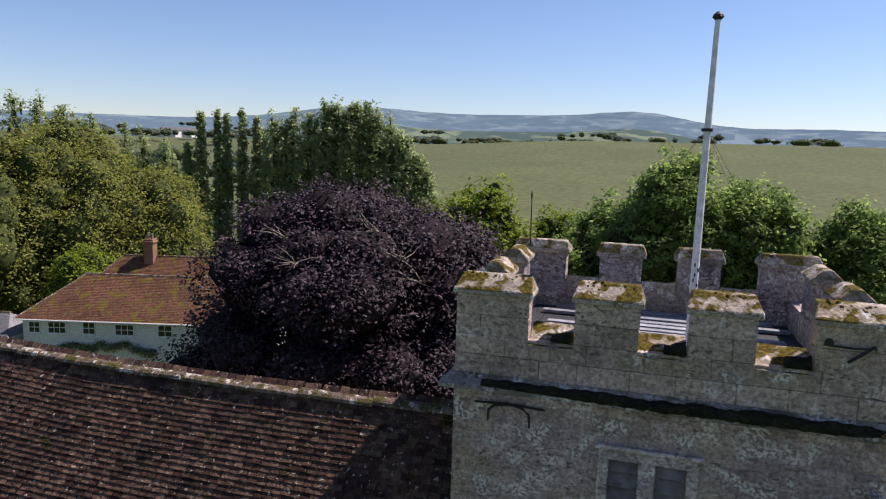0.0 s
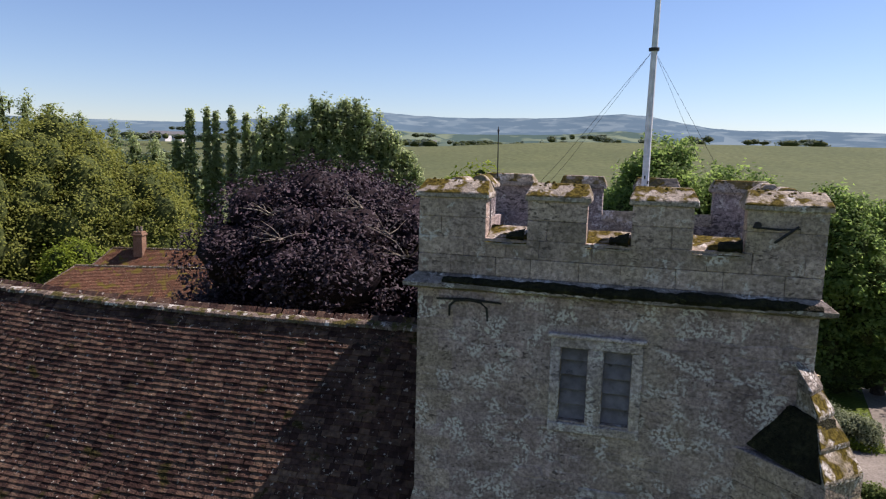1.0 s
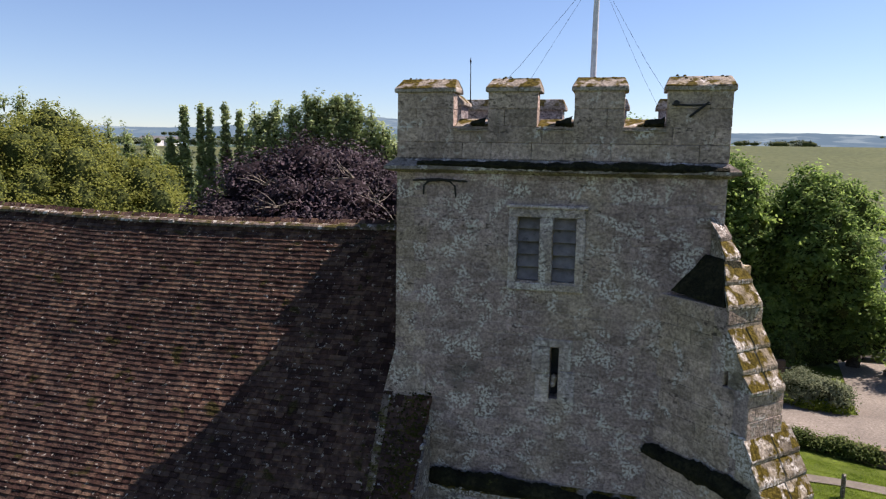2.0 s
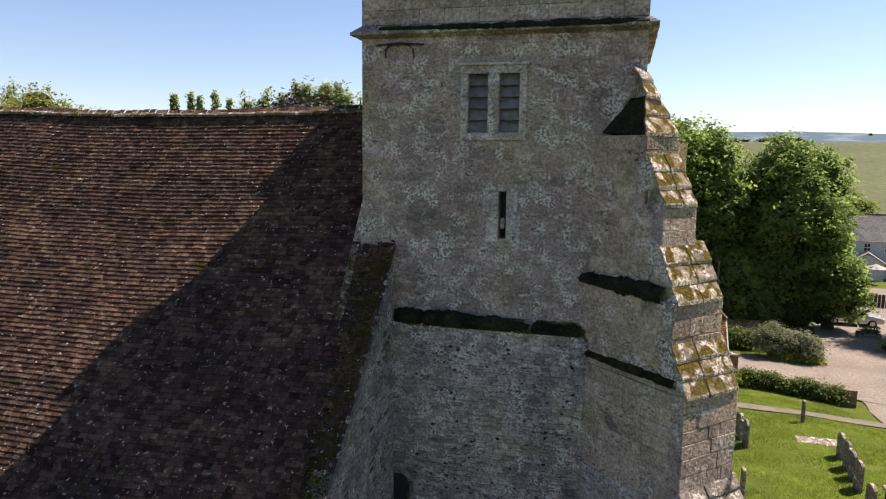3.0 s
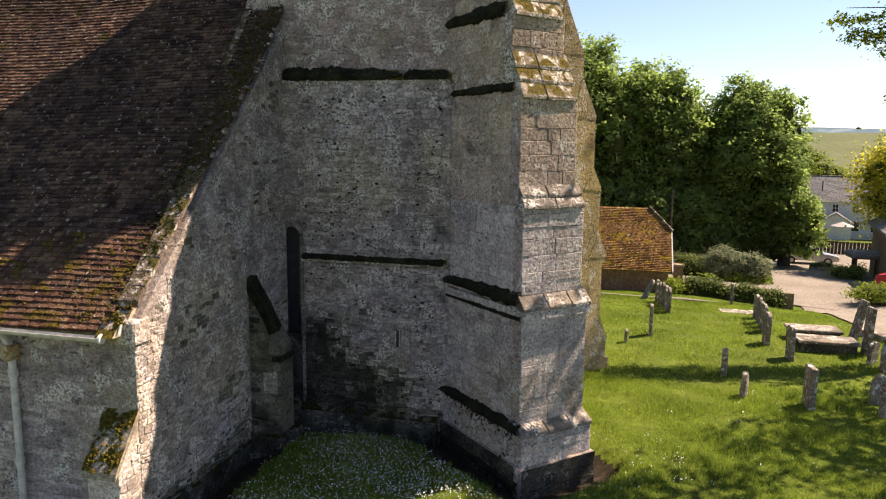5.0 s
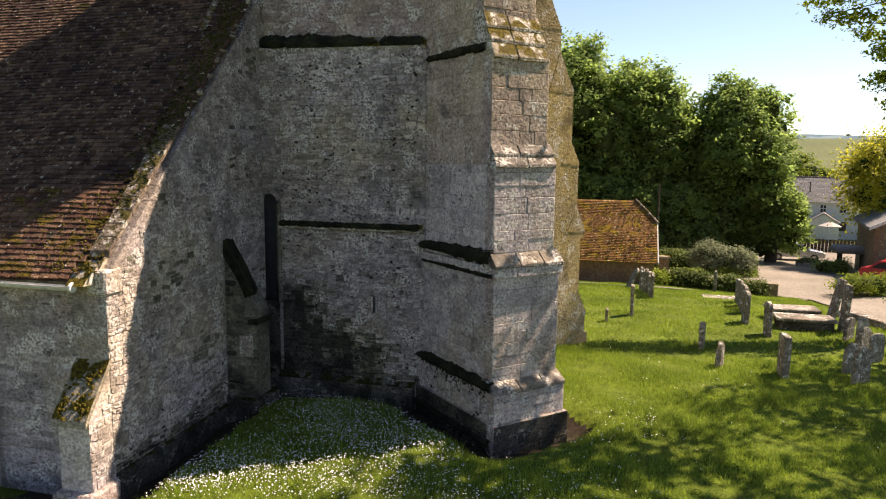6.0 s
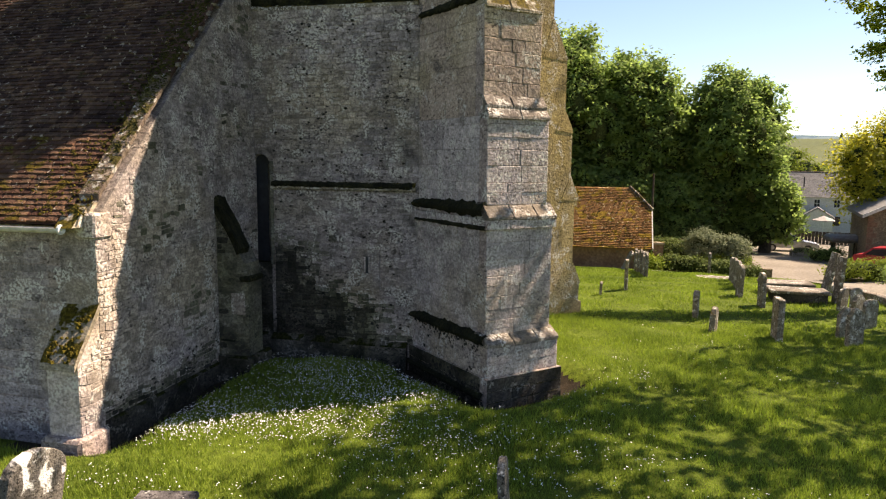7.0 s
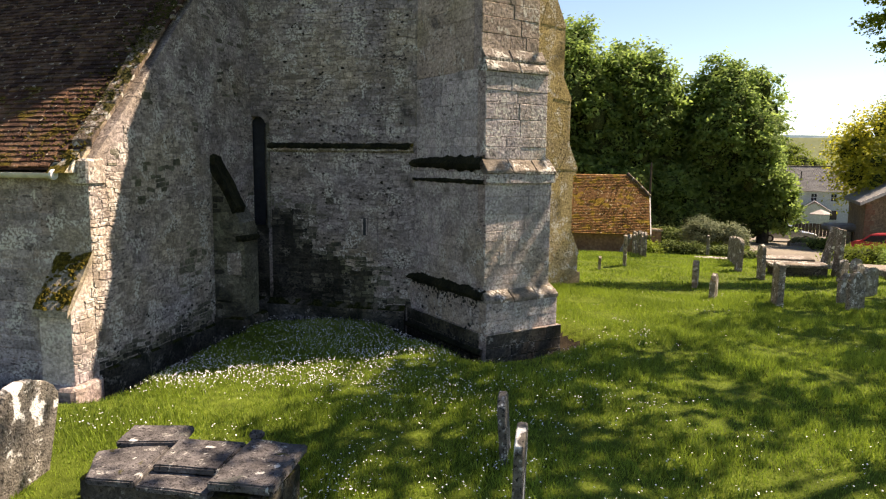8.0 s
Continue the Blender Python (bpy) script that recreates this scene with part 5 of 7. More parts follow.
for k in range(300):
    d = LENGTHS[-1] - abs(rnd.gauss(0, 1.0)) - 0.1
    x = 0.5 - abs(rnd.gauss(0, 0.55))
    y, z = roof_at(x, d)
    low_spots.append((x, y, z + 0.02, rnd.uniform(0.008, 0.030)))
cushions("moss", roof, low_spots, moss_gold, "golden moss cushions near the eaves", 4)
cap_spots = []
for a, b in MERLON_X:
    for k in range(26):
        x, y = rnd.uniform(a + 0.03, b - 0.08), rnd.uniform(0.0, 0.22)
        cap_spots.append((x, y, 12.865 + y * 0.75, rnd.uniform(0.010, 0.030)))
cushions("moss", tower, cap_spots, moss_gold, "golden moss cushions on the copings", 5)
corner_spots = [(rnd.uniform(0.0, 0.5), y, 0.86 + (y + 5.27) * 1.38, rnd.uniform(0.012, 0.040)) for y in [rnd.uniform(-5.27, -4.8) for _ in range(130)]]
cushions("moss", corner, corner_spots, moss_gold, "golden moss on the cap", 6)

# rubble faces; algae has blackened the stones of the damp corner and of the wall's foot
patchy = lambda u, v, seed: 0.75 * noise.noise(Vector((u * 1.1, v * 1.3, seed))) + 0.3 * noise.noise(Vector((u * 3.7, v * 4.3, seed)))
tower_damp = lambda u, v: max(1.7 - u / 1.7 - max(0.0, v - 0.75) / 0.95, 0.62 - max(0.0, v - 0.12) / 0.45) + patchy(u, v, 3.0)
gable_damp = lambda u, v: max(0.85 - abs(u - 4.0) / 1.1 - max(0.0, v - 0.9) / 1.1, 0.95 - max(0.0, v + 0.15) / 0.5, -0.12) + patchy(u, v, 8.0)
prop_damp = lambda u, v: 0.45 + patchy(u * 2, v, 5.0)
clear = lambda boxes: (lambda u0, v0, u1, v1: not any(u1 > a and u0 < c and v1 > b and v0 < d for a, b, c, d in boxes))
front_keep = clear([(1.70 - TX0, 9.86, 2.80 - TX0, 11.14), (2.10 - TX0, 8.10, 2.76 - TX0, 9.10)])
rubble("rubble", tower, grey_rubble, lambda u, v, o: (TX0 + u, -o, v), TX1 - TX0, 8.3, 11.58, front_keep, (0.14, 0.28), (0.18, 0.58), (0.002, 0.013), 11)
rubble("rubble", tower, grey_rubble, lambda u, v, o: (0.44 + u, -o, v), TX1 - 0.44, 6.80, 8.3, clear([(2.10 - 0.44, 8.10, 2.76 - 0.44, 9.1)]), (0.12, 0.24), (0.15, 0.48), (0.002, 0.015), 12)
rubble("rubble", tower, rubble_mat, lambda u, v, o: (0.94 + u, -0.195 - o, v), 3.0, 0.0, 6.5, clear([(2.60 - 0.94, 1.08, 3.18 - 0.94, 1.80), (0, 3.02, 3.0, 3.22)]), (0.07, 0.14), (0.08, 0.26), (0.004, 0.022), 13, tower_damp)
rubble("rubble", tower, grey_rubble, lambda u, v, o: (TX0 - o, u, v), TY1, 7.6, 11.58, lambda *a: True, (0.15, 0.30), (0.2, 0.6), (0.002, 0.009), 14)
rubble("rubble", tower, rubble_mat, lambda u, v, o: (0.45 + u, -0.195 - o, v), 0.49, 3.85, 6.5, lambda *a: True, (0.07, 0.14), (0.08, 0.28), (0.004, 0.022), 18)
gable_top = lambda u: 2.70 + (u) * 1.04
rubble("rubble", gable, rubble_mat, lambda u, v, o: (NX1 + o, -4.75 + u, v), 4.6, -0.6, 7.4, lambda u0, v0, u1, v1: v1 < gable_top(u0) - 0.1 and not (u1 > 3.0 and u0 < 3.75 and v0 < 2.9), (0.07, 0.14), (0.08, 0.25), (0.002, 0.012), 15, gable_damp)
rubble("rubble", corner, rubble_mat, lambda u, v, o: (0.525 + o, -5.20 + u, v), 0.46, -0.22, 1.4, lambda u0, v0, u1, v1: v1 < 0.76 + 1.35 * u0, (0.09, 0.18), (0.12, 0.34), (0.004, 0.014), 19)
rubble("rubble", side, rubble_mat, lambda u, v, o: (NX0 + u, -4.75 - o, v), NX1 - NX0, -0.6, 2.55, lambda u0, v0, u1, v1: not (u1 > 17.0), (0.11, 0.22), (0.2, 0.6), (0.002, 0.007), 16)
rubble("rubble", small, green_stone, lambda u, v, o: (0.53 + u, -1.68 - o, v), 0.61, 0.0, 2.6, lambda u0, v0, u1, v1: v1 < 2.68 - 1.77 * (u1 + 0.03) or v1 < 1.55, (0.08, 0.16), (0.12, 0.32), (0.004, 0.018), 17, prop_damp)

# a film of algae over the joints of the same damp stones
verts, faces, cell = [], [], 0.05
for i in range(60):
    for k in range(44):
        u, v = i * cell, 0.02 + k * cell
        if tower_damp(u + cell / 2, v + cell / 2) > 0.55 and u < 2.95:
            n = len(verts)
            verts += [(0.945 + p, -0.1975, q) for p, q in ((u, v), (u + cell, v), (u + cell, v + cell), (u, v + cell))]
            faces.append((n, n + 1, n + 2, n + 3))
tagged(part("algae_film", fast_mesh("algae_film", verts, faces, black_stone), None, tower), "black algae in the joints of the damp corner", "", "", "stuff")

# black algae and moss flakes crusting the damp foot of the walls
def flakes(name, parent, place, spots, mat, label, seed):
    r = random.Random(seed)
    verts, faces = [], []
    for u, v, s in spots:
        n = len(verts)
        turn = r.uniform(0, 1)
        for out, grow in ((0.0, 1.15), (0.006, 0.85)):
            for k in range(5):
                a = 2 * math.pi * k / 5 + turn
                q = s * grow * r.uniform(0.6, 1.3)
                verts.append(place(u + q * math.cos(a) * 1.2, v + q * math.sin(a) * 0.8, 0.020 + out))
        for k in range(5):
            l = (k + 1) % 5
            faces.append((n + k, n + l, n + 5 + l, n + 5 + k))
        faces.append((n + 5, n + 6, n + 7, n + 8))
        faces.append((n + 5, n + 8, n + 9, n + 5))
    quads = [f for f in faces if f[0] != f[3]]
    tris = [(f[0], f[1], f[2]) for f in faces if f[0] == f[3]]
    me = bpy.data.meshes.new(name)
    me.from_pydata([tuple(p) for p in verts], [], quads + tris)
    me.materials.append(mat)
    return tagged(part(name, me, None, parent), label, "", "", "stuff")


algae = material("black_algae", (0.026, 0.024, 0.020), (0.075, 0.068, 0.056), s1=5.0, s2=25.0, vary=0.4, bump=1.0)
face_spots = [(abs(rnd.gauss(0, 0.75)), 0.10 + abs(rnd.gauss(0, 0.7)), rnd.uniform(0.006, 0.022)) for _ in range(260)] + [(rnd.uniform(0, 2.9), 0.32 + abs(rnd.gauss(0, 0.32)), rnd.uniform(0.008, 0.028)) for _ in range(60)] + [(rnd.uniform(0, 2.9), rnd.uniform(0.5, 6.4), rnd.uniform(0.008, 0.03)) for _ in range(230)]
flakes("algae", tower, lambda u, v, o: (0.95 + u, -0.195 - o, v), face_spots, algae, "black algae crusting the damp foot of the wall", 7)
side_spots = [(rnd.uniform(0.2, 4.4), -0.25 + abs(rnd.gauss(0, 0.35)), rnd.uniform(0.008, 0.03)) for _ in range(90)] + [(rnd.uniform(1.8, 4.4), -0.2 + abs(rnd.gauss(0, 0.6)), rnd.uniform(0.008, 0.03)) for _ in range(90)] + [(3.9 + rnd.gauss(0, 0.3), rnd.uniform(-0.2, 2.6), rnd.uniform(0.008, 0.03)) for _ in range(60)]
flakes("algae", gable, lambda u, v, o: (NX1 + o, -4.75 + u, v), [q for q in side_spots if q[0] < 4.5], algae, "black algae crusting the damp foot of the wall", 8)
prop_spots = [(rnd.uniform(4.2, 7.5), -0.45 + abs(rnd.gauss(0, 0.22)), rnd.uniform(0.012, 0.05)) for _ in range(260)] + [(rnd.uniform(4.2, 7.3), 0.62 - abs(rnd.gauss(0, 0.10)), rnd.uniform(0.012, 0.04)) for _ in range(120)]
flakes("algae", buttress, lambda u, v, o: diag(u, 3.60 - o * 1.4 + (0.07 if v > 0.05 else -0.02), v), prop_spots, algae, "black algae crusting the damp foot of the wall", 9)

# dressed blocks of the parapet
z = 11.80
for h in (0.245, 0.245):
    x = TX0 - random.uniform(0.0, 0.2)
    while x < TX1:
        w = random.uniform(0.42, 0.74)
        a, b = max(x, TX0), min(x + w, TX1)
        if b - a > 0.08:
            block("stone_block", parapet, grey_ashlar, ((a + b) / 2, 0.10 - random.uniform(0, 0.008), z + h / 2), (b - a - 0.004, 0.22, h - 0.004))
        x += w
    z += h
for m, (a, b) in zip(front_merlons, MERLON_X):
    for k in range(2):
        z0 = 12.29 + 0.255 * k
        cut = a + (b - a) * random.choice((0.34, 0.5, 0.66)) if (k + int(a * 10)) % 2 else b
        for p, q in ((a, cut), (cut, b)):
            if q - p > 0.05:
                block("stone_block", m, grey_ashlar, ((p + q) / 2, 0.10 - random.uniform(0, 0.006), z0 + 0.125), (q - p - 0.004, 0.21, 0.251))
# dressed blocks of the buttress, and quoins of the walls
for z0, z1, s, c0, c1 in STAGES:
    levels = [z0]
    dressed = black_stone if z1 < 0.1 else grey_ashlar if z0 > 4.3 else ashlar
    while levels[-1] < z1 - 0.12:
        levels.append(levels[-1] + random.uniform(0.15, 0.30))
    levels[-1] = z1
    for k, (za, zb) in enumerate(zip(levels[:-1], levels[1:])):
        if zb < -0.55:
            continue
        cut = [0] + sorted(random.uniform(0.2, 0.8) for _ in range(random.choice((1, 1, 2)))) + [1]
        for f0, f1 in zip(cut[:-1], cut[1:]):
            if f1 - f0 < 0.06:
                continue
            a, b = c0 + (c1 - c0) * f0, c0 + (c1 - c0) * f1
            p = diag(s - 0.12, (a + b) / 2, (za + zb) / 2)
            block("stone_block", buttress, dressed, p, (0.20 + random.uniform(-0.004, 0.010), (b - a) / 1.414 - 0.007, zb - za - 0.007), -45 + random.uniform(-0.5, 0.5), random.uniform(-0.4, 0.4))
        u = s - 0.28
        while u > 4.1:
            w = random.uniform(0.35, 1.0)
            a = max(u - w, 3.7 if z0 > 6 else 4.0)
            p = diag((u + a) / 2, c0 + 0.11, (za + zb) / 2)
            block("stone_block", buttress, dressed, p, ((u - a) / 1.414 - 0.005, 0.175 + random.uniform(-0.004, 0.008), zb - za - 0.005), -45 + random.uniform(-0.5, 0.5))
            u -= w
for k in range(13):
    z0 = 7.95 + 0.28 * k
    w = 0.50 if k % 2 else 0.30
    block("stone_block", tower, grey_ashlar, (TX0 + w / 2 + 0.0, 0.085, z0 + 0.14), (w, 0.19, 0.272))

# flagpole, stayed by wires
pole = thing("flagpole", 2.72, 1.81, 11.86, "white painted wooden flagpole with a dark iron collar", "flagpole")
part("shaft", add_tube(bmesh.new(), [(2.72, 1.81, 11.9), (2.72, 1.81, 14.0), (2.74, 1.81, 16.28)], [0.055, 0.05, 0.036], 12), white_paint, pole)
part("truck", add_tube(bmesh.new(), [(2.74, 1.81, 16.26), (2.74, 1.81, 16.30), (2.74, 1.81, 16.33), (2.74, 1.81, 16.37)], [0.03, 0.075, 0.065, 0.02], 12), iron, pole, "dark cap")
part("collar", add_tube(bmesh.new(), [(2.722, 1.81, 14.85), (2.722, 1.81, 14.89)], [0.075, 0.075], 12), iron, pole)
for k in range(6):
    z0 = 12.7 + 0.07 * k
    part("peeled_patch", box((2.715 + 0.03 * math.sin(k * 2.0), 1.755, z0), (2.735 + 0.03 * math.sin(k * 2.0), 1.768, z0 + 0.05)), iron, pole)
for x, y in ((0.5, 0.5), (4.4, 0.6), (4.3, 3.7), (0.4, 3.8)):
    part("stay", add_tube(bmesh.new(), [(2.72, 1.81, 14.87), (2.72 + (x - 2.72) * 0.5, 1.81 + (y - 1.81) * 0.5, 13.35), (x, y, 12.0)], [0.0028] * 3, 4), iron, pole)
rod = thing("lightning_rod", 0.12, 3.85, 12.95, "thin dark lightning rod on a corner merlon", "lightning rod")
part("spike", add_tube(bmesh.new(), [(0.13, 3.86, 12.9), (0.125, 3.85, 13.4), (0.12, 3.84, 13.85)], [0.014, 0.011, 0.008], 6), iron, rod)
part("tip", add_tube(bmesh.new(), [(0.12, 3.84, 13.72), (0.12, 3.84, 13.78), (0.12, 3.84, 13.82)], [0.012, 0.022, 0.006], 6), iron, rod)

# ---------------------------------------------------------------- trees
beech = thing("copper_beech", -12.4, 25.5, lie(-12.4, 25.5), "wide old copper beech with bare branch tips", "tree")
bg = float(lie(-12.4, 25.5))
part("trunk", add_tube(bmesh.new(), [(-12.4, 25.5, bg - 0.3), (-12.3, 25.5, 0.0), (-12.4, 25.6, 4.0), (-12.3, 25.5, 9.0)], [0.9, 0.7, 0.5, 0.1], 9), bark, beech)
r4 = random.Random(41)
dome = [(-12.4, 25.5, 3.0, 6.4, 6.0, 8.6)]
for ring_r, zc, lobe_r, many in ((2.0, 10.7, 2.4, 5), (4.4, 9.7, 2.5, 9), (5.9, 7.6, 2.5, 10), (6.5, 4.6, 2.7, 11), (7.0, 1.2, 2.8, 11), (7.2, -2.4, 2.8, 9)):
    for k in range(many):
        a = 2 * math.pi * (k + r4.uniform(0, 0.6)) / many
        q = lobe_r * r4.uniform(0.8, 1.15)
        dome.append((-12.4 + ring_r * math.cos(a), 25.5 + ring_r * math.sin(a), zc + r4.uniform(-0.6, 0.5), q, q, q * 0.8))
dome += [(-19.6, 20.6, 2.2, 2.6, 2.4, 2.4), (-20.2, 19.6, -0.8, 2.6, 2.4, 2.6), (-6.2, 25.8, 8.9, 2.0, 2.0, 1.6)]
for lx, ly, lz, q, _, _ in dome[4::4]:
    part("limb", add_tube(bmesh.new(), [(-12.4, 25.5, lz - 2.0), ((lx - 12.4) / 2, (ly + 25.5) / 2, lz - 0.6), (lx, ly, lz)], [0.3, 0.16, 0.05], 6), bark, beech)
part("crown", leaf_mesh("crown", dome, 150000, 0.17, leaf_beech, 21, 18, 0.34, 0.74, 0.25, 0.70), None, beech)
r2 = random.Random(9)
for bx, by, bz in ((-13.4, 19.2, 10.6), (-9.6, 20.6, 11.0), (-8.2, 20.2, 9.9), (-12.6, 18.6, 9.6), (-7.2, 19.9, 9.0)):
    for k in range(7):
        p = Vector((bx + r2.uniform(-0.2, 0.2), by, bz - 0.3))
        pts = [p]
        way = Vector((r2.uniform(-1, 1), r2.uniform(-0.7, 0.1), r2.uniform(0.0, 0.7))).normalized()
        for q in range(4):
            way = (way + 0.45 * Vector((r2.uniform(-1, 1), r2.uniform(-1, 1), r2.uniform(-0.6, 0.5)))).normalized()
            pts.append(pts[-1] + way * r2.uniform(0.2, 0.42))
        bm = add_tube(bmesh.new(), pts, [0.034, 0.028, 0.02, 0.013, 0.007], 5)
        part("bare_branch", bm, dead_wood, beech, "pale bare branch tip")
for x, y, top, w, n, s, lab in ((-64.3, 55.9, 16.3, 10.2, 72000, 22, "broad yellow-green tree behind the white house"), (-57.2, 62.6, 11.6, 7.4, 44000, 23, "rounded yellow-green tree behind the white house"), (-66.6, 45.0, 14.2, 8.6, 26000, 24, "broad yellow-green tree at the field's edge")):
    tree("lime_tree", x, y, lie(x, y), top, w, leaf_lime, lab, n, 0.27, s, 60, 0.0, 0.6, clump=12, spread=0.5, shell=0.78, core=0.70)
tree("lime_tree", -53.4, 48.3, lie(-53.4, 48.3), 3.9, 3.6, leaf_fresh, "low bushy tree beside the house", 14000, 0.24, 25, 16, 0.0, 0.3, clump=14, spread=0.4, shell=0.8, core=0.8)


def spire(name, x, y, top, w, label, group, seed, count, slim):
    """An upright poplar: a stack of lobes that narrows to a point, with side shoots of its own."""
    r = random.Random(seed)
    g = float(lie(x, y))
    t = thing(name, x, y, g, label, "tree", group)
    part("trunk", add_tube(bmesh.new(), [(x, y, g - 0.3), (x, y, (g + top) / 2), (x, y, top - 1)], [0.3, 0.18, 0.04], 7), bark, t)
    h = top - g
    shapes = []
    for f, s in ((0.10, 0.9), (0.24, 1.1), (0.38, 1.15), (0.52, 1.05), (0.65, 0.9), (0.77, 0.68), (0.86, 0.52), (0.93, 0.34)):
        shapes.append((x + r.uniform(-0.15, 0.15) * w, y, g + h * f, w * s, w * s, h * (0.12 if f < 0.9 else 0.06)))
        if not slim:
            a = r.uniform(0, 6.28)
            shapes.append((x + w * s * 0.7 * math.cos(a), y + w * s * 0.7 * math.sin(a), g + h * (f + r.uniform(-0.02, 0.05)), w * s * 0.45, w * s * 0.45, h * 0.09))
    part("crown", leaf_mesh("crown", shapes, count, 0.36, leaf_poplar, seed, 8, 0.20 if slim else 0.36, 0.62, 0, 0.36), None, t)


for k, (x, y, top, w) in enumerate(((-65.7, 85.1, 19.6, 1.05), (-63.6, 86.5, 19.9, 0.75), (-62.5, 87.2, 19.4, 0.70), (-60.6, 88.6, 20.3, 0.95), (-58.7, 89.8, 19.2, 0.95), (-57.4, 90.5, 16.3, 1.0), (-67.6, 84.4, 14.5, 1.6))):
    spire("lombardy_poplar", x, y, top, w * 0.95, "slim upright Lombardy poplar", "row of poplars", 30 + k, 8500, True)
for k, (x, y, top, w) in enumerate(((-53.6, 87.0, 18.6, 2.0), (-51.6, 88.4, 19.4, 2.0), (-49.3, 89.4, 19.8, 2.1), (-46.9, 90.6, 21.2, 2.0), (-45.5, 91.3, 21.7, 2.0), (-43.6, 92.0, 21.0, 2.1), (-42.3, 92.8, 22.0, 2.0), (-40.6, 93.4, 20.8, 2.0), (-39.2, 93.9, 20.4, 2.1), (-37.3, 94.8, 18.4, 2.2), (-35.4, 95.4, 16.4, 2.3), (-33.4, 96.2, 13.6, 2.3), (-31.8, 96.6, 10.2, 2.2))):
    spire("poplar", x, y, top, w * 1.22, "tall full poplar in a close clump", "clump of poplars", 40 + k, 9800, False)
for k, (x, y, top, w) in enumerate(((-101.0, 79.0, 21.3, 2.6), (-99.0, 81.6, 22.0, 2.4), (-97.0, 84.0, 21.6, 2.3), (-94.6, 86.4, 20.6, 2.4), (-92.8, 88.3, 18.6, 2.2), (-91.0, 89.9, 18.4, 2.2), (-87.5, 93.2, 16.4, 2.2), (-85.1, 95.3, 15.8, 2.3), (-82.6, 97.3, 14.4, 2.6), (-79.5, 97.0, 11.5, 3.2), (-75.0, 96.0, 9.0, 3.6), (-70.0, 94.0, 7.0, 3.6))):
    spire("poplar", x, y, top, w, "tall poplar far behind the house", "far poplars", 55 + k, 4500, False)
for k, (x, y, top, w, mat, lab) in enumerate(((-9.2, 41, 12.8, 4.0, leaf_fresh, "fresh green tree beyond the church"), (-13.5, 43, 10.8, 4.0, leaf_fresh, "fresh green tree beyond the church"), (-5.5, 72, 8.3, 3.2, leaf_dark, "loose dark willow-like tree"), (-4.5, 45, 8.0, 2.6, leaf_dark, "small tree beyond the tower"),
        (4.4, 46.5, 14.8, 5.4, leaf_dark, "large dark green tree by the lane"), (9.9, 47, 13.3, 4.7, leaf_dark, "large dark green tree by the lane"), (17.4, 47.0, 11.7, 4.5, leaf_dark, "large dark green tree by the lane"), (20.4, 46.4, 2.9, 2.5, leaf_dark, "low leafy branches over the lane"),
        (0.0, 52, 11.5, 5.4, leaf_dark, "large dark green tree by the lane"), (-6, 58, 9.0, 4.0, leaf_fresh, "green tree beyond the tower"), (29, 100, 4.0, 5.0, leaf_fresh, "green tree behind the inn"), (36, 104, 6.0, 6.0, leaf_fresh, "green tree behind the inn"), (7.4, 44.0, 3.8, 4.2, leaf_dark, "low dense tree behind the barn"), (12.8, 45.0, 3.2, 3.6, leaf_dark, "low dense tree behind the barn"))):
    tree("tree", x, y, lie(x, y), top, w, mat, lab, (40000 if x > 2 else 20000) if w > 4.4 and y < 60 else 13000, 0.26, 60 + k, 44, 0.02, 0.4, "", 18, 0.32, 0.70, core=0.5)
tree("golden_tree", 28.5, 43.0, lie(28.5, 43), 7.9, 4.5, leaf_gold, "golden yellow leafy tree beside the lane", 22000, 0.19, 80, 40, 0.1, 0.25, "", 9, 0.5, 0.5, core=0.3)
# two unseen trees, sited and thinned for the dappled shade they cast
tree("tree", 16.4, -0.9, lie(16.4, -0.9), 15.5, 7.0, leaf_fresh, "tall leafy tree out of view, placed to dapple grass and buttress", 12000, 0.20, 81, 16, 0.52, 0.16, "", 30, 0.42, 0.3, core=0)
tree("tree", 20.4, 5.4, lie(20.4, 5.4), 13.0, 4.6, leaf_fresh, "leafy tree out of view, added to shade the grass at the right", 7500, 0.17, 82, 11, 0.45, 0.35, "", 20, 0.45, 0.4, core=0)
hanging = thing("tree", 15.6, 9.5, lie(15.6, 9.5), "slender lime tree with hanging leafy sprays", "tree")
part("trunk", add_tube(bmesh.new(), [(18.6, 10.0, lie(18.6, 10.0) - 0.2), (18.5, 9.9, 4.0), (18.0, 9.6, 8.0), (17.6, 9.4, 11.0)], [0.25, 0.2, 0.12, 0.04], 8), bark, hanging)
sprays = []
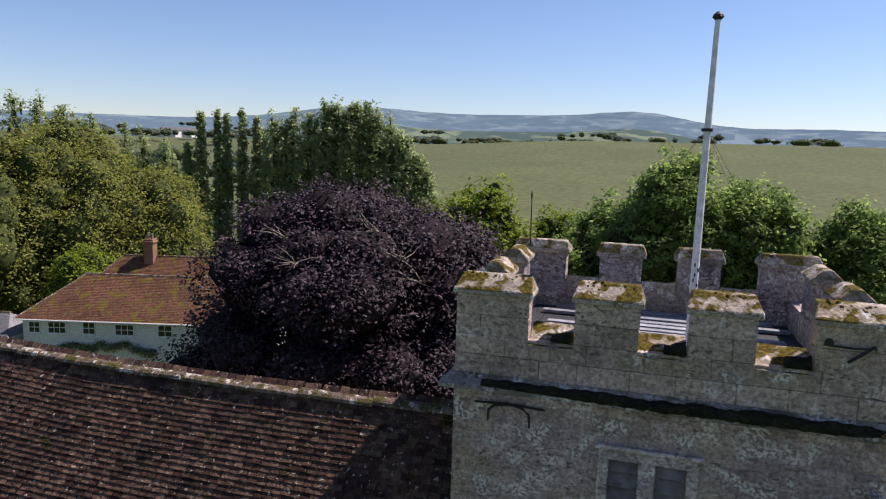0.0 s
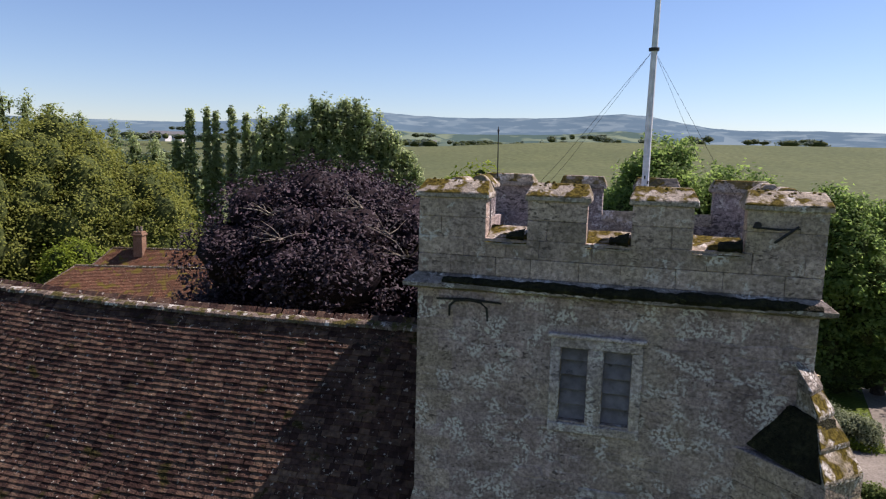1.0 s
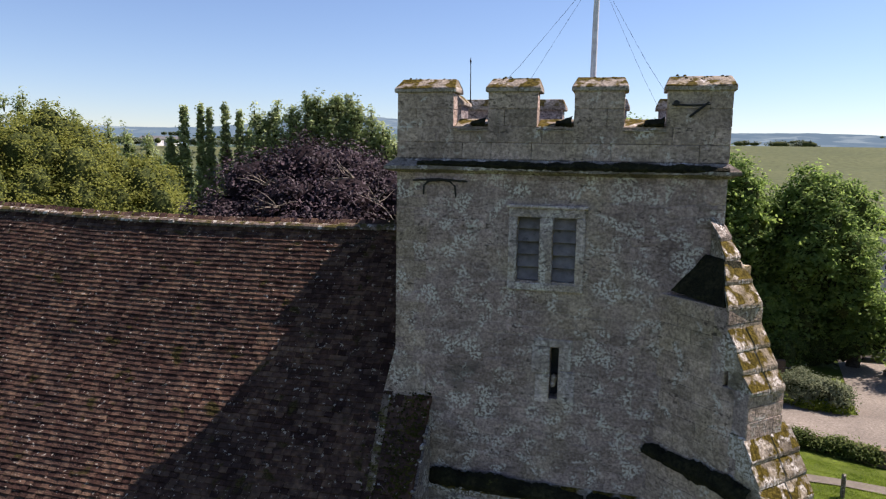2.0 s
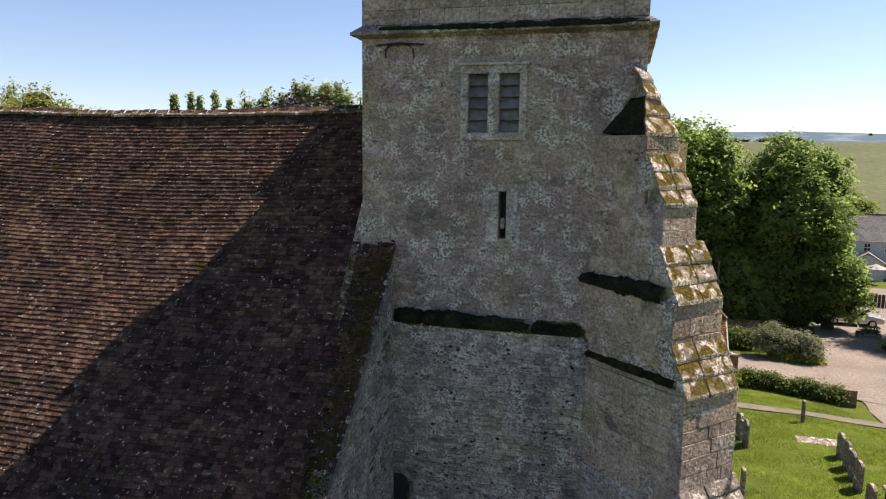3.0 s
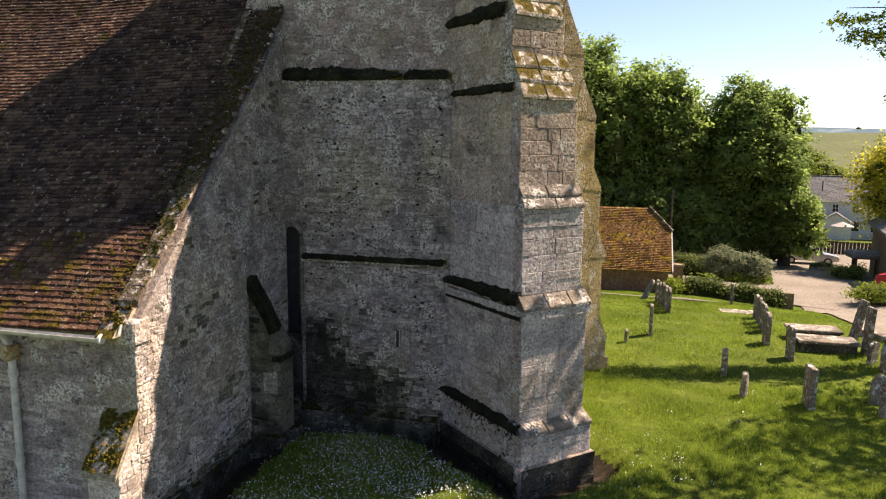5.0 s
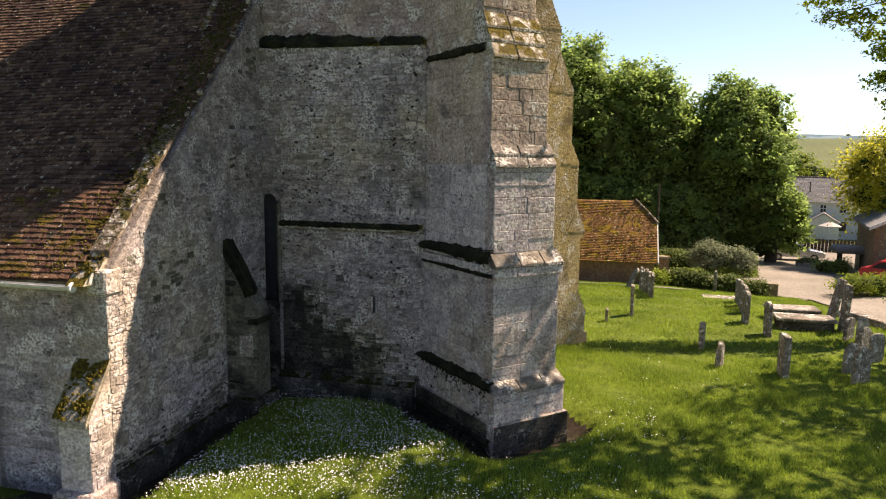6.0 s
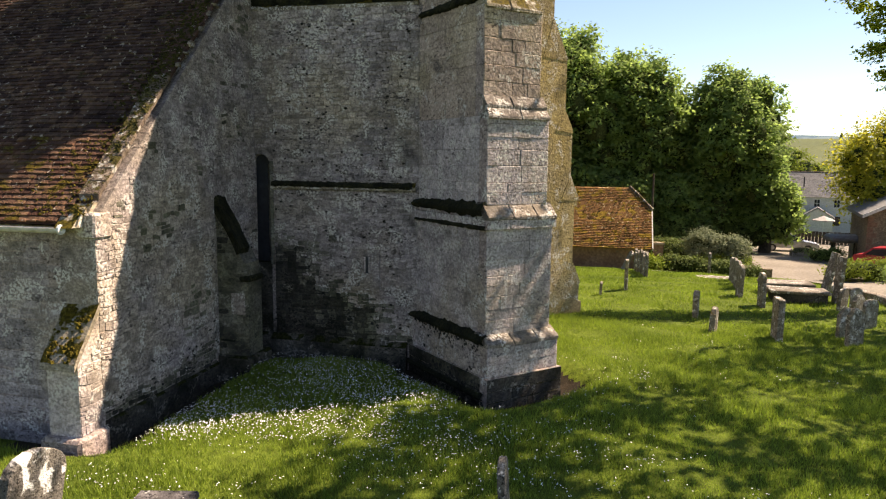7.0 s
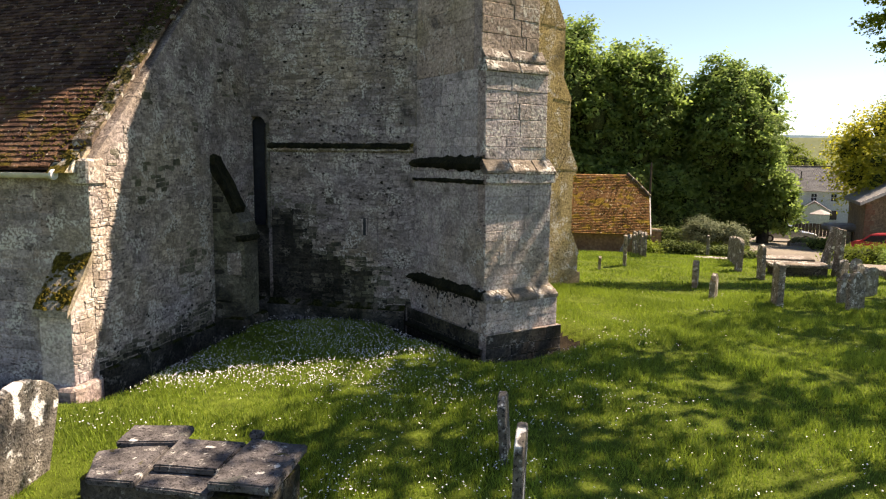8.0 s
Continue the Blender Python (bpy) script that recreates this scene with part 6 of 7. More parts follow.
for a, b in (((17.8, 9.5, 8.6), (12.9, 8.9, 9.3)), ((17.8, 9.5, 9.0), (13.2, 8.8, 8.6)), ((17.9, 9.5, 7.0), (14.4, 8.8, 6.9)), ((18.0, 9.5, 9.9), (12.6, 9.2, 11.2)), ((17.9, 9.6, 8.0), (14.3, 8.7, 7.6)), ((17.8, 9.5, 9.4), (12.0, 9.0, 10.2)), ((18.2, 9.7, 6.6), (15.0, 8.5, 6.2)), ((18.3, 9.7, 5.2), (15.2, 8.4, 4.7)), ((18.0, 9.6, 7.4), (13.7, 8.9, 8.4))):
    mid = ((a[0] + b[0]) / 2, (a[1] + b[1]) / 2, (a[2] + b[2]) / 2 + 0.35)
    part("limb", add_tube(bmesh.new(), [a, mid, b], [0.05, 0.03, 0.008], 5), bark, hanging)
    for f in np.linspace(0.35, 1.0, 9):
        sprays.append((a[0] + (b[0] - a[0]) * f, a[1] + (b[1] - a[1]) * f + r2.uniform(-0.3, 0.3), a[2] + (b[2] - a[2]) * f + 0.3 * (1 - f) - r2.uniform(0, 0.35), 0.28, 0.28, 0.22))
part("crown", leaf_mesh("crown", sprays, 9000, 0.095, leaf_fresh, 83, 9, 0.12, 0.2, 0.05, 0), None, hanging)

# ---------------------------------------------------------------- grass and daisies


def blades(name, x0, x1, y0, y1, count, high, wide, seed, keep):
    r = np.random.default_rng(seed)
    x, y = r.uniform(x0, x1, count), r.uniform(y0, y1, count)
    ok = keep(x, y)
    x, y = x[ok], y[ok]
    n = len(x)
    z = lie(x, y) - 0.01
    patch = 0.6 + 0.5 * (np.sin(x * 2.1 + 1.3 * np.sin(y * 1.7)) * np.sin(y * 2.6 + x * 0.7)) + 0.35 * r.random(n)
    h = high * patch * (0.6 + 0.7 * r.random(n))
    an, lean = r.uniform(0, 2 * np.pi, n), r.uniform(0.1, 0.75, n) * h
    la = r.uniform(0, 2 * np.pi, n)
    dx, dy = np.cos(an) * wide / 2, np.sin(an) * wide / 2
    verts = np.stack((np.stack((x - dx, y - dy, z), 1), np.stack((x + dx, y + dy, z), 1), np.stack((x + lean * np.cos(la), y + lean * np.sin(la), z + h), 1)), axis=1).reshape(-1, 3)
    tagged(part(name, fast_mesh(name, verts, np.arange(3 * n).reshape(-1, 3), blade_mat)), "bright green uneven grass of the churchyard", "grass", "", "stuff")


blades("grass", -2.0, 15.5, -9.5, 4.0, 350000, 0.105, 0.0135, 1, lambda x, y: to_wall(x, y) > np.where(x < 4.2, 0.70, 0.44) + 0.10 * np.sin(x * 9) * np.sin(y * 7))
blades("grass", 4.5, 17.0, 4.0, 25.0, 110000, 0.085, 0.026, 2, lambda x, y: (to_wall(x, y) > 0.10) & (x < 15.3) & ((y < 19.8) | (y > 21.1)))

r3 = np.random.default_rng(12)
dx, dy = [], []
for cx, cy, sx, sy, n in ((2.2, -3.9, 0.8, 0.35, 620), (3.2, -2.3, 0.8, 0.6, 800), (2.4, -1.7, 0.6, 0.5, 400), (4.2, -2.6, 0.6, 0.5, 300), (1.6, -4.5, 0.35, 0.25, 260), (4.6, -4.2, 0.9, 0.6, 380), (6.2, -4.0, 1.0, 0.8, 200), (5.8, -6.4, 0.9, 0.6, 150), (8.4, -5.0, 1.2, 1.0, 130), (7.6, -1.4, 0.8, 0.8, 100), (2.0, -6.2, 0.7, 0.3, 60), (9.5, 0.5, 1.6, 1.6, 70), (4.9, -7.0, 0.25, 0.4, 90)):
    n = int(n * 2.3)
    k = max(n // 5, 1)
    mx, my = r3.normal(cx, sx, k), r3.normal(cy, sy, k)
    w = np.repeat(np.arange(k), 5)
    dx += list(mx[w] + r3.normal(0, 0.10, len(w)))
    dy += list(my[w] + r3.normal(0, 0.10, len(w)))
dx, dy = np.array(dx), np.array(dy)
ok = to_wall(dx, dy) > 0.62
dx, dy = dx[ok], dy[ok]
dv, df = [], []
for x, y in zip(dx, dy):
    z, rr, n = float(lie(x, y)) + random.uniform(0.07, 0.11), random.uniform(0.007, 0.0108), len(dv)
    tx, ty = random.uniform(-0.5, 0.5), random.uniform(-0.5, 0.5)
    for k in range(6):
        a = math.pi * k / 3
        dv.append((x + rr * math.cos(a), y + rr * math.sin(a), z + rr * (tx * math.cos(a) + ty * math.sin(a))))
    df += [(n, n + 1, n + 2, n + 3), (n, n + 3, n + 4, n + 5)]
tagged(part("daisies", fast_mesh("daisies", dv, df, daisy_mat)), "white daisies scattered in drifts over the grass", "flowers", "", "stuff")

# ---------------------------------------------------------------- graves


def headstone(x, y, wide, high, thick, top="round", turn=0.0, lean=0.0, tip=0.0, label="weathered lichened headstone in the grass", ground_z=None, stone=grave_mat):
    """An upright slab whose broad faces look along x."""
    g = float(lie(x, y)) if ground_z is None else ground_z
    t = thing("headstone", x, y, g, label, "gravestone", "gravestones")
    h, w = high, wide / 2
    if top == "round":
        crown = [(w * math.cos(a), h - w * 0.55 + w * 0.55 * math.sin(a)) for a in np.linspace(0, math.pi, 9)]
    elif top == "shoulder":
        crown = [(w, h - 0.16), (w * 0.72, h - 0.13)] + [(w * 0.68 * math.cos(a), h - 0.13 + 0.13 * math.sin(a)) for a in np.linspace(0.2, math.pi - 0.2, 7)] + [(-w * 0.72, h - 0.13), (-w, h - 0.16)]
    elif top == "point":
        crown = [(w, h * 0.72), (w * 0.55, h * 0.9), (0, h), (-w * 0.55, h * 0.9), (-w, h * 0.72)]
    elif top == "broken":
        crown = [(w, h - 0.06), (w * 0.5, h - 0.02), (w * 0.2, h - 0.12), (-w * 0.3, h), (-w, h - 0.09)]
    else:
        crown = [(w, h - 0.02), (w - 0.03, h), (-w + 0.03, h), (-w, h - 0.02)]
    outline = [(-thick / 2, p, q) for p, q in [(-w, -0.25), (w, -0.25)] + crown]
    bm = add_prism(bmesh.new(), outline, (thick, 0, 0))
    bmesh.ops.bevel(bm, geom=[e for e in bm.edges if abs(e.verts[0].co.x - e.verts[1].co.x) < 1e-4], offset=0.012, segments=1, affect="EDGES")
    bmesh.ops.triangulate(bm, faces=[f for f in bm.faces if len(f.verts) > 4])
    m = pose(x, y, g, lean, tip, turn)
    for v in bm.verts:
        v.co = m @ (v.co + 0.005 * noise.noise_vector(v.co * 5 + Vector((x, y, 0))))
    part("slab", bm, stone, t)
    return t


STONES = ((11.24, 3.07, 0.42, 0.92, 0.14, "flat", 4, 1, 0), (9.96, 3.34, 0.36, 0.60, 0.12, "point", -20, 0, 2), (9.80, 5.04, 0.42, 0.68, 0.13, "broken", -12, 2, 0), (11.76, 7.05, 0.50, 0.95, 0.10, "round", 3, 0, -1), (11.50, 8.75, 0.52, 0.98, 0.11, "round", 2, 1, 1),
          (8.22, 8.84, 0.30, 0.95, 0.10, "flat", 0, 0, 0), (7.45, 7.70, 0.25, 0.42, 0.08, "round", 0, 0, 3), (9.13, 13.9, 0.66, 0.98, 0.10, "round", 0, 0, 1), (9.10, 14.75, 0.60, 0.95, 0.10, "shoulder", 0, 0, 0), (9.05, 15.55, 0.60, 1.0, 0.10, "round", 2, 0, -1), (8.98, 16.35, 0.62, 0.95, 0.10, "round", 0, 0, 0),
          (8.90, 17.15, 0.60, 1.0, 0.10, "shoulder", 0, 0, 1), (8.45, 18.6, 0.62, 0.95, 0.10, "round", 8, 0, 24), (12.04, 18.19, 0.30, 0.98, 0.09, "round", 0, 0, 0), (11.80, 10.7, 0.56, 0.95, 0.10, "round", 0, 0, 1), (11.95, 11.7, 0.56, 0.92, 0.10, "round", 0, 0, -1), (12.05, 12.6, 0.56, 0.95, 0.10, "shoulder", 0, 0, 0), (12.15, 13.7, 0.56, 0.9, 0.10, "round", 0, 0, 1),
          (14.0, 8.3, 0.40, 1.36, 0.10, "flat", 6, 0, 3), (14.0, 9.5, 0.40, 1.42, 0.10, "flat", 8, 0, 12),
          (12.78, 3.69, 0.44, 0.68, 0.10, "shoulder", -58, 0, 1), (12.69, 2.82, 0.44, 0.80, 0.11, "shoulder", -56, 0, -1), (13.72, 5.70, 0.46, 0.66, 0.10, "shoulder", -50, 0, -2), (13.84, 7.31, 0.46, 0.62, 0.10, "round", -40, 0, 3), (13.95, 6.65, 0.46, 0.72, 0.10, "round", -44, 0, 0), (13.66, 4.84, 0.44, 0.70, 0.10, "round", -54, 0, 1))
for x, y, w, h, th, top, turn, lean, tip in STONES:
    headstone(x, y, w, h, th, top, turn, lean, tip)
headstone(6.47, -5.72, 0.46, 0.72, 0.085, "round", 3, 0, -4, "thin headstone crusted with white lichen", None, blotched)
headstone(6.77, -7.20, 0.52, 1.06, 0.085, "round", 2, 0, 1, "thin headstone crusted with white lichen", None, blotched)
headstone(1.75, -7.45, 0.86, 1.12, 0.12, "round", 6, -14, 2, "leaning headstone blotched with white and gold lichen", None, blotched)
headstone(2.62, -8.35, 0.42, 0.42, 0.10, "round", 30, 0, -8, "small pale rounded headstone", None)


def ledger(name, pts, z, thick, parent, tiltx=0.0):
    bm = bmesh.new()
    add_prism(bm, [(x, y, z - thick) for x, y in pts], (0, 0, thick))
    bmesh.ops.bevel(bm, geom=list(bm.edges), offset=0.014, segments=2, affect="EDGES")
    bmesh.ops.subdivide_edges(bm, edges=[e for e in bm.edges if e.calc_length() > 0.3], cuts=3)
    for v in bm.verts:
        v.co.z += tiltx * (v.co.x - pts[0][0])
    return part(name, roughen(bm, 0.010, 5.0), tomb_mat, parent)


tomb = thing("ledger_tomb", 3.7, -7.2, -0.4, "low group of grey lichened ledger slabs on a stone base", "tomb")
ledger("slab", [(2.60, -6.72), (3.24, -6.58), (3.34, -6.98), (2.72, -7.16)], 0.045, 0.075, tomb)
ledger("slab", [(2.62, -7.30), (3.20, -6.90), (3.40, -7.78), (2.92, -7.82)], 0.0, 0.07, tomb)
ledger("slab", [(3.30, -6.93), (4.00, -6.86), (4.05, -7.48), (3.42, -7.54)], 0.055, 0.07, tomb)
ledger("slab", [(4.06, -6.85), (4.66, -6.86), (4.74, -7.76), (4.14, -7.80)], 0.10, 0.085, tomb)
ledger("slab", [(3.36, -7.50), (4.12, -7.46), (4.15, -7.80), (3.42, -7.80)], -0.02, 0.06, tomb)
part("base", roughen(box((2.75, -7.72, -0.6), (4.62, -6.95, -0.05), None, 0.03), 0.03, 3), black_stone, tomb, "rough dark stone base")
part("bump_stone", roughen(box((4.02, -6.86, 0.08), (4.16, -6.76, 0.17), None, 0.03), 0.02, 8), tomb_mat, tomb)


def chest(x0, y0, x1, y1, top, tilt, label):
    g = float(lie((x0 + x1) / 2, (y0 + y1) / 2))
    t = thing("chest_tomb", (x0 + x1) / 2, (y0 + y1) / 2, g, label, "tomb", "chest tombs")
    part("base", roughen(box((x0 + 0.08, y0 + 0.06, g - 0.2), (x1 - 0.08, y1 - 0.06, top - 0.08), None, 0.02), 0.02, 3), black_stone, t, "dark stone sides")
    bm = box((x0, y0, top - 0.09), (x1, y1, top), None, 0.02)
    bmesh.ops.subdivide_edges(bm, edges=[e for e in bm.edges if e.calc_length() > 0.4], cuts=3)
    part("lid", roughen(bm, 0.012, 4.0), pale_weathering, t, "pale lichened lid")


chest(12.25, 8.12, 13.85, 8.95, 0.06, 0, "pale lidded chest tomb beside tall headstones")
chest(12.30, 9.50, 13.80, 10.30, 0.05, 0, "pale lidded chest tomb beside tall headstones")
flat = thing("ledger_stone", 11.9, 15.4, float(lie(11.9, 15.4)), "flat pale ledger stone lying in the grass", "gravestone")
gz = float(lie(11.9, 15.4))
part("slab", roughen(box((11.15, 15.05, gz - 0.1), (12.70, 15.75, gz + 0.05), None, 0.02), 0.01, 3), grave_mat, flat)

# ---------------------------------------------------------------- barn, wall and lane side


def tiled_slope(name, parent, a, b, c, d, rows, mat, seed):
    """Overlapping courses of tiles from the ridge a-b to the eave d-c, joined."""
    r = random.Random(seed)
    a, b, c, d = Vector(a), Vector(b), Vector(c), Vector(d)
    nrm = (b - a).cross(d - a).normalized()
    if nrm.z < 0:
        nrm = -nrm
    verts, faces = [], []
    for j in range(rows):
        f0, f1 = j / rows, (j + 1.25) / rows
        p0, q0, p1, q1 = a.lerp(d, f0), b.lerp(c, f0), a.lerp(d, min(f1, 1.02)), b.lerp(c, min(f1, 1.02))
        n = max(int((q1 - p1).length / 0.24), 1)
        for k in range(n):
            g0, g1 = (k + 0.03) / n, (k + 0.97) / n
            lift = nrm * (0.035 + r.uniform(0, 0.012))
            s = len(verts)
            verts += [p0.lerp(q0, g0), p0.lerp(q0, g1), p1.lerp(q1, g1) + lift, p1.lerp(q1, g0) + lift, p1.lerp(q1, g1), p1.lerp(q1, g0)]
            faces += [(s, s + 1, s + 2, s + 3), (s + 3, s + 2, s + 4, s + 5)]
    tagged(part(name, fast_mesh(name, [tuple(v) for v in verts], faces, mat), None, parent), "", "", "", "stuff")


barn = thing("barn", 5.5, 28, -1.9, "low barn with a half-hipped roof gold with lichen", "barn")
part("wall", box((0.5, 25.6, -2.6), (10.0, 31.0, -0.75)), brick_mat, barn, "dark brick wall under low eaves")
bm = bmesh.new()
vs = [bm.verts.new(p) for p in ((0.4, 25.2, -0.85), (10.15, 25.2, -0.85), (10.15, 27.15, 1.02), (8.95, 28.25, 2.22), (0.4, 28.25, 2.22), (0.4, 31.3, -0.85), (10.15, 31.3, -0.85), (10.15, 29.35, 1.02))]
for f in ((0, 1, 2, 3, 4), (4, 3, 7, 6, 5), (2, 7, 3), (1, 6, 7, 2), (0, 4, 5), (0, 5, 6, 1)):
    bm.faces.new([vs[i] for i in f])
part("roof", bm, gold_tile, barn)
tiled_slope("tiles", barn, (0.4, 28.25, 2.24), (8.95, 28.25, 2.24), (10.15, 27.15, 1.04), (0.4, 27.15, 1.04), 14, gold_tile, 1)
tiled_slope("tiles", barn, (0.4, 27.15, 1.04), (10.15, 27.15, 1.04), (10.18, 25.1, -0.92), (0.4, 25.1, -0.92), 24, gold_tile, 2)
barn_spots = []
for k in range(700):
    f, x = random.uniform(0, 1) ** 0.8, random.uniform(5.0, 10.0)
    barn_spots.append((x, 28.1 - 3.0 * f, 2.14 - 2.95 * f, random.uniform(0.02, 0.045)))
cushions("moss", barn, barn_spots, moss_gold, "golden moss and lichen on the barn roof", 11)
part("hip_tiles", add_tube(bmesh.new(), [(8.95, 28.25, 2.28), (9.6, 27.7, 1.68), (10.2, 27.12, 1.05)], [0.09, 0.09, 0.09], 8), ridge_mat, barn)
part("bargeboard", add_prism(bmesh.new(), [(10.14, 27.15, 0.90), (10.14, 27.15, 1.06), (10.14, 25.05, -0.88), (10.14, 25.05, -1.0)], (0.06, 0, 0)), pale_pipe, barn)
part("door", box((4.5, 25.56, -2.3), (5.6, 25.62, -0.9)), dark_wood_and_gloom, barn)
stub = thing("gate_pier", 10.6, 27.0, -2.1, "small brick pier with a pale cap beside the barn", "pier")
part("shaft", box((10.35, 26.7, -2.6), (10.85, 27.2, -0.85)), brick_mat, stub)
part("cap", box((10.28, 26.63, -0.86), (10.92, 27.27, -0.74), None, 0.02), coping_stone, stub)
mast = thing("pole", 10.8, 36.1, -2.8, "tall thin grey telegraph pole", "pole")
part("shaft", add_tube(bmesh.new(), [(10.8, 36.1, -3.1), (10.8, 36.1, 2.95)], [0.09, 0.06], 8), bark, mast)


def leafy(name, x0, y0, x1, y1, low, high, wide, mat, label, count, size, seed, category):
    g = float(lie((x0 + x1) / 2, (y0 + y1) / 2))
    t = thing(name, (x0 + x1) / 2, (y0 + y1) / 2, g, label, category)
    n = max(int(math.hypot(x1 - x0, y1 - y0) / (wide * 0.8)), 1)
    rr = random.Random(seed)
    shapes = []
    for k in range(n + 1):
        f = k / n
        x, y = x0 + (x1 - x0) * f, y0 + (y1 - y0) * f
        gg = float(lie(x, y))
        shapes.append((x, y, gg + high * 0.45 * rr.uniform(0.85, 1.15), wide * rr.uniform(0.8, 1.2), wide * rr.uniform(0.8, 1.2), high * 0.55 * rr.uniform(0.85, 1.2)))
    part("stems", add_tube(bmesh.new(), [(x0, y0, float(lie(x0, y0)) - 0.1), ((x0 + x1) / 2, (y0 + y1) / 2, g + high * 0.3), (x1, y1, float(lie(x1, y1)) - 0.1)], [0.05] * 3, 5), bark, t)
    part("leaves", leaf_mesh("leaves", shapes, count, size, mat, seed, 20, 0.18, 0.7, 0.0, 0.7), None, t)
    return t


kerb = thing("churchyard_wall", 15.0, 9.5, -0.3, "low curved kerb wall with a pale stone top", "wall")
bend = [(14.75 + 0.42 * math.sin(math.pi * k / 12) + 0.02 * k, 11.6 - 0.52 * k) for k in range(13)]
for (xa, ya), (xb, yb) in zip(bend[:-1], bend[1:]):
    za, zb = float(lie(xa, ya)), float(lie(xb, yb))
    bm = add_prism(bmesh.new(), [(xa, ya, za - 0.2), (xb, yb + 0.012, zb - 0.2), (xb, yb + 0.012, zb + 0.22), (xa, ya, za + 0.22)], (0.32, 0.02, 0))
    bmesh.ops.bevel(bm, geom=list(bm.edges), offset=0.02, segments=1, affect="EDGES")
    part("kerb_stone", roughen(bm, 0.012, 4), pale_weathering, kerb)
wall = thing("churchyard_wall", 13.5, 25.9, -2.3, "low stone wall overgrown with ivy", "wall")
for k in range(10):
    f0, f1 = k / 10, (k + 1) / 10
    xa, ya, xb, yb = 10.9 + 5.35 * f0, 26.35 - 1.0 * f0, 10.9 + 5.35 * f1, 26.35 - 1.0 * f1
    za, zb = float(lie(xa, ya)), float(lie(xb, yb))
    bm = add_prism(bmesh.new(), [(xa, ya, za - 0.3), (xb - 0.01, yb, zb - 0.3), (xb - 0.01, yb, zb + 0.45 + 0.45 * f1), (xa, ya, za + 0.45 + 0.45 * f0)], (0.05, 0.35, 0))
    part("length", roughen(bm, 0.02, 3), sandstone, wall)
leafy("ivy_hedge", 11.0, 26.3, 15.6, 25.5, 0, 0.85, 0.30, leaf_ivy, "dark ivy growing over the low wall", 8000, 0.10, 91, "hedge")
leafy("shrub", 9.7, 26.0, 10.2, 25.8, 0, 0.75, 0.45, leaf_fresh, "small green shrub against the barn", 2500, 0.09, 92, "shrub")
leafy("shrub", 13.9, 34.0, 15.9, 33.6, 0, 2.1, 1.0, leaf_grey, "grey-green bushy shrub beside the lane", 12000, 0.10, 93, "shrub")
leafy("shrub", 14.0, 33.3, 16.2, 33.0, 0, 0.5, 0.4, leaf_fresh, "low green growth at the foot of a shrub", 5000, 0.10, 94, "shrub")
leafy("shrub", 3.0, 42.4, 14.6, 42.6, 0, 3.4, 1.5, leaf_ivy, "dark undergrowth below the trees", 15000, 0.17, 95, "shrub")
leafy("shrub", 15.2, 45.0, 19.6, 46.2, 0, 3.4, 1.4, leaf_ivy, "dark undergrowth below the trees", 8000, 0.17, 89, "shrub")
leafy("shrub", 10.8, 36.6, 13.0, 36.2, 0, 1.3, 0.8, leaf_ivy, "dark shrub beside the forecourt", 5000, 0.11, 99, "shrub")
leafy("shrub", 20.4, 27.6, 25.5, 27.0, 0, 1.15, 0.8, leaf_fresh, "garden shrubs by the brick house", 12000, 0.09, 96, "shrub")
leafy("shrub", 21.3, 22.5, 24.0, 22.0, 0, 1.0, 0.8, leaf_dark, "garden shrubs by the brick house", 6000, 0.09, 97, "shrub")
leafy("shrub", 22.0, 38.3, 23.2, 38.1, 0, 1.0, 0.6, leaf_dark, "dark shrub beside the lane", 3000, 0.09, 98, "shrub")
pier = thing("gate_pier", 15.3, 44.2, -3.3, "old stone gate pier with an urn finial", "pier")
part("shaft", box((15.0, 43.9, -3.9), (15.7, 44.6, -2.75), None, 0.02), ashlar, pier)
part("cap", box((14.9, 43.8, -2.76), (15.8, 44.7, -2.62), None, 0.03), coping_stone, pier)
part("urn", add_tube(bmesh.new(), [(15.35, 44.25, -2.64), (15.35, 44.25, -2.55), (15.35, 44.25, -2.45), (15.35, 44.25, -2.32), (15.35, 44.25, -2.26), (15.35, 44.25, -2.2)], [0.12, 0.06, 0.17, 0.2, 0.22, 0.08], 10), coping_stone, pier)
back_wall = thing("garden_wall", 11, 40, -3.2, "dark garden wall under the trees", "wall")
part("wall", box((2.0, 41.0, -3.7), (14.6, 41.4, -2.0)), brick_mat, back_wall)

# ---------------------------------------------------------------- buildings


def pane_window(parent, m, w, h, bars=2):
    """A framed window in the local x-z plane of m, its face towards -y."""
    win = part("window", box((-w / 2, -0.05, 0), (w / 2, 0.03, h), m), white_paint, parent, "white framed window")
    for i in range(bars):
        for k in range(2):
            a = -w / 2 + 0.06 + i * (w - 0.06) / bars
            part("pane", box((a, -0.065, 0.06 + k * (h - 0.06) / 2), (a + (w - 0.06) / bars - 0.06, -0.045, (k + 1) * (h - 0.06) / 2), m), glass_dark, win)
    part("sill", box((-w / 2 - 0.06, -0.14, -0.07), (w / 2 + 0.06, 0.0, 0.0), m), white_paint, win)
    return win


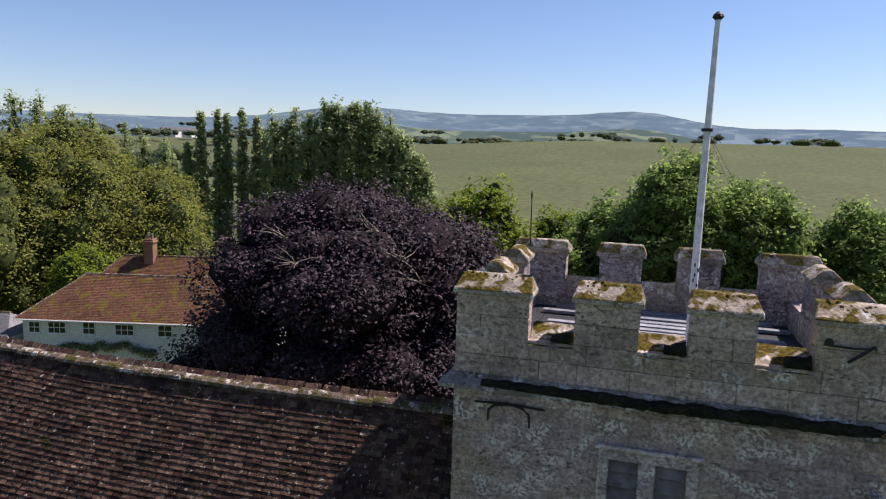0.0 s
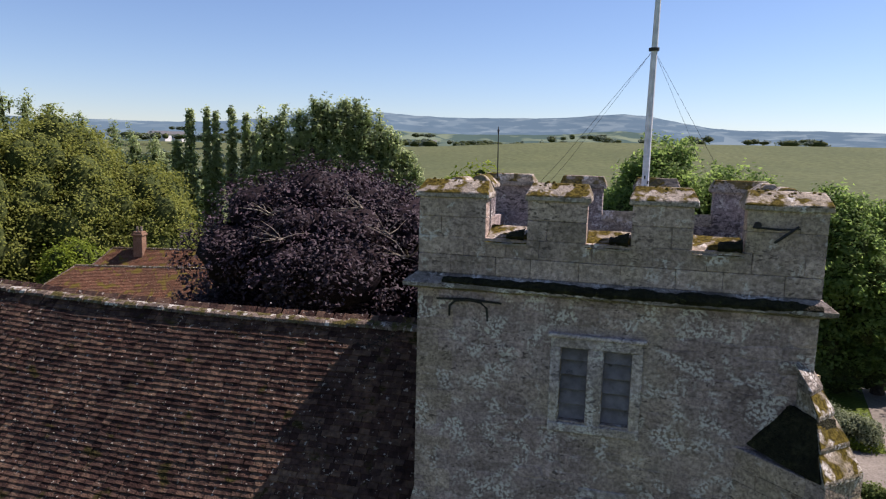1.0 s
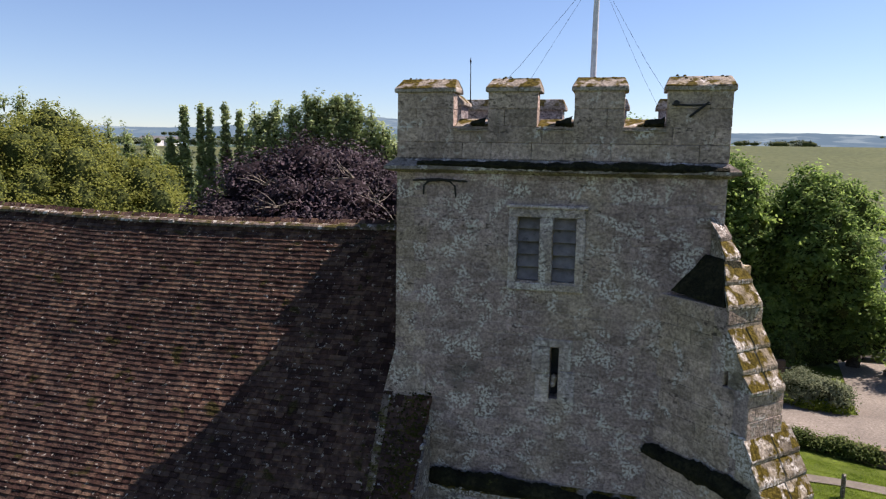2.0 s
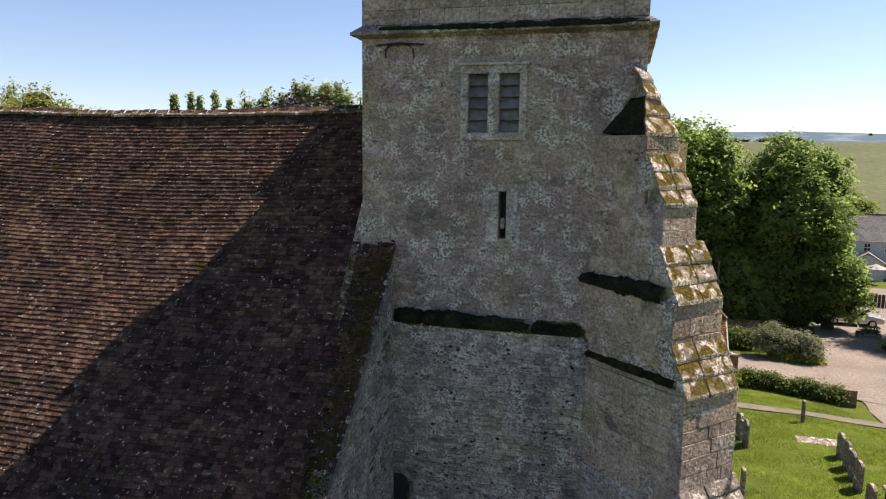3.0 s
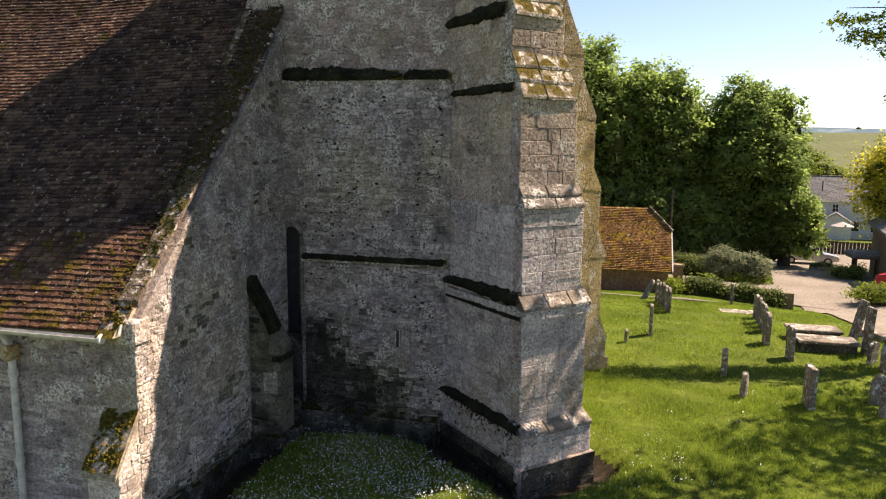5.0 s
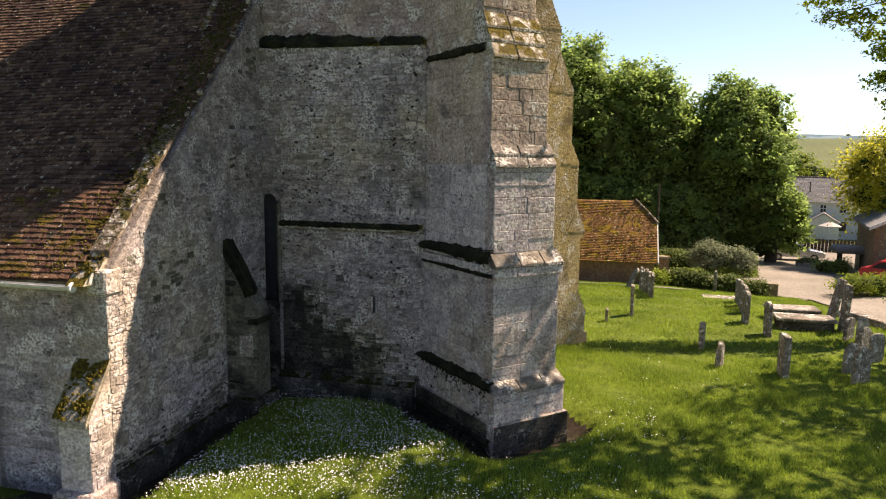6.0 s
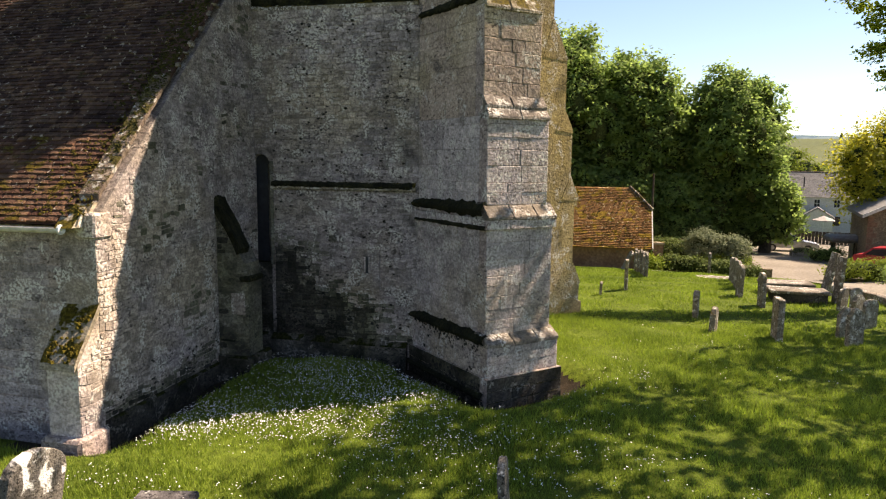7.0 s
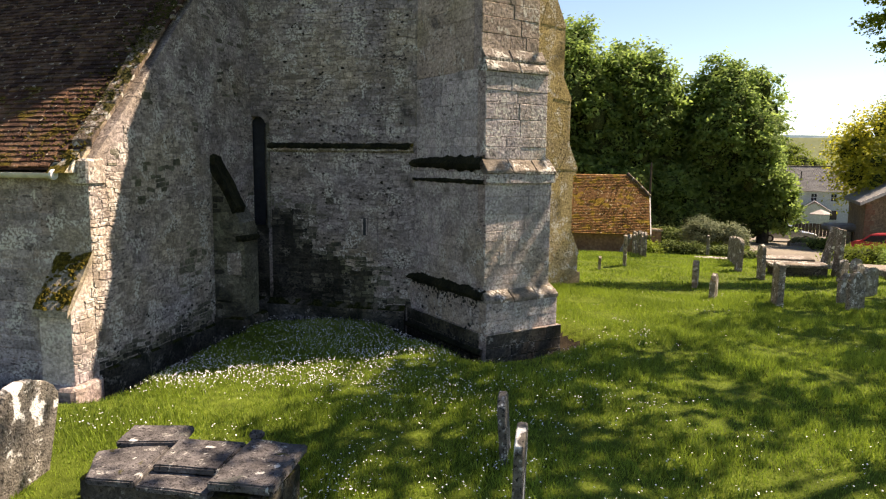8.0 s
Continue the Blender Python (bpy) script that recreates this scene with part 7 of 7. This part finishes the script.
def hip_roof(parent, m, length, depth, low, high, left_hip, right_hip, over, mat, name="roof"):
    bm = bmesh.new()
    l, d = length, depth
    p = [(-over, -over, low), (l + over, -over, low), (l + over, d + over, low), (-over, d + over, low), (left_hip, d / 2, high), (l - right_hip, d / 2, high)]
    v = [bm.verts.new(m @ Vector(q)) for q in p]
    for f in ((0, 1, 5, 4), (1, 2, 5), (2, 3, 4, 5), (3, 0, 4), (0, 3, 2, 1)):
        bm.faces.new([v[i] for i in f])
    rf = part(name, bm, mat, parent)
    a, b, c, e = (m @ Vector(p[i]) + Vector((0, 0, 0.03)) for i in (4, 5, 1, 0))
    tiled_slope("tiles", rf, a, b, c, e, 30, mat, 5)
    part("ridge", add_tube(bmesh.new(), [m @ Vector(p[4]) + Vector((0, 0, 0.04)), m @ Vector(p[5]) + Vector((0, 0, 0.04))], [0.11, 0.11], 8), ridge_mat, rf)
    if left_hip > 0:
        part("hip", add_tube(bmesh.new(), [m @ Vector(p[0]), m @ Vector(p[4])], [0.1, 0.1], 8), ridge_mat, rf)
    return rf


hm = pose(-47.2, 35.2, 0, 0, 0, 15.5)
house = thing("white_house", -40, 40, -6.2, "white rendered house under a weathered hipped tile roof", "house")
part("wall", box((0, 0, -8.5), (19, 8, -0.5), hm), white_wall, house)
hip_roof(house, hm, 19, 8, -0.52, 2.55, 3.4, 3.4, 0.45, old_tile)
for x, w, h in ((1.0, 0.95, 0.95), (2.9, 1.5, 1.0), (5.6, 1.05, 1.05), (8.6, 1.6, 0.95), (12.0, 1.2, 1.0)):
    pane_window(house, hm @ pose(x, 0, -1.75), w, h, 3 if w > 1.2 else 2)
part("gutter", add_tube(bmesh.new(), [hm @ Vector((-0.45, -0.5, -0.55)), hm @ Vector((19.4, -0.5, -0.55))], [0.07, 0.07], 6), white_paint, house)
wing = part("wing", box((0.8, 8.0, -8.5), (19, 14.5, -0.1), hm), white_wall, house)
hip_roof(house, hm @ pose(0.8, 8.0, 0), 18.2, 6.5, -0.1, 3.1, 2.4, 3, 0.4, old_tile, "wing_roof")
stack = part("chimney", box((5.6, 10.4, 0.5), (6.5, 11.4, 4.9), hm, 0.03), brick_mat, house, "brick chimney with clay pots")
part("chimney_cap", box((5.5, 10.3, 4.5), (6.6, 11.5, 4.7), hm, 0.03), brick_mat, stack)
for k in range(2):
    part("pot", add_tube(bmesh.new(), [hm @ Vector((5.85 + 0.4 * k, 10.9, 4.88)), hm @ Vector((5.85 + 0.4 * k, 10.9, 5.4))], [0.14, 0.11], 8), ridge_mat, stack)
part("creeper", leaf_mesh("creeper", [tuple(hm @ Vector((x, -0.15, z))) + (0.55, 0.25, 0.32) for x, z in ((3.5, -2.9), (4.6, -2.7), (5.6, -2.9), (6.6, -2.6), (7.6, -2.7), (8.6, -2.5), (9.6, -2.9), (10.6, -3.1))], 3500, 0.14, leaf_grey, 101, 20, 0.2, 0.5, 0.1, 0.7), None, house, "grey-green creeper on the wall")
shed = thing("outhouse", -50, 33, -6.5, "low white outhouse with a grey slate roof", "outhouse")
part("wall", box((-7.0, -1.0, -8.5), (-0.6, 4, -2.0), hm), white_wall, shed)
hip_roof(shed, hm @ pose(-7.0, -1.0, 0), 6.2, 5, -2.0, -0.55, 0.2, 1.2, 0.25, slate_roof)
pane_window(shed, hm @ pose(-1.6, -1.0, -3.5), 0.8, 0.9)

pm = pose(29.2, 88.2, 0, 0, 0, -15)
inn = thing("inn", 35, 88, -4.8, "white rendered inn with a long grey slate roof", "house")
part("wall", box((0, 0, -6), (16, 7, -0.5), pm), white_wall, inn)
hip_roof(inn, pm, 16, 7, -0.55, 2.7, 0, 0, 0.3, slate_roof)
for x in (2.0, 4.1, 6.3, 8.6, 11):
    pane_window(inn, pm @ pose(x, 0, -1.85), 0.75, 1.05)
    part("ground_window", box((x - 0.5, -0.06, -4.2), (x + 0.5, 0.0, -3.0), pm), glass_dark, inn)
part("vent_pipe", add_tube(bmesh.new(), [pm @ Vector((4.6, 1.2, 0.3)), pm @ Vector((4.6, 1.2, 2.1))], [0.07, 0.07], 6), iron, inn)
part("down_pipe", add_tube(bmesh.new(), [pm @ Vector((4.6, 1.2, 0.35)), pm @ Vector((3.4, -0.3, -0.6)), pm @ Vector((3.4, -0.1, -4.5))], [0.06] * 3, 6), iron, inn)
porch = part("porch", add_prism(bmesh.new(), [(4.6, -3, -5.5), (8.2, -3, -5.5), (8.2, -3, -3.0), (6.4, -3, -1.9), (4.6, -3, -3.0)], (0, 3, 0), pm), white_wall, inn, "white gabled porch")
part("porch_roof", add_prism(bmesh.new(), [(4.4, -3.1, -3.1), (6.4, -3.1, -1.82), (8.4, -3.1, -3.1), (8.4, -3.1, -3.0), (6.4, -3.1, -1.7), (4.4, -3.1, -3.0)], (0, 3.1, 0), pm), slate_roof, inn)


def parasol(x, y, z, r, mat, label):
    t = thing("parasol", x, y, z, label, "parasol")
    bm = bmesh.new()
    top = bm.verts.new((x, y, z + 2.5))
    rim = [bm.verts.new((x + r * math.cos(a), y + r * math.sin(a), z + 1.95)) for a in np.linspace(0, 2 * math.pi, 9)[:-1]]
    lower = [bm.verts.new((v.co.x, v.co.y, v.co.z - 0.12)) for v in rim]
    for k in range(8):
        bm.faces.new((top, rim[k], rim[(k + 1) % 8]))
        bm.faces.new((rim[k], lower[k], lower[(k + 1) % 8], rim[(k + 1) % 8]))
    part("canopy", bm, mat, t)
    part("pole", add_tube(bmesh.new(), [(x, y, z), (x, y, z + 2.45)], [0.03, 0.03], 6), white_paint, t)


parasol(30.6, 80.0, float(lie(30.6, 80)) + 0.0, 1.3, red_cloth, "red parasol in front of the inn")
parasol(34.2, 79.5, float(lie(34.2, 79.5)), 1.3, canvas, "pale canvas parasol in front of the inn")
fence = thing("timber_fence", 27, 60, -4.0, "dark timber fence behind the parked car", "fence")
for k in range(26):
    x = 23.6 + 0.30 * k
    y = 60.6 - 0.07 * k
    part("board", box((x, y, float(lie(x, y)) - 0.1), (x + 0.28, y + 0.05, -2.75 + 0.02 * (k % 3)), None, 0.01), bark, fence)

bmx = pose(23.7, 34.6, 0, 0, 0, -12)
cottage = thing("brick_cottage", 25.5, 37, -3.0, "brown brick and stone cottage gable with pale verge", "house")
part("wall", add_prism(bmesh.new(), [(0, 0, -3.6), (6.4, 0, -3.6), (6.4, 0, 0.55), (3.2, 0, 2.25), (0, 0, 0.55)], (0, 9, 0), bmx), sandstone, cottage)
for k in range(11):
    part("quoin", box((-0.03, -0.03, -3.2 + 0.34 * k), (0.5 if k % 2 else 0.3, 0.2, -2.9 + 0.34 * k), bmx, 0.01), brick_mat, cottage, "red brick quoin")
for s, (x0, z0, x1, z1) in enumerate(((-0.35, 0.40, 3.2, 2.32), (6.75, 0.40, 3.2, 2.32))):
    part("roof", add_prism(bmesh.new(), [(x0, -0.25, z0), (x1, -0.25, z1), (x1, -0.25, z1 + 0.2), (x0, -0.25, z0 + 0.2)], (0, 9.5, 0), bmx), slate_roof, cottage)
    part("verge", add_prism(bmesh.new(), [(x0, -0.32, z0 + 0.02), (x1, -0.32, z1 + 0.02), (x1, -0.32, z1 + 0.24), (x0, -0.32, z0 + 0.24)], (0, 0.10, 0), bmx), white_wall, cottage, "pale verge boards")
part("shutter", box((2.5, -0.06, -1.6), (3.9, 0.0, 0.2), bmx), bark, cottage, "brown slatted shutter")
# brick courses near the corner
for k in range(22):
    for q in range(9):
        x = 0.5 + 0.22 * q + (0.11 if k % 2 else 0)
        block("brick", cottage, sandstone, bmx @ Vector((x + 0.1, -0.008, -2.0 + 0.115 * k)), (0.20, 0.035, 0.095), -12)
arbour = thing("timber_porch", 23.8, 39.5, -3.2, "small timber porch with a slate roof beside the cottage", "porch")
for x, y in ((23.2, 39.0), (24.6, 38.8), (23.4, 40.2), (24.8, 40.0)):
    part("post", box((x, y, -3.6), (x + 0.14, y + 0.14, -1.6)), bark, arbour)
part("roof", roughen(box((22.9, 38.6, -1.62), (25.1, 40.5, -1.15), None, 0.15), 0.02, 2), slate_roof, arbour)
trough = thing("stone_trough", 22.4, 44.0, -3.4, "rough stone trough with flowers beside the lane", "trough")
part("basin", roughen(box((21.8, 43.6, -3.5), (23.3, 44.5, -2.95), None, 0.06), 0.05, 2), coping_stone, trough)
part("plants", leaf_mesh("plants", [(22.3, 44.0, -2.85, 0.4, 0.3, 0.2), (22.9, 44.1, -2.85, 0.35, 0.3, 0.22)], 900, 0.09, leaf_grey, 104, 16, 0.1, 0.5, 0, 0.7), None, trough)

# ---------------------------------------------------------------- cars


def car(x, y, turn, paint, label):
    g = float(lie(x, y)) + 0.05
    m = pose(x, y, g, 0, 0, turn)
    t = thing("car", x, y, g, label, "car")
    low = [(-2.15, 0.32), (2.1, 0.32), (2.2, 0.5), (2.12, 0.72), (1.5, 0.86), (0.95, 0.92), (-1.85, 0.95), (-2.15, 0.88), (-2.2, 0.6)]
    bm = add_prism(bmesh.new(), [(a, -0.85, b) for a, b in low], (0, 1.7, 0), m)
    bmesh.ops.bevel(bm, geom=list(bm.edges), offset=0.05, segments=2, affect="EDGES")
    body = part("body", bm, paint, t)
    cabin = [(-1.75, 0.92), (-1.2, 1.38), (-0.3, 1.46), (0.3, 1.40), (1.05, 0.92)]
    bm = bmesh.new()
    lo = [bm.verts.new(m @ Vector((a, -0.80 + 0.14 * (b - 0.9), b))) for a, b in cabin]
    hi = [bm.verts.new(m @ Vector((a, 0.80 - 0.14 * (b - 0.9), b))) for a, b in cabin]
    bm.faces.new(lo)
    bm.faces.new(hi[::-1])
    for i in range(5):
        j = (i + 1) % 5
        bm.faces.new((lo[i], lo[j], hi[j], hi[i]))
    part("cabin", bm, paint, t)
    for side in (-1, 1):
        for pts in ([(-1.55, 0.96), (-1.15, 1.30), (-0.38, 1.37), (-0.38, 0.96)], [(-0.30, 0.96), (-0.30, 1.37), (0.28, 1.32), (0.88, 0.96)]):
            yy = side * 0.80
            part("side_window", add_prism(bmesh.new(), [(a, yy - side * 0.14 * (b - 0.9) - 0.005, b) for a, b in pts], (0, 0.012 * side, 0), m), glass_dark, t)
    part("windscreen", add_prism(bmesh.new(), [(0.34, -0.64, 1.385), (0.34, 0.64, 1.385), (1.03, 0.70, 0.95), (1.03, -0.70, 0.95)], (0.02, 0, 0.02), m), glass_dark, t)
    for a in (-1.35, 1.35):
        for side in (-1, 1):
            w = part("wheel", add_tube(bmesh.new(), [m @ Vector((a, side * 0.66, 0.31)), m @ Vector((a, side * 0.87, 0.31))], [0.31, 0.31], 18), tyre_mat, t)
            part("rim", add_tube(bmesh.new(), [m @ Vector((a, side * 0.80, 0.31)), m @ Vector((a, side * 0.885, 0.31))], [0.2, 0.19], 14), car_silver, w)
    for side in (-1, 1):
        part("headlight", box((2.06, side * 0.6 - 0.18, 0.62), (2.18, side * 0.6 + 0.18, 0.74), m, 0.02), white_paint, body)


car(22.9, 49.3, -6, car_silver, "silver saloon car parked on the lane")
car(24.3, 31.2, -35, car_red, "small red car parked by the cottage")

# ---------------------------------------------------------------- far woods, hedges and farms
woods, rr = [], random.Random(31)
for k in range(58):
    az, dist = rr.uniform(-46, -4) if k < 50 else rr.uniform(-4, 17), rr.choice((640, 700, 800, 950, 1150, 1400, 1700))
    x, y = 2 + dist * math.sin(radians(az)), -8 + dist * math.cos(radians(az))
    # height fits the camera's view near the horizon, not the ground below
    z = 14.5 + dist * math.tan(radians(0.55 + 0.0007 * (dist - 600) + (0.5 if az > -6 else 0.0)))
    for q in range(rr.randint(1, 5)):
        s = rr.uniform(2.0, 4.5) * (1 + dist / 2500)
        woods.append((x + rr.uniform(-40, 40), y + rr.uniform(-10, 10), z - s * 0.2, s * rr.uniform(1, 2.2), s, s * rr.uniform(0.6, 0.9)))
for k in range(46):
    az, dist = rr.uniform(-44, -28), rr.uniform(240, 520)
    x, y = 2 + dist * math.sin(radians(az)), -8 + dist * math.cos(radians(az))
    z = float(lie(x, y))
    s = rr.uniform(2.5, 5)
    woods.append((x, y, z + s * 0.6, s * 1.6, s, s))
tagged(part("far_woods", leaf_mesh("far_woods", woods, 26000, 1.6, leaf_far, 33, 20, 1.3, 0.7, 0, 0.85)), "far trees and copses, most set by sightline near the horizon", "woods", "", "stuff")
for k, (az, dist, w) in enumerate(((-38.6, 900, 26), (-37.6, 930, 34), (-17.2, 1500, 30), (-13.0, 1900, 30), (-30.4, 1300, 24))):
    x, y = 2 + dist * math.sin(radians(az)), -8 + dist * math.cos(radians(az))
    # height set by an elevation angle from the camera, not by the ground
    z = 14.5 + dist * math.tan(radians(0.75))
    f = thing("farm_building", x, y, z - 6, "white farm building far off, set by sightline before the downs", "farm building", "far farm buildings")
    part("wall", box((x - w / 2, y, z - 12), (x + w / 2, y + 12, z)), white_wall, f)
    part("roof", add_prism(bmesh.new(), [(x - w / 2 - 1, y - 1, z), (x - w / 2 - 1, y + 6, z + 4), (x - w / 2 - 1, y + 13, z)], (w + 2, 0, 0)), slate_roof, f)
